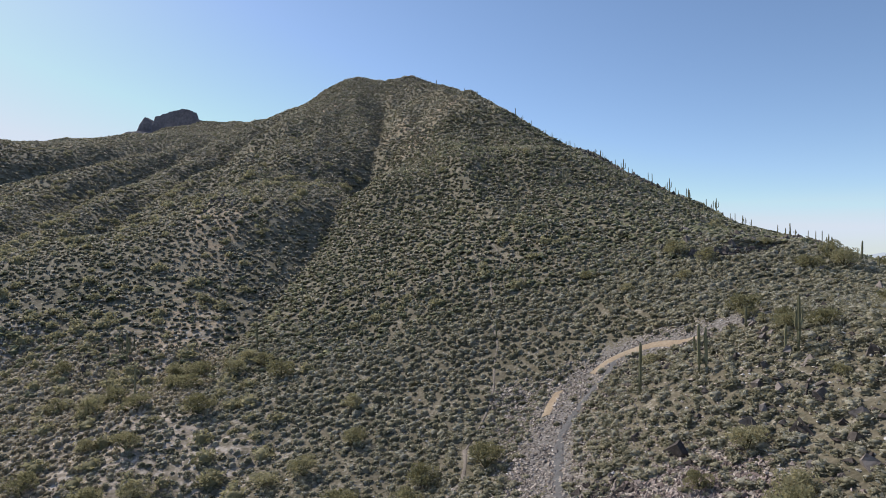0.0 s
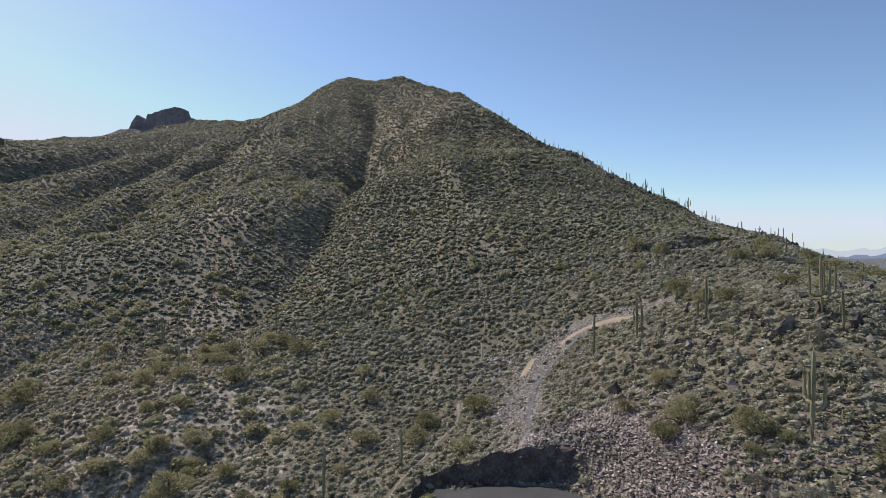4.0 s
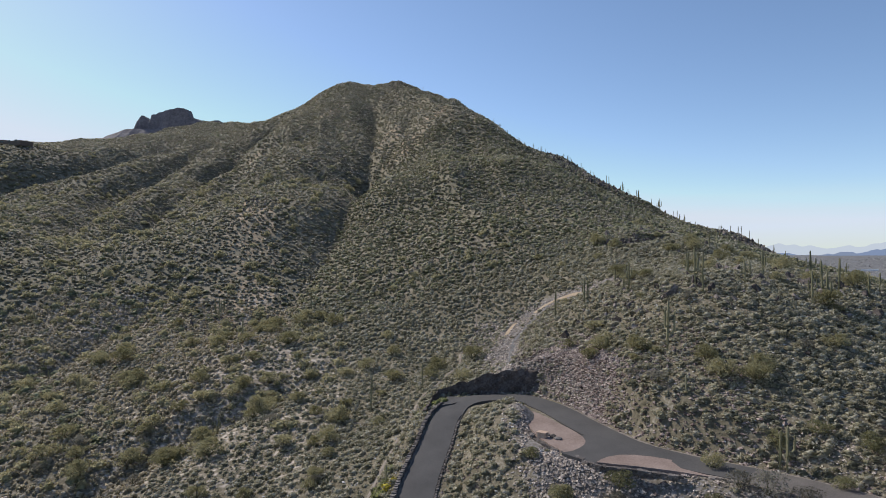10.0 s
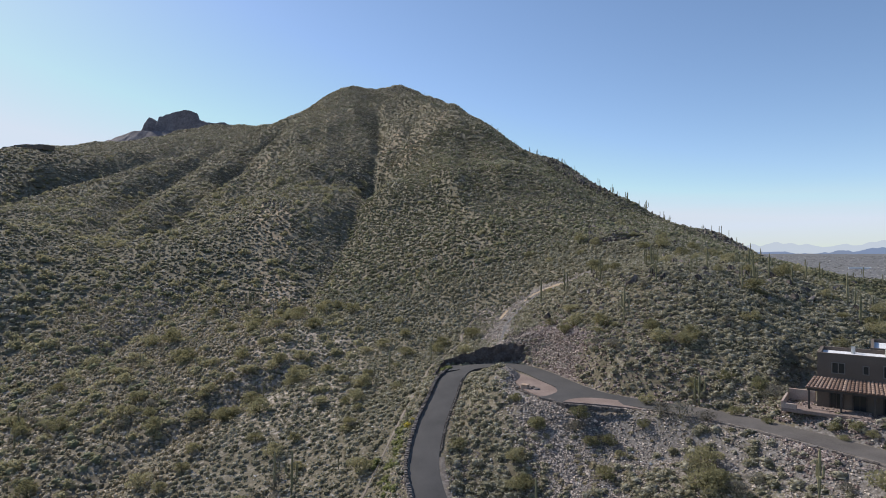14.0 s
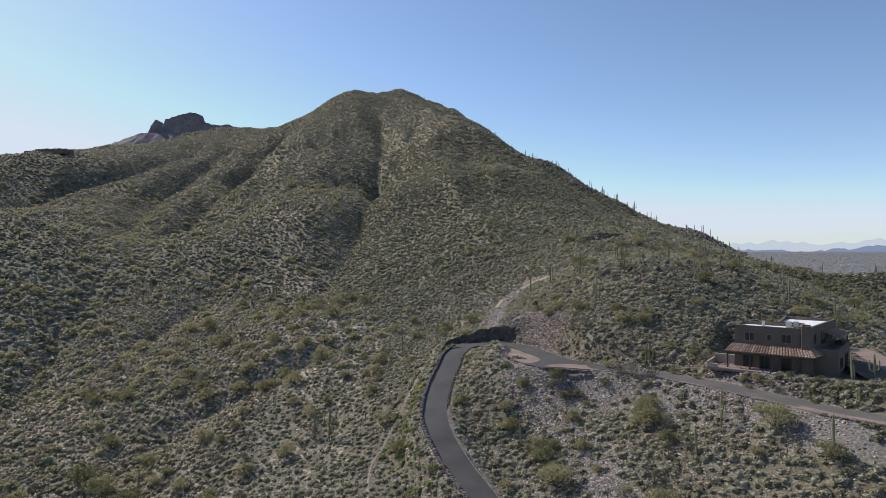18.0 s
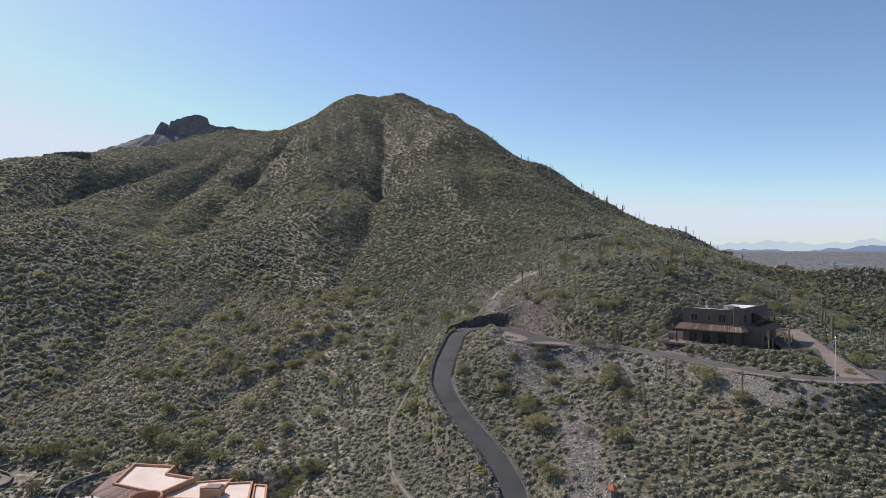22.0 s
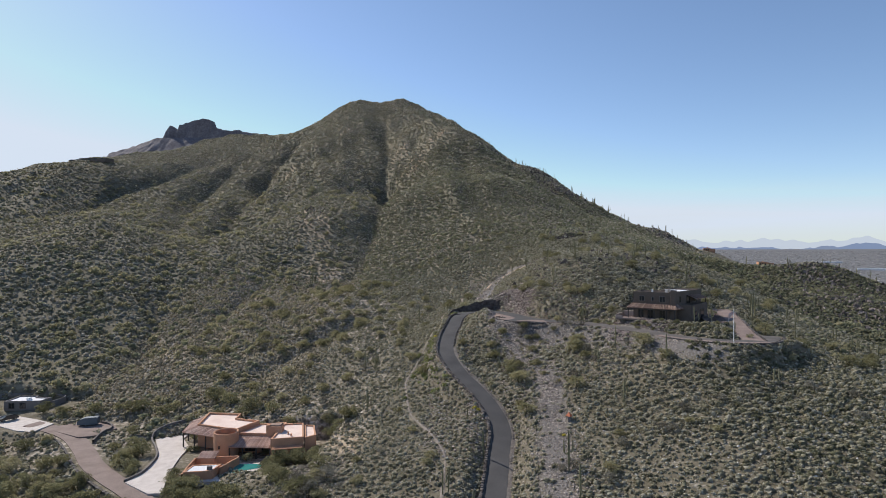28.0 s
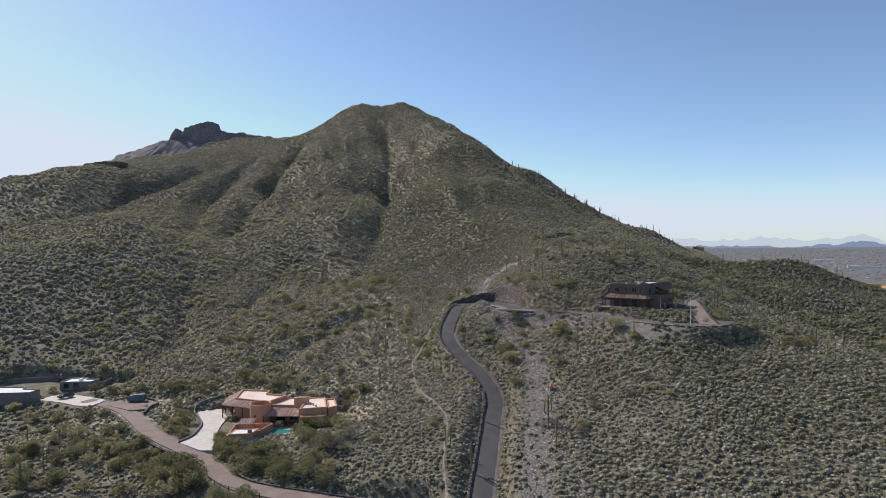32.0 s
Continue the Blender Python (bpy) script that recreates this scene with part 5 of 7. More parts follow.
ROCK_BLOCKS = [raw_mesh("block", *boulder(_rng, 0.9), ROCK) for _ in range(8)]
rock_cut()
stone_wall("drive_wall", "low stone wall along the outer edge of the upper drive", UPPER[44:76], 2.85, -0.6, 2, 0.48, 5)
stone_wall("turnaround_wall", "dark stone retaining wall under the drive's turnaround", UPPER[78:], 3.0, -1.45, 4, 0.62, 6)
stone_wall("entry_wall", "low dark stone wall under the lay-by", smooth_line([(7.0, 34.8, 1.2), (7.3, 28, 1.2), (7.6, 21.5, 1.2), (8.9, 17.3, 1.2), (11.0, 13.9, 1.3), (13.0, 10.4, 1.35), (16.8, 8.9, 1.4), (20.4, 6.8, 1.5)], 5), 0.0, -0.5, 2, 0.45, 7)
stone_wall("drive_kerb", "dark stones along the upper edge of the pink drive", PINK[6:40], 2.7, -0.25, 2, 0.42, 13)
rail_fence = thing("rail_fence", "low dark post-and-rail fence beside the pink drive", "fence")
_posts = [Vector((x, y, ground_at(x, y))) for x, y in ((-55.4, -60.4), (-53.6, -62.2), (-51.4, -63.6), (-49.2, -64.8), (-46.8, -65.8), (-44.4, -66.7))]
for _p in _posts:
    part("post", box(_p.x - 0.08, _p.y - 0.08, _p.z - 0.3, _p.x + 0.08, _p.y + 0.08, _p.z + 1.0), TRIM, rail_fence)
for _p, _q in zip(_posts, _posts[1:]):
    for _h in (0.5, 0.9):
        part("rail", rod(bmesh.new(), [_p + Vector((0, 0, _h)), _q + Vector((0, 0, _h))], [0.05, 0.05], 6), TRIM, rail_fence)
stone_wall("lane_edging", "dark kerb stones along the inside of the lane below the hairpin", ROAD[68:87], 2.12, -0.2, 1, 0.3, 12)
stone_wall("drive_edging", "row of stones along the pink driveway", DRIVE, 2.6, -0.2, 1, 0.45, 8)
stone_wall("forecourt_edging", "row of upright dark stones along the pink drive", PINK[54:100], -3.4, -0.2, 1, 0.5, 9)

ADOBE_STONE = material("marker_stone", [(0.34, 0.24, 0.18), (0.45, 0.33, 0.25), (0.54, 0.42, 0.33)], 0.5, 0.9, 0.02, 6)
sign = thing("entry_marker", "pinkish stone entry marker among boulders", "marker", m=pose(8.7, 20.0, 1.25, 0, 0, -35))
part("pedestal", box(-0.55, -0.4, -0.3, 0.55, 0.4, 0.6, bevel=0.06), ADOBE_STONE, sign)
part("cap", box(-0.62, -0.47, 0.6, 0.62, 0.47, 0.72, bevel=0.03), ADOBE_STONE, sign)
for k, (dx, dy, s) in enumerate(((0.2, 1.5, 1.1), (1.5, 0.3, 1.0), (1.9, -0.5, 0.9), (-0.9, 0.9, 0.8), (1.0, 1.1, 0.7))):
    b = new("boulder", STONES[k])
    b.matrix_world = Matrix.Translation((8.5 + dx, 19.6 + dy, 1.35)) @ Matrix.Rotation(k * 1.3, 4, "Z") @ Matrix.Diagonal((s * 1.3, s, s * 0.9, 1))
    tagged(b, "grey-brown boulder beside the entry marker", "boulder", "boulders at the entry marker")

flag = thing("flagpole", "tall white flagpole with a limp flag at the turnaround", "flagpole", m=pose(54.6, -29.6, 1.4))
part("pole", rod(bmesh.new(), [(0, 0, -0.5), (0, 0, 4), (0, 0, 7.2)], [0.09, 0.075, 0.05], 10), WHITE, flag)
part("finial", rod(bmesh.new(), [(0, 0, 7.2), (0, 0, 7.3), (0, 0, 7.4)], [0.03, 0.11, 0.03], 10), METAL, flag)

_v = [(-0.07 - 1.15 * i / 7, 0.12 * math.sin(i * 1.5), 7.0 - 0.75 * j - 0.05 * i * i * (0.35 + 0.3 * j)) for i in range(8) for j in (0, 1)]
part("flag", raw_mesh("flag", _v, [(2 * i, 2 * i + 1, 2 * i + 3, 2 * i + 2) for i in range(7)], material("flag_cloth", [(0.45, 0.12, 0.13), (0.62, 0.55, 0.54), (0.42, 0.11, 0.12)], 0.6, 0.8, 0.0, 3, stretch=(0.2, 0.2, 2.4))), None, flag, "limp red and white striped flag")

lamp = thing("clay_pillar", "small orange clay-capped pillar by the gravel wash", "pillar", m=pose(17.3, -37.9, ground_at(17.3, -37.9)))
part("post", box(-0.3, -0.3, -0.4, 0.3, 0.3, 1.0, bevel=0.04), GREY_STUCCO, lamp)
part("cap", rod(bmesh.new(), [(0, 0, 1.0), (0, 0, 1.2), (0, 0, 1.75)], [0.75, 0.6, 0.08], 4), ORANGE, lamp)


def pebbles(name, label, spots, size, mat, seed, shapes=8, anywhere=False):
    rng = np.random.default_rng(seed)
    x = np.concatenate([np.interp(rng.uniform(0, len(l) - 1, n), np.arange(len(l)), np.asarray(l)[:, 0]) + rng.normal(0, w * 0.62, n) for l, w, n in spots])
    y = np.concatenate([np.interp(rng.uniform(0, len(l) - 1, n), np.arange(len(l)), np.asarray(l)[:, 1]) + rng.normal(0, w * 0.62, n) for l, w, n in spots])
    ok = is_free(x, y, -0.5) | (anywhere & (line_distance(x, y, UPPER)[0] > 3.0))
    x, y = x[ok], y[ok]
    s = size * rng.uniform(0.5, 1.5, len(x)) ** 1.5
    return scatter(name, [chip(rng) for _ in range(shapes)], x, y, s, rng.uniform(0.6, 1.0, len(x)), mat, label, "stones", -0.08, seed)

# ---- plants ----
def tuft(rng, leaves, core=6, leaf=0.34, low=False, slim=1.0, heart=1.0):
    """One low shrub, a metre across: a lumpy dome with leaf sprays standing out of it."""
    verts, faces = [], []
    rings = [(0.52, -0.02), (0.42, 0.36)] if low else [(0.46, 0.0), (0.44, 0.3), (0.24, 0.52)]
    for r, z in rings:
        for j in range(core):
            a = 2 * math.pi * (j + 0.5 * (z > 0.2)) / core
            k = r * heart * rng.uniform(0.7, 1.2)
            verts.append((math.cos(a) * k, math.sin(a) * k, z * heart * rng.uniform(0.8, 1.2)))
    verts.append((rng.normal(0, 0.05), rng.normal(0, 0.05), 0.6 * heart))
    for a in range(len(rings) - 1):
        for j in range(core):
            p, q = a * core + j, a * core + (j + 1) % core
            faces += [(p, q, q + core), (p, q + core, p + core)]
    k = (len(rings) - 1) * core
    faces += [(k + j, k + (j + 1) % core, k + core) for j in range(core)]
    for _ in range(leaves):
        a, up = rng.uniform(0, 2 * math.pi), rng.uniform(0.02, 1.0)
        way = np.array([math.cos(a) * math.sqrt(1 - up * up), math.sin(a) * math.sqrt(1 - up * up), up])
        c = way * [0.46, 0.46, 0.5] * rng.uniform(0.85, 1.15) + [0, 0, 0.04]
        one, two = rng.normal(0, 1, 3), rng.normal(0, 1, 3) + way * 0.8
        n, k = len(verts), leaf * rng.uniform(0.6, 1.2)
        one, two = one / np.linalg.norm(one) * k * 0.5 * slim, two / np.linalg.norm(two) * k
        verts += [tuple(c - one), tuple(c + one), tuple(c + two * 0.8)]
        faces.append((n, n + 1, n + 2))
    return np.array(verts), np.array(faces)


def sown(rng, x0, x1, y0, y1, step, patch=22, thin=0.15):
    """Uneven planting: a jittered grid, thinned in patches and kept clear of drives."""
    gx, gy = np.meshgrid(np.arange(x0, x1, step), np.arange(y0, y1, step))
    x, y = gx.ravel() + rng.uniform(-0.6, 0.6, gx.size) * step, gy.ravel() + rng.uniform(-0.6, 0.6, gx.size) * step
    keep = rng.uniform(0, 1, len(x)) > thin + 0.12 * rough(x, y, patch, 11) + 0.16 * rough(x, y, 6, 12)
    x, y = x[keep], y[keep]
    ok = is_free(x, y)
    return x[ok], y[ok]


def facing(x, y):
    """Leaves out the back slopes, which fall away northward out of sight."""
    keep = height(x, y + 7) - height(x, y - 7) > -2.0
    return x[keep], y[keep]


SKIP += SKIP_LATER + [(np.array([(8.8, 33), (10.4, 25), (11.6, 17), (14, 13.2), (19, 10.2)]), 2.6)]
_rng = np.random.default_rng(7)
near_tufts = [tuft(_rng, 44, 4, 0.3, True, 0.75, 0.97) for _ in range(10)]
mid_tufts = [tuft(_rng, 15, 4, 0.32, True, 0.9, 1.0) for _ in range(8)]
far_tufts = [tuft(_rng, 4, 3, 0.42, True) for _ in range(6)]

x, y = sown(_rng, -118, 104, -95, 128, 1.0, thin=0.0)
_grey = np.ones(len(x))
for _line, _half in FILLS + [(TRACK, 3.6), (CUT_BANK, 3.0)]:
    _grey = np.minimum(_grey, np.clip((line_distance(x, y, _line)[0] / (_half * 1.15)) ** 1.8, 0.07 if _line is TRACK else 0.07, 1))
_grey *= 1 - 0.34 * np.clip((-52 - x + 34 * np.clip((98 - y) / 18, 0, 1)) / 12, 0, 1) * np.clip(0.7 + 0.8 * rough(x, y, 17, 96), 0, 1)
_keep = _rng.uniform(0, 1, len(x)) < _grey
x, y = x[_keep], y[_keep]
size = _rng.uniform(0.55, 1.0, len(x)) ** 1.4 * 1.45 * (1 + 0.25 * rough(x, y, 15, 21)) 
_tall = _rng.uniform(0.55, 0.95, len(x))
_in = ((x > -48) & (x < 70) & (y < 76)) | ((x > -106) & (y < 5))
_close = _in & (x > -45) & (x < 64) & (y > -50)
scatter("low_brush", near_tufts, x[_close], y[_close], size[_close], _tall[_close], BRUSH, "grey-green brittlebush and bursage dotted over the near stony slopes", "shrubs", seed=16)
scatter("low_brush", mid_tufts, x[_in & ~_close], y[_in & ~_close], size[_in & ~_close], _tall[_in & ~_close], BRUSH, "grey-green brittlebush and bursage dotted over the stony slopes", "shrubs")
_vx, _vy = sown(_rng, -118, -44, 0, 128, 1.15, thin=0.25)
_slope = ~_in & (x > -46 + 6 * rough(x, y, 12, 97))
scatter("low_brush", mid_tufts, x[_slope], y[_slope], size[_slope] * 1.1, _tall[_slope], BRUSH, "grey-green brittlebush dotted over the slope above the hairpin", "shrubs", seed=18)
_vx, _vy = np.concatenate([x[~_in & ~_slope], _vx]), np.concatenate([y[~_in & ~_slope], _vy])
scatter("valley_brush", [tuft(_rng, 7, 4, 0.34, True) for _ in range(8)], _vx, _vy, _rng.uniform(0.45, 1.25, len(_vx)), _rng.uniform(0.75, 1.25, len(_vx)), VALLEY_BRUSH, "grey-green low shrubs dotted over the valley sides", "shrubs", seed=2)
x, y = sown(_rng, 13, 100, 8, 106, 1.5, thin=0.05)
_far = np.ones(len(x))
for _line, _half in FILLS + [(TRACK, 3.0), (CUT_BANK, 2.6)]:
    _far = np.minimum(_far, line_distance(x, y, _line)[0] / (_half * 1.3))
x, y = x[_far > 0.9], y[_far > 0.9]
scatter("hill_brush", near_tufts, x, y, _rng.uniform(0.7, 1.6, len(x)), _rng.uniform(0.5, 0.95, len(x)), BRUSH, "low grey-green shrubs crowded over the rocky hill", "shrubs", seed=3)
x, y = sown(_rng, 46, 108, -75, 10, 1.55, thin=0.05)
scatter("hill_brush", near_tufts, x, y, _rng.uniform(0.7, 1.6, len(x)), _rng.uniform(0.5, 0.9, len(x)), EAST_BRUSH, "dark green shrubs crowded on the slope below the turnaround", "shrubs", seed=19)
_lime = np.stack([np.interp(_rng.uniform(-12, 42, 150), ROAD[:, 1], ROAD[:, 0]), _rng.uniform(-12, 42, 150)], 1)
_lime[:, 0] = np.interp(_lime[:, 1], ROAD[:100, 1], ROAD[:100, 0]) - 3.6 - _rng.gamma(1.6, 1.6, 150)
_ok = is_free(_lime[:, 0], _lime[:, 1])
_lime = _lime[_ok & (rough(_lime[:, 0], _lime[:, 1], 9, 81) > -0.1)]
scatter("fresh_brush", near_tufts, _lime[:, 0], _lime[:, 1], _rng.uniform(0.8, 1.7, len(_lime)), _rng.uniform(0.6, 0.95, len(_lime)), LIME, "fresh green shrubs beside the lane", "shrubs", seed=4)
_yb = np.array([(-9.6, 18.0), (-9.0, 18.8), (-10.2, 17.2), (-0.8, -24.6), (-0.2, -25.4), (18.6, -20.5), (-10.6, 9.5), (15.2, -43)])
scatter("flowering_brush", near_tufts, _yb[:, 0], _yb[:, 1], np.array([1.5, 1.2, 1.0, 1.3, 1.0, 1.1, 0.8, 0.9]), np.full(8, 0.8), BLOSSOM, "yellow-flowered brittlebush beside the lane", "shrubs", seed=5)
_fb = np.stack([_rng.normal(24, 6, 170), _rng.normal(-9, 5, 170)], 1)
_fb = _fb[is_free(_fb[:, 0], _fb[:, 1])]
scatter("fill_brush", near_tufts, _fb[:, 0], _fb[:, 1], _rng.uniform(0.7, 1.8, len(_fb)), _rng.uniform(0.6, 0.95, len(_fb)), BRUSH, "olive shrubs growing on the gravel fill", "shrubs", seed=14)
_st = np.stack([_rng.normal(15, 4.5, 90), _rng.normal(-3, 6, 90)], 1)
_st = _st[is_free(_st[:, 0], _st[:, 1])]
scatter("dry_grass", near_tufts, _st[:, 0], _st[:, 1], _rng.uniform(0.5, 1.1, len(_st)), _rng.uniform(0.5, 0.8, len(_st)), STRAW, "pale dry grass tufts on the gravel fill", "grass", seed=6)
_hx, _hy = _rng.uniform(-60, 75, 60000), _rng.uniform(-95, 80, 60000)
_ok = is_free(_hx, _hy) & (rough(_hx, _hy, 5, 95) > -0.45)
for _line, _half in FILLS:
    _ok &= (line_distance(_hx, _hy, _line)[0] > _half * 0.8) | (_rng.uniform(0, 1, 60000) < 0.15)
_hx, _hy = _hx[_ok], _hy[_ok]
_blade = [(np.array([(-0.5, -0.1, 0), (0.5, 0.1, 0), (0.1, 0.3, 0.5), (-0.2, -0.5, 0), (0.2, 0.5, 0), (-0.3, 0.05, 0.45)]) * _rng.uniform(0.7, 1.3, (6, 3)), np.array([(0, 1, 2), (3, 4, 5)])) for _ in range(6)]
scatter("small_herbs", _blade, _hx, _hy, _rng.uniform(0.25, 0.6, len(_hx)), _rng.uniform(0.5, 1.0, len(_hx)), BRUSH, "small herbs and dry tufts between the shrubs", "herbs", 0.0, 8)
x, y = sown(_rng, -280, 180, 128, 300, 1.6, thin=0.0)
x, y = facing(x, y)
scatter("hillside_brush", far_tufts, x, y, _rng.uniform(0.9, 2.0, len(x)), _rng.uniform(0.5, 0.85, len(x)), FAR_BRUSH, "olive desert brush covering the lower mountainside", "shrubs")
x, y = facing(*sown(_rng, -46, 135, 108, 350, 2.0, thin=0.1))
scatter("slope_brush", far_tufts, x, y, _rng.uniform(0.9, 2.2, len(x)), _rng.uniform(0.5, 0.85, len(x)), DARK_BRUSH, "dark green brush thick on the slope beside the gully", "shrubs", seed=17)
x, y = sown(_rng, -420, 200, 300, 640, 2.15, thin=0.0)
x, y = facing(x, y)
ok = x < 70 + (640 - y) * 0.35
scatter("mountain_brush", far_tufts, x[ok], y[ok], _rng.uniform(1.2, 2.9, ok.sum()), _rng.uniform(0.5, 0.8, ok.sum()), FAR_BRUSH, "dark olive brush covering the mountain", "shrubs")
xs, ys = zip(sown(_rng, -330, -118, -100, 128, 1.95, thin=0.0), sown(_rng, -470, -280, 128, 300, 2.6), sown(_rng, 190, 330, 128, 300, 3.0))
x, y = facing(np.concatenate(xs), np.concatenate(ys))
x2, y2 = facing(*sown(_rng, 104, 215, -65, 150, 1.45, thin=0.0))
scatter("east_brush", far_tufts, x2, y2, _rng.uniform(0.9, 1.9, len(x2)), _rng.uniform(0.6, 1.0, len(x2)), EAST_BRUSH, "olive brush crowded over the eastern hill", "shrubs", seed=12)
xb, yb = sown(_rng, -130, 110, -230, -95, 2.4, thin=0.0)
scatter("lower_brush", far_tufts, xb, yb, _rng.uniform(1.2, 2.6, len(xb)), _rng.uniform(0.5, 0.8, len(xb)), FAR_BRUSH, "olive brush on the lower valley floor", "shrubs", seed=13)
_near = (x < -100) & (y < 45)
scatter("west_brush", [tuft(_rng, 16, 4, 0.3, True) for _ in range(6)], x[_near], y[_near], _rng.uniform(0.9, 2.0, _near.sum()), _rng.uniform(0.6, 1.0, _near.sum()), BRUSH, "olive brush crowded over the western valley floor", "shrubs", seed=15)
x, y = x[~_near], y[~_near]
scatter("side_brush", [tuft(_rng, 6, 4, 0.32, True) for _ in range(6)], x, y, _rng.uniform(1.2, 2.6, len(x)), _rng.uniform(0.55, 0.9, len(x)), FAR_BRUSH, "olive brush on the outer slopes of the valley", "shrubs")


FAN = [np.array([(8, 31), (8.6, 22), (10.4, 13), (13, 6), (15.5, -4)]), np.array([(13, 10), (18, 4), (23, 0), (29, -6), (35, -12), (40, -19), (46, -28)]), np.array([(15, -6), (17, -17), (15.5, -29), (13.5, -43), (11, -58), (8.5, -70), (6, -84)])]
TRACK_BANK = np.array([(4.2, 54), (5.2, 60), (6.4, 66), (9.2, 75), (12.8, 81.6), (17, 84.4)])
pebbles("rubble", "blue-grey angular rubble on the road fills and in the wash", [(FAN[0], 3.1, 11000), (FAN[1], 3.3, 14000), (FAN[2], 2.3, 13000), (TRACK, 2.4, 4600), (TRACK_BANK, 1.7, 5200)], 0.25, RUBBLE, 41)
pebbles("coarse_rubble", "large slabs of grey rubble on the road fill", [(FAN[0], 3.8, 620), (FAN[1], 3.2, 380), (FAN[2], 2.6, 260), (TRACK, 2.6, 160), (TRACK_BANK, 1.4, 420)], 0.48, RUBBLE, 47)
_edge = ROAD[(ROAD[:, 1] < 30)]
pebbles("verge_stones", "small stones along both edges of the lane", [(_edge + [3.2, 0, 0], 0.7, 1900), (_edge - [4.0, 0, 0], 1.3, 2600), (UPPER[14:] + [1.9, 2.9, 0], 1.0, 1700)], 0.26, RED_ROCK, 48)
pebbles("house_boulders", "heap of brown angular boulders below the terrace", [(np.array([(34.8, 1.6), (36.6, -2.2), (40.0, -6.2), (44.2, -9.8), (48.8, -13.2)]), 2.0, 3400)], 0.4, RED_ROCK, 42, anywhere=True)
pebbles("cut_rubble", "red-brown broken rock of the road cut", [(np.array([(14.5, 46), (16.5, 42), (18.0, 37), (18.8, 32), (20, 26)]), 3.0, 4200), (np.array([(17.5, 33), (19, 26), (22, 18.5), (27, 12.5), (33, 8)]), 1.6, 2600), (np.array([(12, 50), (15, 46), (18, 42)]), 3.0, 900)], 0.42, RED_ROCK, 46)
pebbles("bank_rubble", "grey and pinkish broken stone on the bank beside the rock cut", [(CUT_BANK, 3.0, 7000), (np.array([(-2, 47.4), (4, 48.4), (9, 48)]), 1.7, 2200)], 0.3, RUBBLE, 52)
pebbles("ledge_rocks", "black rocks of a ledge on the hillside", [(np.array([(41, 108.8), (47, 108.4), (54, 109)]), 1.1, 460)], 1.1, ROCK, 43)
pebbles("hill_rocks", "dark rocks strewn over the hilltops", [(np.array([(24, 50), (30, 40), (45, 35), (60, 45), (48, 62), (28, 62)]), 10, 900), (np.array([(14, 72), (20, 70), (25, 68), (28, 64)]), 2.2, 260), (np.array([(10.5, 52), (13, 49), (11, 47.5)]), 1.5, 130), (np.array([(-189, 164), (-195, 160)]), 4, 60), (np.array([(10, 216), (2, 220)]), 6, 60), (np.array([(-8, 398), (0, 402)]), 7, 44), (np.array([(-68, 112), (-66, 117)]), 3, 60)], 0.55, ROCK, 44)
CRAG = material("crag_rock", [(0.061, 0.05, 0.046), (0.129, 0.108, 0.096), (0.246, 0.21, 0.192)], 1.6, 0.9, 0.06, 5, island=0.35)


def splinter(rng):
    """One sharp-edged block, a metre across, tilted as it broke."""
    c = np.array([(x, y, z) for x in (-0.5, 0.5) for y in (-0.5, 0.5) for z in (-0.5, 0.5)]) * [1.0, rng.uniform(0.5, 0.85), rng.uniform(0.5, 1.0)] + rng.normal(0, 0.13, (8, 3))
    c[1::2, :2] *= rng.uniform(0.35, 0.8)
    a, b = rng.uniform(-0.7, 0.7, 2)
    c = c @ np.array([(1, 0, 0), (0, math.cos(a), -math.sin(a)), (0, math.sin(a), math.cos(a))]) @ np.array([(math.cos(b), 0, math.sin(b)), (0, 1, 0), (-math.sin(b), 0, math.cos(b))])
    return c, np.array([(0, 1, 3), (0, 3, 2), (4, 6, 7), (4, 7, 5), (0, 4, 5), (0, 5, 1), (2, 3, 7), (2, 7, 6), (1, 5, 7), (1, 7, 3), (0, 2, 6), (0, 6, 4)])


def crags(name, label, spots, small, large, seed):
    """Angular blocks heaped where bedrock breaks through the brush."""
    rng = np.random.default_rng(seed)
    x = np.concatenate([np.interp(rng.uniform(0, len(l) - 1, n), np.arange(len(l)), [p[0] for p in l]) + rng.normal(0, w, n) for l, w, n in spots])
    y = np.concatenate([np.interp(rng.uniform(0, len(l) - 1, n), np.arange(len(l)), [p[1] for p in l]) + rng.normal(0, w, n) for l, w, n in spots])
    ok = is_free(x, y, 1.0)
    x, y = x[ok], y[ok]
    size = small + (large - small) * rng.uniform(0, 1, len(x)) ** 2
    return scatter(name, [splinter(rng) for _ in range(16)], x, y, size, rng.uniform(0.8, 1.7, len(x)), CRAG, label, "rocks", -0.12, seed)


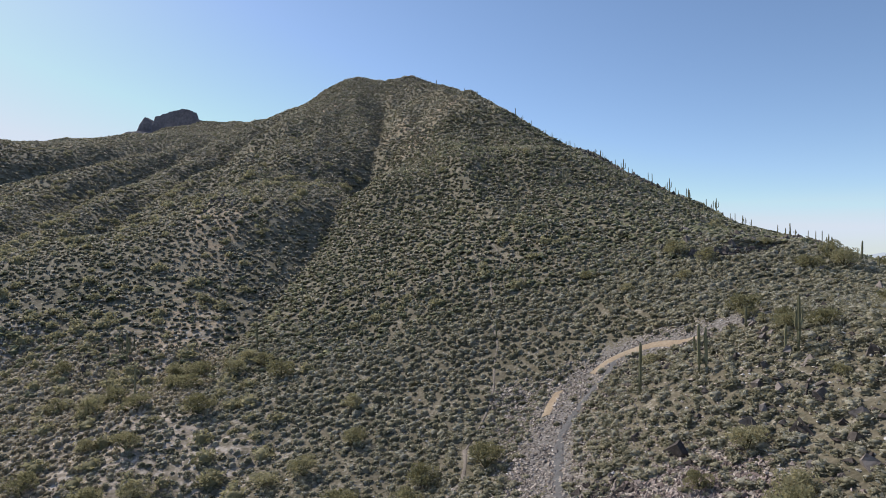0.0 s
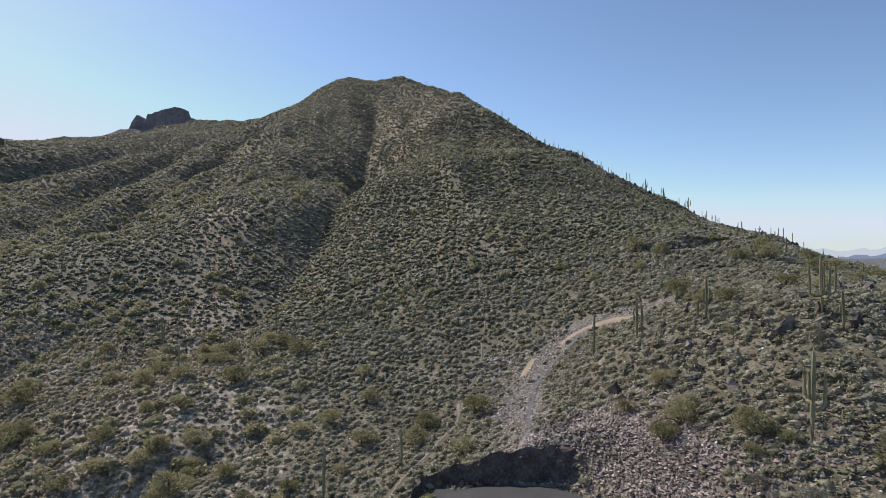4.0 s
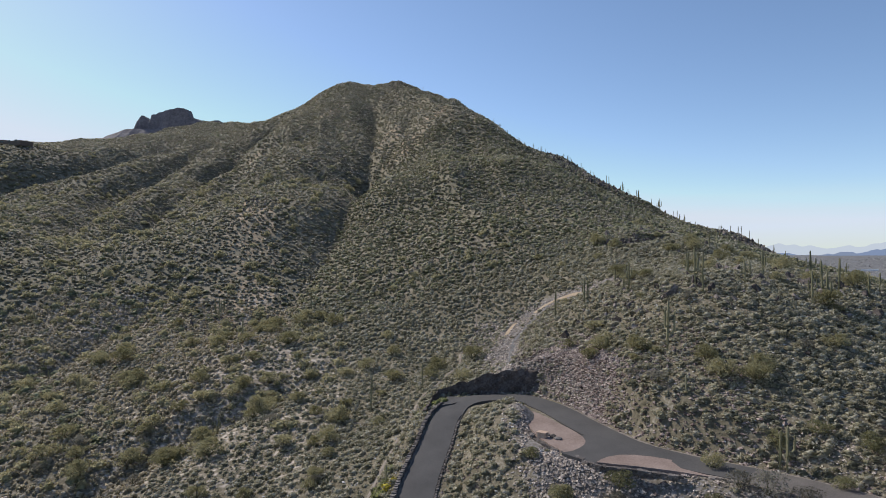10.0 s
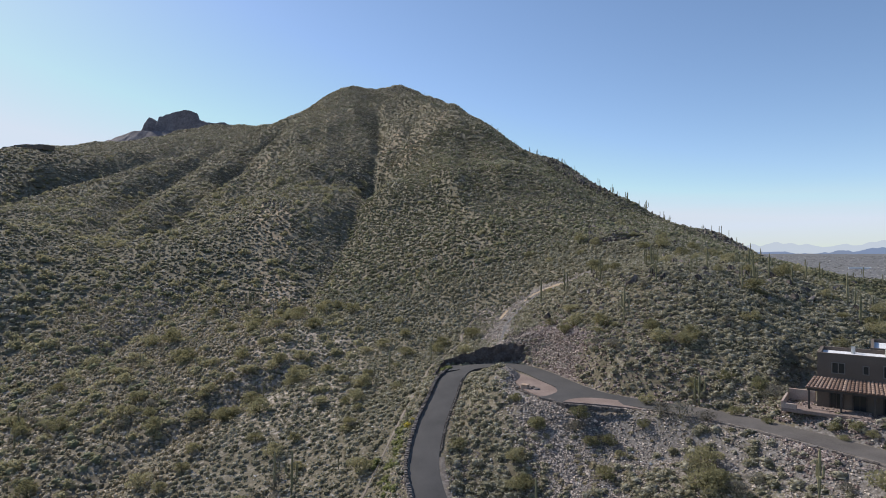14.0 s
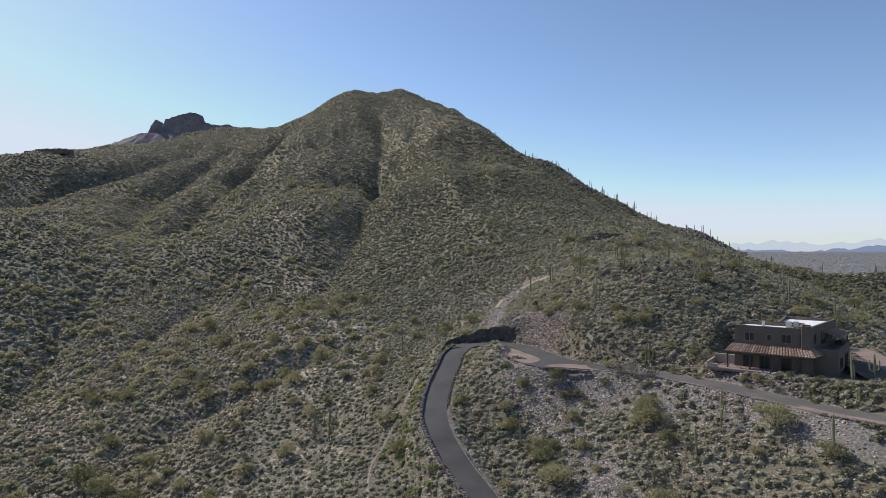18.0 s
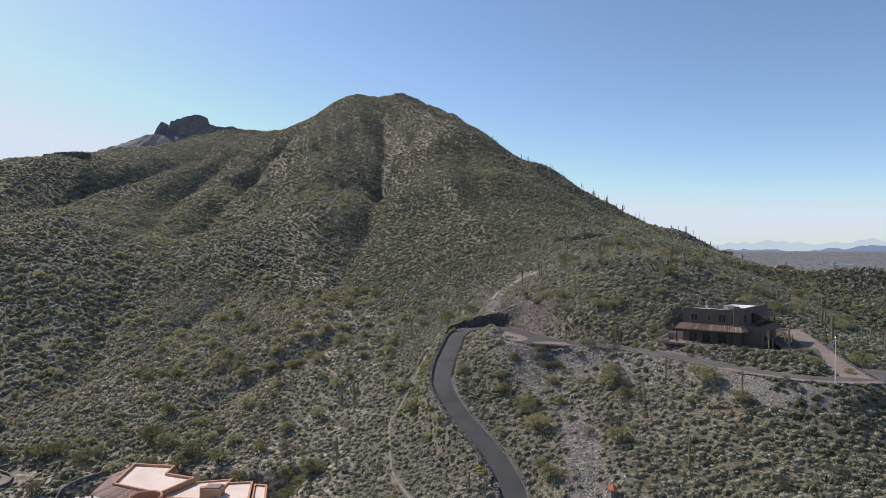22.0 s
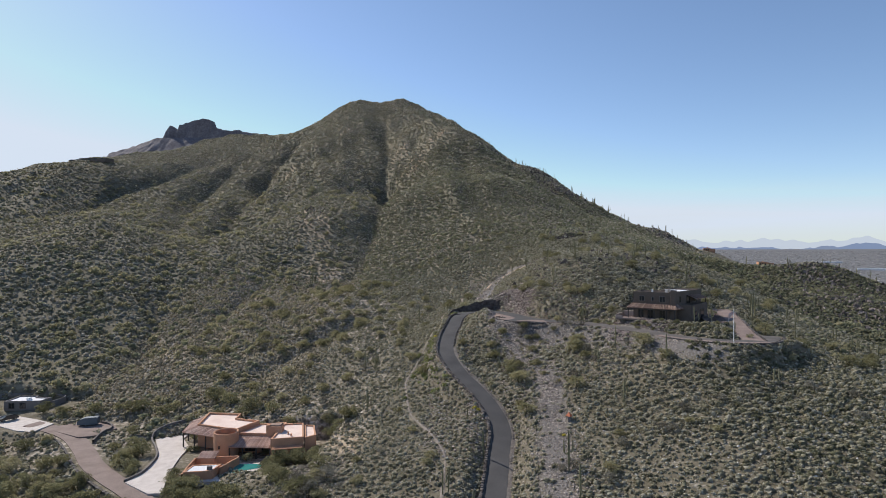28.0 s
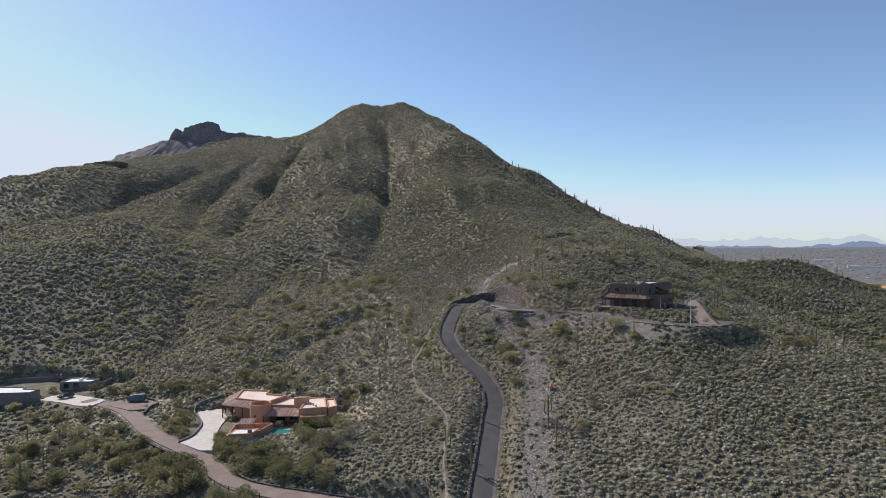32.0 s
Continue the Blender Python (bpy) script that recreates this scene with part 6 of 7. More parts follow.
crags("crags", "grey-brown angular crags breaking through the brush of the eastern hill", [([(157, 111), (162, 100), (150, 76), (136, 56), (119, 38)], 8, 620), ([(156, 122), (160, 113), (160, 104), (158, 96)], 4, 200), ([(152, 70), (134, 44), (137, 33)], 6, 200), ([(160, 68), (148, 50), (135, 32), (112, 10)], 7, 380), ([(150, 118), (168, 126), (180, 132)], 5, 240), ([(185, 112), (186, 95), (180, 84)], 6, 240)], 0.5, 1.6, 143)
# crest crags, with more added to darken the ridge's shaded band
crags("crags", "dark jagged rocks along the ridge crest, thickened for its shaded band", [([(128, 296), (144, 280), (150, 250), (156, 232)], 5, 240), ([(62, 394), (84, 382), (90, 345)], 6, 260), ([(75, 348), (82, 329), (90, 316), (100, 304)], 5, 300), ([(30, 352), (44, 372), (56, 384)], 5, 160), ([(-60, 622), (-40, 570), (-30, 510)], 7, 160)], 0.8, 2.4, 144)
crags("crags", "dark rocks scattered over the stony hill", [([(30, 42), (42, 44), (56, 50), (70, 62)], 9, 260), ([(46, 104), (60, 110), (80, 130)], 8, 160), ([(-70, 116), (-64, 112)], 4, 40), ([(-92, 216), (-86, 212)], 5, 40)], 0.5, 1.5, 145)
_low = ROAD[(ROAD[:, 1] > -46) & (ROAD[:, 1] < 8)]
pebbles("embankment_rubble", "pale grey rubble tipped below the lane's outer wall", [(_low - [4.6, 0, 0], 1.3, 3200)], 0.34, RUBBLE, 50)
pebbles("trail_stones", "small pale stones along the footpath", [(np.array([(-8.1, -49.6), (-7.9, -41), (-11.3, -29.5), (-15.2, -19.5), (-16.8, -8.5), (-17.5, 1), (-14, 15), (-10.6, 29.6), (-7.3, 48)]), 0.7, 1500)], 0.22, PALE_STONE, 51)
pebbles("bank_stones", "grey rubble on the bare bank below the adobe house", [(np.array([(-38, -33), (-37, -40), (-33, -47), (-29, -52)]), 3.4, 2200)], 0.4, RUBBLE, 49)
pebbles("slope_stones", "pale stones lying between the shrubs", [(np.array([(-110, 100), (-60, 60), (-60, 140)]), 40, 3000), (np.array([(-60, 0), (-20, 20), (0, 80)]), 30, 3000), (np.array([(30, 20), (40, 60), (80, 0)]), 22, 2500), (np.array([(20, -60), (60, -60)]), 22, 1500)], 0.34, PALE_STONE, 45)


def saguaro_mesh(points, radii):
    return mesh_of(rod(bmesh.new(), points, radii, 14, 0.16), "saguaro_part", CACTUS)


def stem(h, r):
    return [(0, 0, -0.4), (0, 0, h * 0.3), (0.01 * h, 0, h * 0.7), (0.015 * h, 0, h * 0.93), (0.016 * h, 0, h * 0.98), (0.016 * h, 0, h)], [r * 0.85, r, r * 1.02, r * 0.8, r * 0.5, r * 0.12]


def arm(z, out, up, r):
    return [(0, 0, z), (out * 0.6, 0, z - 0.05), (out * 0.95, 0, z + 0.25), (out, 0, z + up * 0.6), (out, 0, z + up * 0.94), (out, 0, z + up)], [r * 0.8, r * 0.9, r, r, r * 0.7, r * 0.15]


ARMS = [[], [], [(0.45, 0.75, 0.3, 40)], [(0.42, 0.7, 0.32, 20), (0.5, 0.8, 0.25, 205)], [(0.38, 0.8, 0.4, 0), (0.45, 0.85, 0.35, 120), (0.5, 0.7, 0.3, 250)],
        [(0.3, 1.25, 0.55, 10), (0.35, 1.4, 0.5, 80), (0.33, 1.35, 0.55, 160), (0.38, 1.2, 0.48, 230), (0.42, 1.0, 0.42, 300)]]
SAGUAROS = []
for kind_no, arms in enumerate(ARMS):
    ob = thing("saguaro", "tall ribbed green saguaro cactus on the stony slope" if arms else "single-stemmed ribbed green saguaro on the stony slope", "cactus", "saguaros on the hills")
    part("stem", saguaro_mesh(*stem(6.0, 0.175)), None, ob)
    for f, out, up, turn in arms:
        a = part("arm", saguaro_mesh(*arm(6.0 * f, out, 6.0 * up, 0.13)), None, ob)
        a.rotation_euler = (0, 0, radians(turn))
    SAGUAROS.append(ob)
_used = set()


def plant_saguaro(kind_no, x, y, h, turn=0.0):
    ob, s = SAGUAROS[kind_no], h / 6.0
    m = Matrix.Translation((x, y, ground_at(x, y) - 0.05)) @ Matrix.Rotation(radians(turn), 4, "Z") @ Matrix.Rotation(radians((turn * 7) % 3 - 1.5), 4, "X") @ Matrix.Diagonal((0.55 + 0.45 * s, 0.55 + 0.45 * s, s, 1))
    if kind_no in _used:
        c = copy_thing(ob, m)
        c.matrix_basis = m
        return c
    _used.add(kind_no)
    ob.matrix_basis = m
    return ob


KNOWN = [(0, 18.2, 63.6, 5.7), (2, 23.0, 60.4, 4.9), (0, 23.6, 60.2, 4.4), (3, 29.6, 55, 5.3), (2, 29.0, 56, 2.6), (4, 27.0, 29.1, 7.3), (0, 25.6, 19.3, 2.2), (5, 36.9, 44.2, 6.2), (2, 36.4, 40, 4.1),
         (3, 5.3, 98.3, 3.2), (0, -52.3, 95.8, 5.6), (0, -15.5, 51, 6.3), (0, -6.8, 54, 4.6), (5, -66, 118, 6.5), (0, -20.1, 117, 2.5), (4, -78.2, 72.2, 4.0), (3, -26.9, 14.7, 6.9),
         (3, 33, -16, 5.3), (2, 28, -19.7, 4.5), (0, 40.5, -28.5, 5.4), (0, 6.6, -5.2, 5.4), (2, 28.5, -37.3, 5.6), (3, 57, -41, 3.4), (0, 58.5, -40, 2.6)]
SLOPE_SAGUAROS = [(-0.2, -41.2, 5.6), (-3.4, -62.7, 7.0), (-8.3, -55.1, 4.8), (-7.3, -55.1, 4.8), (13.6, -54.8, 7.2), (13.6, -63.3, 6.2), (-2.7, -29.1, 2.9), (-26.2, -12.9, 6.2), (-30.3, 17.7, 6.0), (-97.1, -56.7, 7.2), (-98.3, -47.2, 6.1), (-101.8, -35.6, 5.5), (-112.3, -31.5, 5.0), (80.7, 14.1, 6.2), (76.5, 5.1, 7.0), (53.1, -13.1, 4.0), (58.8, -9.7, 4.3), (79.4, 9.1, 6.0), (92.1, 15.5, 3.2), (90.8, 9.0, 5.6), (-58.4, 5.7, 4.8), (55.5, -10, 2.3), (50.6, -18.4, 2.8), (69.0, 30.6, 6.1), (72.6, 31.0, 3.0), (-68.5, 8.8, 3.2), (-67.6, 18.3, 2.2), (-20.4, 17.7, 2.2), (31.0, 7.6, 4.8), (30.6, 8.1, 4.2)]
HILL_SAGUAROS = [(73.7, 41.1, 6.3), (51.6, 37.6, 5.3), (44.3, 43.1, 3.9), (78.6, 41.1, 2.7), (54.6, 39.0, 5.1), (61.7, 47.1, 5.6), (47.1, 47.0, 2.8), (61.0, 53.6, 5.2), (65.6, 45.6, 3.9), (-91.7, 83.4, 2.5), (-42.7, 53.9, 3.0), (-12.9, 45.5, 1.6), (-9.9, 19.5, 2.4), (-18.6, 28.5, 1.1), (49.1, 46.9, 5.0), (93.2, -10.4, 3.9), (93.2, -12.4, 3.8), (80.6, -43.8, 5.0), (85.0, -39.8, 3.2), (91.0, -33.9, 5.4), (100.0, 13.0, 5.3), (82.2, -5.3, 5.6), (78.2, -58.3, 4.4), (-37.2, 140.0, 5.2), (-40.5, 119.0, 6.1), (-28.1, 140.3, 5.2), (-18.2, 140.1, 2.6), (30.6, 67.2, 2.2)]
RIDGE_SAGUAROS = [(39.5, 411.2, 4.1), (37.2, 335.2, 3.4), (44.5, 330.9, 3.3), (44.4, 307.4, 3.5), (50.3, 300.3, 2.7), (68.0, 373.9, 3.8), (81.4, 378.0, 3.8), (87.3, 384.5, 4.3), (95.2, 384.7, 4.4), (61.0, 234.6, 6.7), (90.3, 329.2, 3.8), (95.3, 310.6, 6.4), (99.0, 296.0, 8.5), (103.3, 296.2, 4.1), (107.2, 297.0, 5.5), (106.9, 292.0, 6.1), (63.9, 164.2, 3.9), (111.4, 283.2, 5.7), (115.3, 281.8, 7.7), (133.3, 303.8, 5.4), (83.2, 184.6, 3.4), (120.1, 265.9, 4.2), (118.1, 253.9, 3.7), (75.7, 145.9, 2.9), (139.9, 261.8, 3.2), (62.3, 97.5, 3.6), (62.5, 93.9, 2.2)]
EAST_SAGUAROS = [(14.9, 166.6, 5.2), (20.8, 179.2, 3.5), (31.3, 192.8, 4.9), (32.6, 192.6, 4.9), (36.1, 193.0, 3.8), (43.4, 194.5, 5.0), (33.6, 165.7, 2.9), (26.8, 132.0, 3.1), (56.7, 97.3, 2.2), (160.1, 131.8, 2.9), (170.5, 122.9, 3.4), (181.4, 133.5, 3.5), (179.8, 124.9, 2.9), (185.7, 121.7, 3.5), (187.5, 122.6, 2.9), (193.4, 123.6, 5.3), (193.7, 119.7, 2.9), (120.5, 67.3, 4.5), (92.4, 10.8, 4.2), (90.8, 2.4, 2.7), (81.5, 35.0, 2.3), (86.3, 20.3, 3.6), (89.4, 14.2, 2.8), (93.6, -2.8, 3.4), (94.4, -2.7, 3.4), (73.3, 38.4, 4.5), (79.1, 30.9, 3.9), (85.1, 22.0, 4.0), (85.8, 22.2, 4.6), (73.4, 54.2, 3.6), (78.5, 57.8, 4.4)]
COURT_SAGUAROS = [(68.9, 55.7, 2.4), (56.9, 43.8, 5.6), (114.6, 114.6, 3.4), (157.5, 128.7, 4.3)]
KNOWN += [((0, 3, 2, 0, 4, 1)[i % 6], *p) for i, p in enumerate(SLOPE_SAGUAROS + HILL_SAGUAROS + RIDGE_SAGUAROS + EAST_SAGUAROS + COURT_SAGUAROS)]
for k, (kind_no, x, y, h) in enumerate(KNOWN):
    plant_saguaro(kind_no, x, y, h, k * 67)
_r = random.Random(5)
_crest = smooth_line(RIDGES["main_ridge"], 6)
for k in range(46):
    p = _crest[_r.randrange(4, len(_crest))]
    plant_saguaro(_r.choice((0, 0, 1, 0, 2, 3)), p[0] + _r.uniform(-6, 8), p[1] + _r.uniform(-8, 8), _r.uniform(3.5, 6.5), _r.uniform(0, 360))
_zones = [(-120, -30, -85, 60, 10), (-130, 0, 110, 200, 14), (75, 175, 60, 150, 18), (-20, 110, 150, 280, 20), (90, 150, -40, 60, 10)]
for x0, x1, y0, y1, n in _zones:
    for k in range(n):
        x, y = _r.uniform(x0, x1), _r.uniform(y0, y1)
        if is_free(np.array([x]), np.array([y]), 2.0)[0]:
            plant_saguaro(_r.choice((0, 0, 1, 2, 3, 4)), x, y, _r.uniform(2.2, 4.6), _r.uniform(0, 360))


def palo_verde(seed, name="palo_verde", leaf=None, label="rounded yellow-green palo verde bush on the slope", group="palo verdes on the slopes", leaves=34):
    """A rounded, twiggy desert tree about 2.4 m high."""
    rng = np.random.default_rng(seed)
    ob = thing(name, label, "tree", group)
    part("trunk", rod(bmesh.new(), [(0, 0, -0.3), (0.03, 0, 0.3), (0.1, 0.05, 1.2)], [0.1, 0.08, 0.02], 6), BARK, ob)
    lumps = [(0, 0, 0.85, 0.75)]
    for j in range(8):
        a, r = j * 0.785 + rng.uniform(-0.35, 0.35), rng.uniform(0.55, 1.0)
        tip = (math.cos(a) * r, math.sin(a) * r, rng.uniform(0.45, 1.35))
        if j % 3 == 0:
            part("limb", rod(bmesh.new(), [(0, 0, 0.05), (tip[0] * 0.4, tip[1] * 0.4, 0.45), (tip[0], tip[1], tip[2] * 0.9)], [0.06, 0.045, 0.015], 5), BARK, ob)
        lumps.append((*tip, rng.uniform(0.38, 0.62)))
    lumps += [(rng.normal(0, 0.3), rng.normal(0, 0.3), rng.uniform(1.2, 1.6), rng.uniform(0.3, 0.5)) for _ in range(4)]
    v, f = [], []
    for *tip, wide in lumps:
        for _ in range(int(leaves * wide * 2.2)):
            out = rng.normal(0, 1, 3)
            out /= np.linalg.norm(out)
            c = np.array(tip) + out * wide * rng.uniform(0.35, 1.0) ** 0.5 * [1, 1, 0.85]
            c[2] = abs(c[2]) * 0.97 + 0.03
            way = out + rng.normal(0, 0.6, 3) + [0, 0, 0.35]
            way /= np.linalg.norm(way)
            side = np.cross(way, rng.normal(0, 1, 3))
            side /= np.linalg.norm(side)
            n = len(v)
            l = rng.uniform(0.075, 0.17)
            v += [c - side * l * 0.36, c + side * l * 0.36, c + way * l]
            f.append((n, n + 1, n + 2))
    part("crown", raw_mesh("crown", v, f, leaf or OLIVE), None, ob)
    return ob


def grove(kinds, spots):
    """Sets out trees of the kinds in turn at spots of x, y, size."""
    for k, (x, y, s) in enumerate(spots):
        m = Matrix.Translation((x, y, ground_at(x, y))) @ Matrix.Rotation(_r.uniform(0, 6.28), 4, "Z") @ Matrix.Diagonal((s, s, s * _r.uniform(0.72, 1.0), 1))
        ob = kinds[k % len(kinds)]
        if k >= len(kinds):
            ob = copy_thing(ob, m)
        ob.matrix_basis = m


def random_spots(zones, small, large):
    out = []
    for x0, x1, y0, y1, n in zones:
        for _ in range(n):
            x, y = _r.uniform(x0, x1), _r.uniform(y0, y1)
            if is_free(np.array([x]), np.array([y]), 1.2)[0]:
                out.append((x, y, _r.uniform(small, large)))
    return out


SEEN_BUSHES = [(10.1, -16.2, 1.9), (15.3, -9.7, 1.1), (25.0, -9.0, 2.0), (21.4, -26.2, 1.6), (9.1, -5.7, 1.3), (15.9, -15.7, 0.8), (9.9, -30.2, 1.7), (-21.3, 42, 1.5), (40.5, -28.3, 1.4), (70.2, -13.2, 1.9), (-16.1, 88.3, 1.4), (-13.9, 77.3, 1.3), (18.4, 37.3, 1.3), (20.3, 38.3, 1.5), (24, 32.3, 1.4), (0.4, 53.3, 1.3), (2.4, 66.3, 1.7), (-4.4, 66, 1.6), (-5.6, 60.3, 1.5), (21.6, 40.3, 1.2), (21.6, 47.3, 1.3), (-67.9, 75.7, 1.9), (-77.8, 64.2, 1.5), (-52.4, 60.7, 1.3)]
SEEN_BUSHES += [(-49.7, 63.7, 1.6), (-40.4, 43.7, 1.9), (-61.5, 43.7, 1.7), (-49.4, 49.2, 1.4), (-28.4, 43.3, 1.3), (-44.3, 65.7, 1.4), (-53.1, 71.7, 1.6), (-82.4, 87.6, 1.6), (-44.7, 79.7, 1.5), (-82.9, 78.6, 1.6), (8.9, 9.1, 1.0), (24.3, 9.1, 1.0), (26.6, -4.9, 1.7), (15.6, -1.4, 1.1), (-2.2, 9.6, 1.0), (6, -0.4, 1.2), (38, -20.5, 2.2), (-66.5, -58.5, 2.6), (-70.8, -53, 2.4), (-63.5, -62, 2.3), (-75, -50, 1.9), (-88, -39, 2.0), (-103, -26, 2.0), (-95.5, -26, 1.8)]
SEEN_BUSHES += [(-86.3, -37.5, 1.8), (-91, -33, 1.7), (-112.9, 8.6, 1.7), (-93.4, 8.1, 1.9), (-79.2, -21.5, 1.7), (-78.2, -27, 1.6), (-81.1, 7.8, 1.5), (-73.7, 25.2, 1.7), (-63.4, 19, 1.9), (-41.2, 9.1, 1.6), (-48.2, -20.8, 1.2), (-51.6, -24.6, 1.1), (-133, -6, 1.8), (-132, 10, 1.3)]
grove([palo_verde(s, leaves=135) for s in (1, 2, 3, 4)], random_spots([(-60, -12, 0, 75, 30)], 0.9, 1.8) + random_spots([(-95, -30, 40, 118, 46)], 1.1, 2.1) + random_spots([(8, 70, -60, 75, 36), (-26, -6, -60, 60, 10), (-2, 14, -14, 14, 6)], 0.6, 1.3) + SEEN_BUSHES + random_spots([(-118, -25, -88, -8, 66)], 0.9, 1.9) + random_spots([(22, 100, 62, 112, 32), (60, 100, -30, 55, 24), (30, 62, 18, 60, 8)], 0.9, 1.9))
grove([palo_verde(s, "desert_bush", GREY_TWIG, "leafless grey-brown desert bush on the slope", "grey bushes on the slopes", 75) for s in (11, 12, 13)], [(-32.5, -49.4, 2.4), (-35, -45.5, 2.0), (-30.5, -43, 1.8), (24.6, 4.2, 1.2), (26.4, 2.4, 1.4), (29.0, 0.6, 1.0), (21.6, 26.5, 0.9), (23.5, 22.8, 1.0)] + random_spots([(-110, -20, -85, 60, 90), (10, 70, -70, 40, 40)], 0.5, 1.2))
COURT_TREES = [(-61.2, -38.6, 1.9), (-59, -40.6, 1.7), (-48.6, -46.6, 2.1), (-52.2, -45.6, 1.8), (-45.4, -30.8, 1.4), (-43.5, -27.6, 2.4), (-39.6, -27.2, 2.4), (-36, -25.8, 2.0), (-34, -17, 1.8), (-33, -12, 1.6), (-36, -8.5, 1.5), (-63.4, -33, 1.2), (-67, -17.6, 0.9), (-65.2, -18.0, 0.8), (-45, -51.7, 2.0), (-72, 12.6, 2.6), (-66, 8, 2.2), (-58.8, 2.3, 2.4), (-52, -1.5, 2.0), (-75.2, -28, 1.6), (-76.6, -20.4, 1.8), (-79, -24.5, 1.7), (-74, -31.4, 1.2), (-81, -15, 1.5)]
COURT_TREES += [(-85, -8, 1.4), (-46, -7, 1.6), (-82, 4, 2.0), (-90, 8, 2.1), (-118, 9, 1.8), (-67, -49.8, 2.7), (-71.5, -48.8, 2.5), (-58, -41.2, 2.4), (-54.6, -46, 2.2), (-50.6, -48.3, 2.3), (-64.6, -55.4, 3.3), (-67.6, -53.4, 3.0), (-61.8, -57.6, 2.8), (-47.0, -67.0, 2.0), (-50.8, -67.4, 1.8), (-39.5, -59.6, 1.6)]
DRIVE_TREES = [(-43, -55, 2.0), (-48.5, -54, 1.9), (-33.8, -47.2, 2.0), (-107, -23, 1.8), (-94, -34.2, 2.0), (-85, -39.6, 2.1), (-100.7, -50.4, 2.3), (-64, -52.6, 2.4), (-78, -44, 2.3)]
GREEN_SPOTS = COURT_TREES + DRIVE_TREES + [(-66, -43, 2.6), (-61.5, -44, 2.6), (-58.5, -45.5, 2.4), (-47.2, -48.6, 2.6), (-42.5, -38, 2.0), (-63.6, -36, 1.1), (-64.4, -33, 1.0), (-44.4, -27.5, 1.3), (-43, -29, 1.5), (-39, -27, 1.4), (-35.5, -24, 1.2), (-69.2, -9.2, 1.2), (-66, -1.5, 1.5), (-60, -2, 1.7), (-53, -6.5, 1.5), (-72, -45, 1.5), (-77, -42, 1.6), (-82, -35, 1.6), (-86, -30, 1.3), (-108, -14, 1.7), (-116, -13, 1.6), (-122, -14, 1.6), (-112, 8, 1.5), (-104, 9, 1.6)]
GREEN_SPOTS += [(-98, 10, 1.4), (62, -22, 0.7), (78, -16, 1.5), (9, -9, 1.5), (14.5, 8, 1.2), (-63.5, -56.5, 2.3), (-67.5, -50.8, 1.6), (-51.2, -53, 3.0), (-50.5, -47, 2.6), (-43, -58, 2.4), (-47.8, -60, 2.6), (-36.2, -47.3, 2.4), (-36.5, -59.7, 2.2), (-40.5, -41, 2.0), (-33, -38, 1.8), (41.3, -5.6, 0.75), (42.7, -7.0, 0.65), (43.6, -8.6, 0.6), (46.6, -8.8, 0.6), (49, -12, 0.7), (41, -7.5, 0.55), (44, -10.5, 0.5), (47.5, -12.8, 0.6), (51, -15, 0.5)]
GREEN_SPOTS += [(55, -17.5, 0.6), (58, -14, 0.7), (46, -16, 0.45), (36, -1, 0.7), (38.5, 6, 1.0), (35.5, 9.5, 0.9), (57.5, -20.5, 0.9), (60, -17.5, 0.9), (31.5, 10.5, 0.8), (-60, -60, 2.4), (-53, -66.5, 2.2), (-46, -71, 2.0), (-38, -74, 1.8), (-43.5, -53.5, 1.9), (8.7, 8.9, 1.1), (6.6, 15, 0.9), (17.8, 4.1, 0.9), (22.3, 4.1, 0.8), (33.8, 3.2, 0.9), (26, -8.5, 1.3)]
grove([palo_verde(s, "mesquite", GREEN_LEAF, "dense dark green mesquite near the houses", "mesquites round the houses", 130) for s in (21, 22, 23)], [s for s in GREEN_SPOTS + random_spots([(-120, -68, -92, -22, 42)], 1.2, 2.1) if line_distance(np.array([s[0]]), np.array([s[1]]), PINK)[0][0] > 2.7 + 0.6 * s[2]])
# bushes too far off to pick apart
def clumps(n, x0, x1, y0, y1, seed, small, large, patch=34):
    """Spots for tall brush on the mountain, gathered in patches."""
    rng = np.random.default_rng(seed)
    x, y = rng.uniform(x0, x1, n), rng.uniform(y0, y1, n)
    keep = (rng.uniform(-1, 1, n) < rough(x, y, patch, seed) * 1.3 + 0.25) & is_free(x, y, 1.0)
    return x[keep], y[keep], (rng.uniform(0, 1, keep.sum()) ** 2) * (large - small) + small


_bushy = [tuft(_rng, 20, 4, 0.3, True) for _ in range(5)]
_plain = [tuft(_rng, 8, 3, 0.26, True) for _ in range(5)]
for _name, _mat, _seed, _part, _text in (("dark_brush", DARK_BRUSH, 91, 1.0, "tall dark green brush gathered in patches on the mountain"), ("pale_brush", PALE_BRUSH, 92, 0.62, "pale straw-coloured shrubs scattered over the mountain")):
    for _shapes, _sets in ((_plain, [clumps(4200, -430, 190, 280, 640, _seed, 1.5, 3.8), clumps(4400, -330, 170, 120, 290, _seed + 10, 1.3, 3.0, 24)]), (_bushy, [clumps(2600, -330, -60, -60, 130, _seed + 20, 1.5, 3.4, 20), clumps(2000, 85, 215, -60, 145, _seed + 30, 1.4, 2.8, 20)])):
        _cx, _cy, _cs = (np.concatenate([s[k] for s in (_sets[:1] if _shapes is _bushy and _mat is PALE_BRUSH else _sets)]) for k in range(3))
        scatter(_name, _shapes, _cx, _cy, _cs * _part, _rng.uniform(0.5, 0.85, len(_cx)), _mat, _text, "shrubs", seed=_seed)
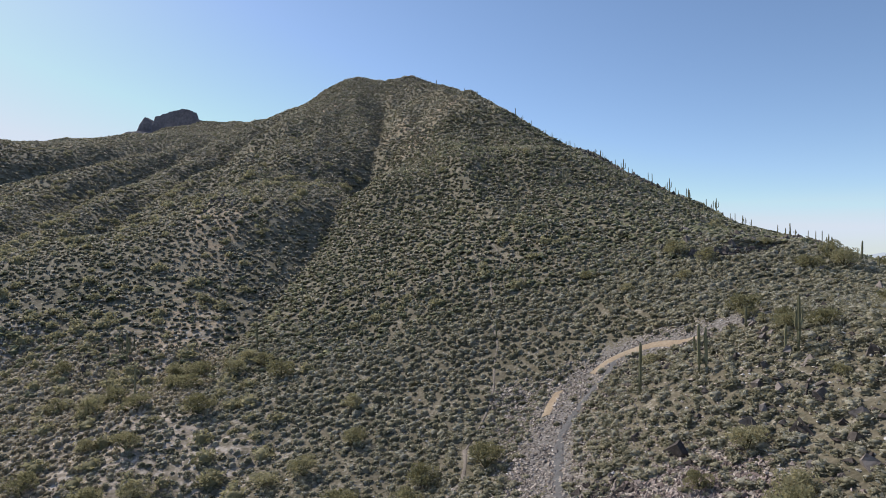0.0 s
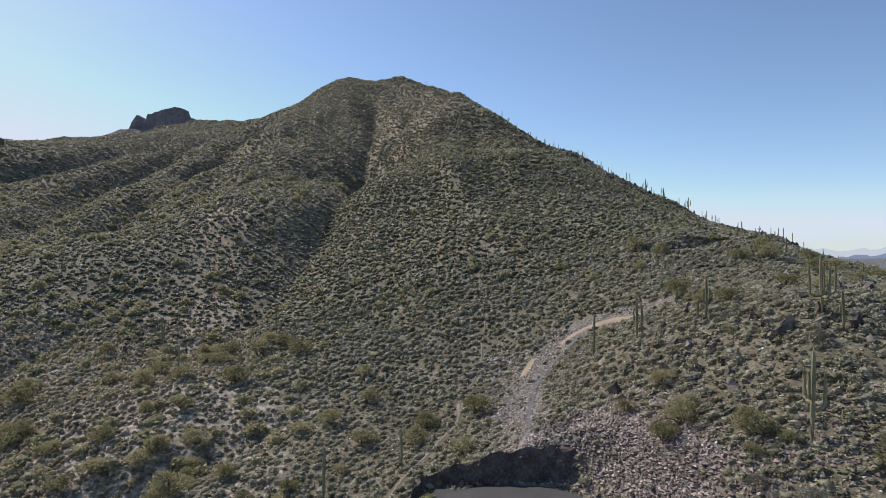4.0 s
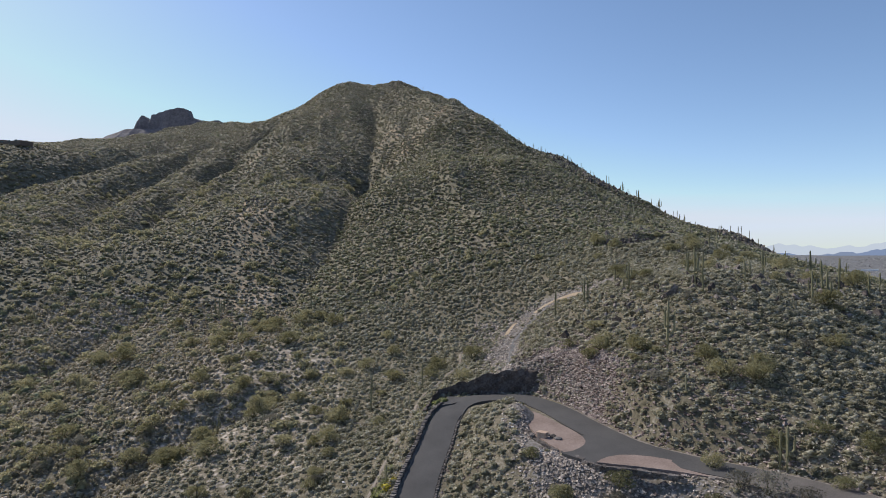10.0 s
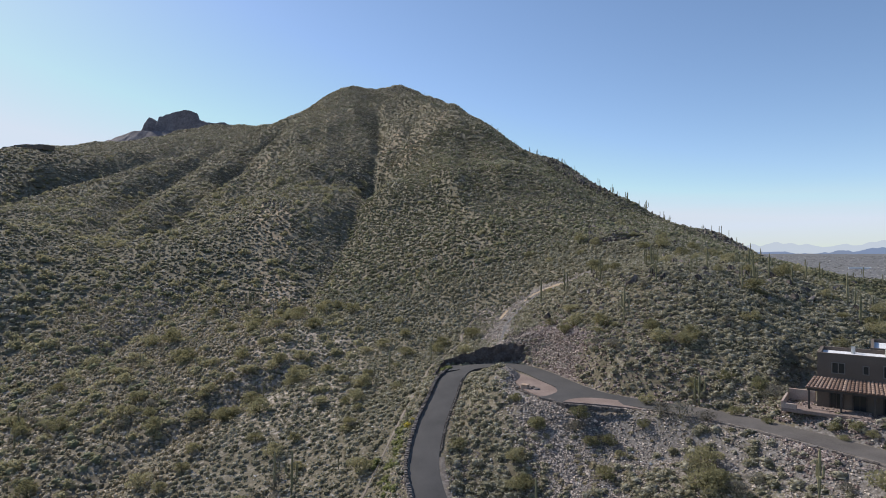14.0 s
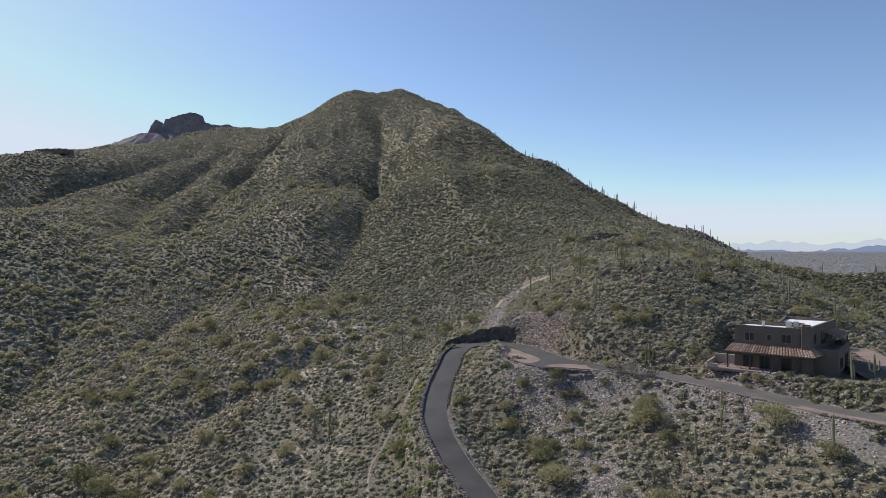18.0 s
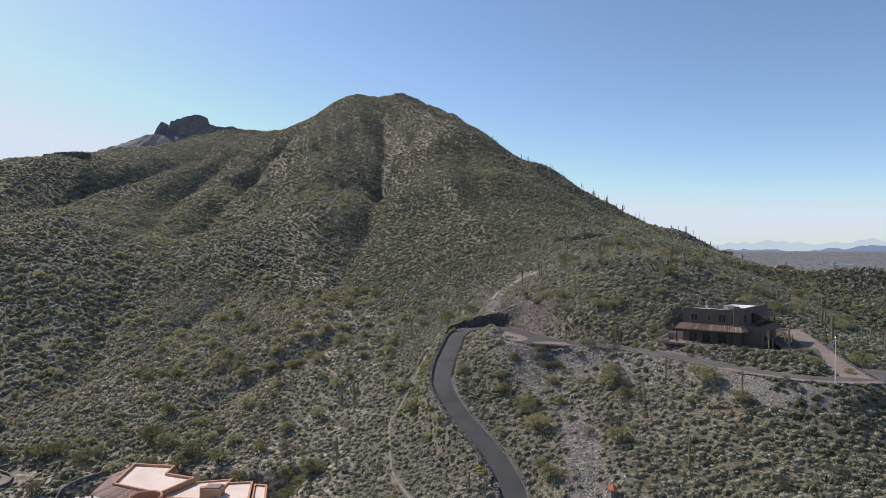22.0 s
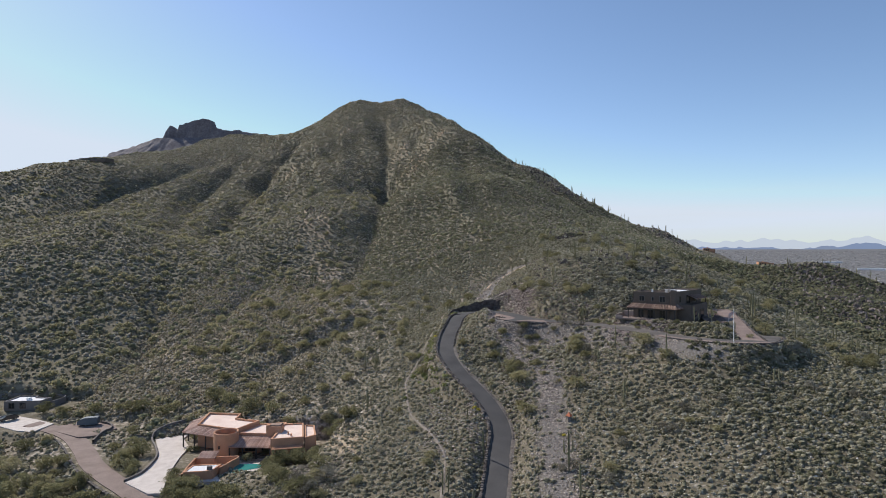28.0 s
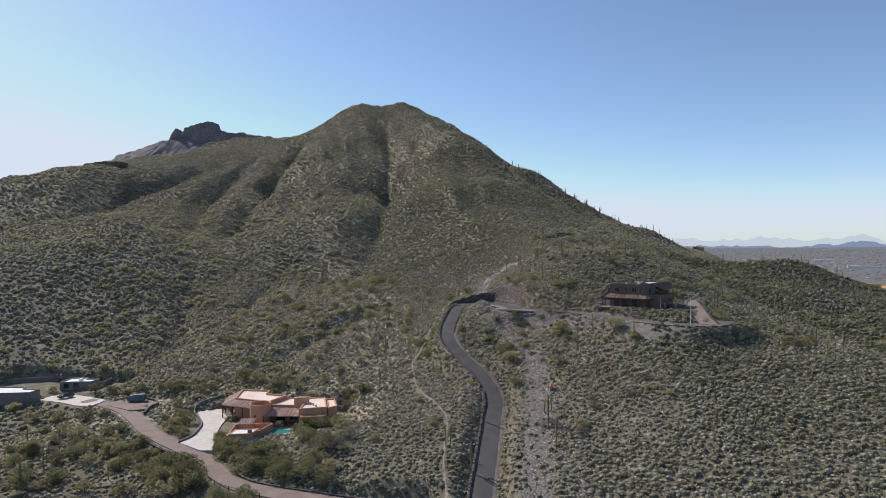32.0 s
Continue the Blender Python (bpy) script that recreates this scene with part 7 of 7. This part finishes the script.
_far = np.array(random_spots([(-118, -58, -5, 112, 170), (-58, -26, 60, 112, 36), (-150, -118, -20, 112, 160), (-130, 20, 112, 140, 90), (-260, -60, 120, 260, 330), (60, 150, -40, 140, 120), (-20, 100, 130, 260, 60), (-330, -110, -60, 120, 300), (-350, -100, 250, 400, 220), (-100, -25, 40, 80, 60)], 0.7, 1.7))
scatter("far_bushes", [tuft(_rng, 64, 5, 0.22, False, 0.9, 0.72) for _ in range(5)], _far[:, 0], _far[:, 1], _far[:, 2] * 2.0, np.full(len(_far), 0.9), FAR_OLIVE, "yellow-green bushes on the far slopes", "shrubs", 0.05, 9)
# tall rounded palo verdes too far off to count, thick along the gullies of the western slopes
_rt = np.random.default_rng(151)
_tx, _ty = _rt.uniform(-350, -55, 2600), _rt.uniform(-60, 330, 2600)
_wet = np.min([line_distance(_tx, _ty, g[0])[0] for g in GULLIES], 0)
_keep = (_rt.uniform(0, 1, 2600) < 0.12 + 0.55 * np.exp(-_wet / 14) + 0.3 * np.clip(rough(_tx, _ty, 38, 152), 0, 1) * (_tx < -110)) & is_free(_tx, _ty, 2.0) & ((_tx < -110) | (_ty > 105))
scatter("slope_trees", [tuft(_rt, 84, 5, 0.19, False, 1.0, 0.78) for _ in range(6)], _tx[_keep], _ty[_keep], _rt.uniform(2.0, 4.6, _keep.sum()), _rt.uniform(0.7, 1.0, _keep.sum()), FAR_OLIVE, "rounded yellow-green palo verdes crowding the far gullies", "shrubs", 0.03, 153)
# low growth on the bank between the terrace boulders and the upper lane
_bank = np.random.default_rng(77)
_bline = np.array([(35.4, 2.4), (37.6, -1.6), (42.0, -6.2), (47.0, -10.8), (52.5, -15.5)])
_k = _bank.uniform(0, 4, 150)
_bx = np.interp(_k, range(5), _bline[:, 0]) + _bank.normal(0, 1.3, 150)
_by = np.interp(_k, range(5), _bline[:, 1]) + _bank.normal(0, 1.3, 150)
_ok = line_distance(_bx, _by, UPPER)[0] > 3.3
_bx, _by = _bx[_ok], _by[_ok]
scatter("bank_brush", near_tufts, _bx, _by, _bank.uniform(0.5, 1.2, len(_bx)), _bank.uniform(0.55, 0.9, len(_bx)), BRUSH, "grey-green low shrubs on the bank below the terrace", "shrubs", seed=78)
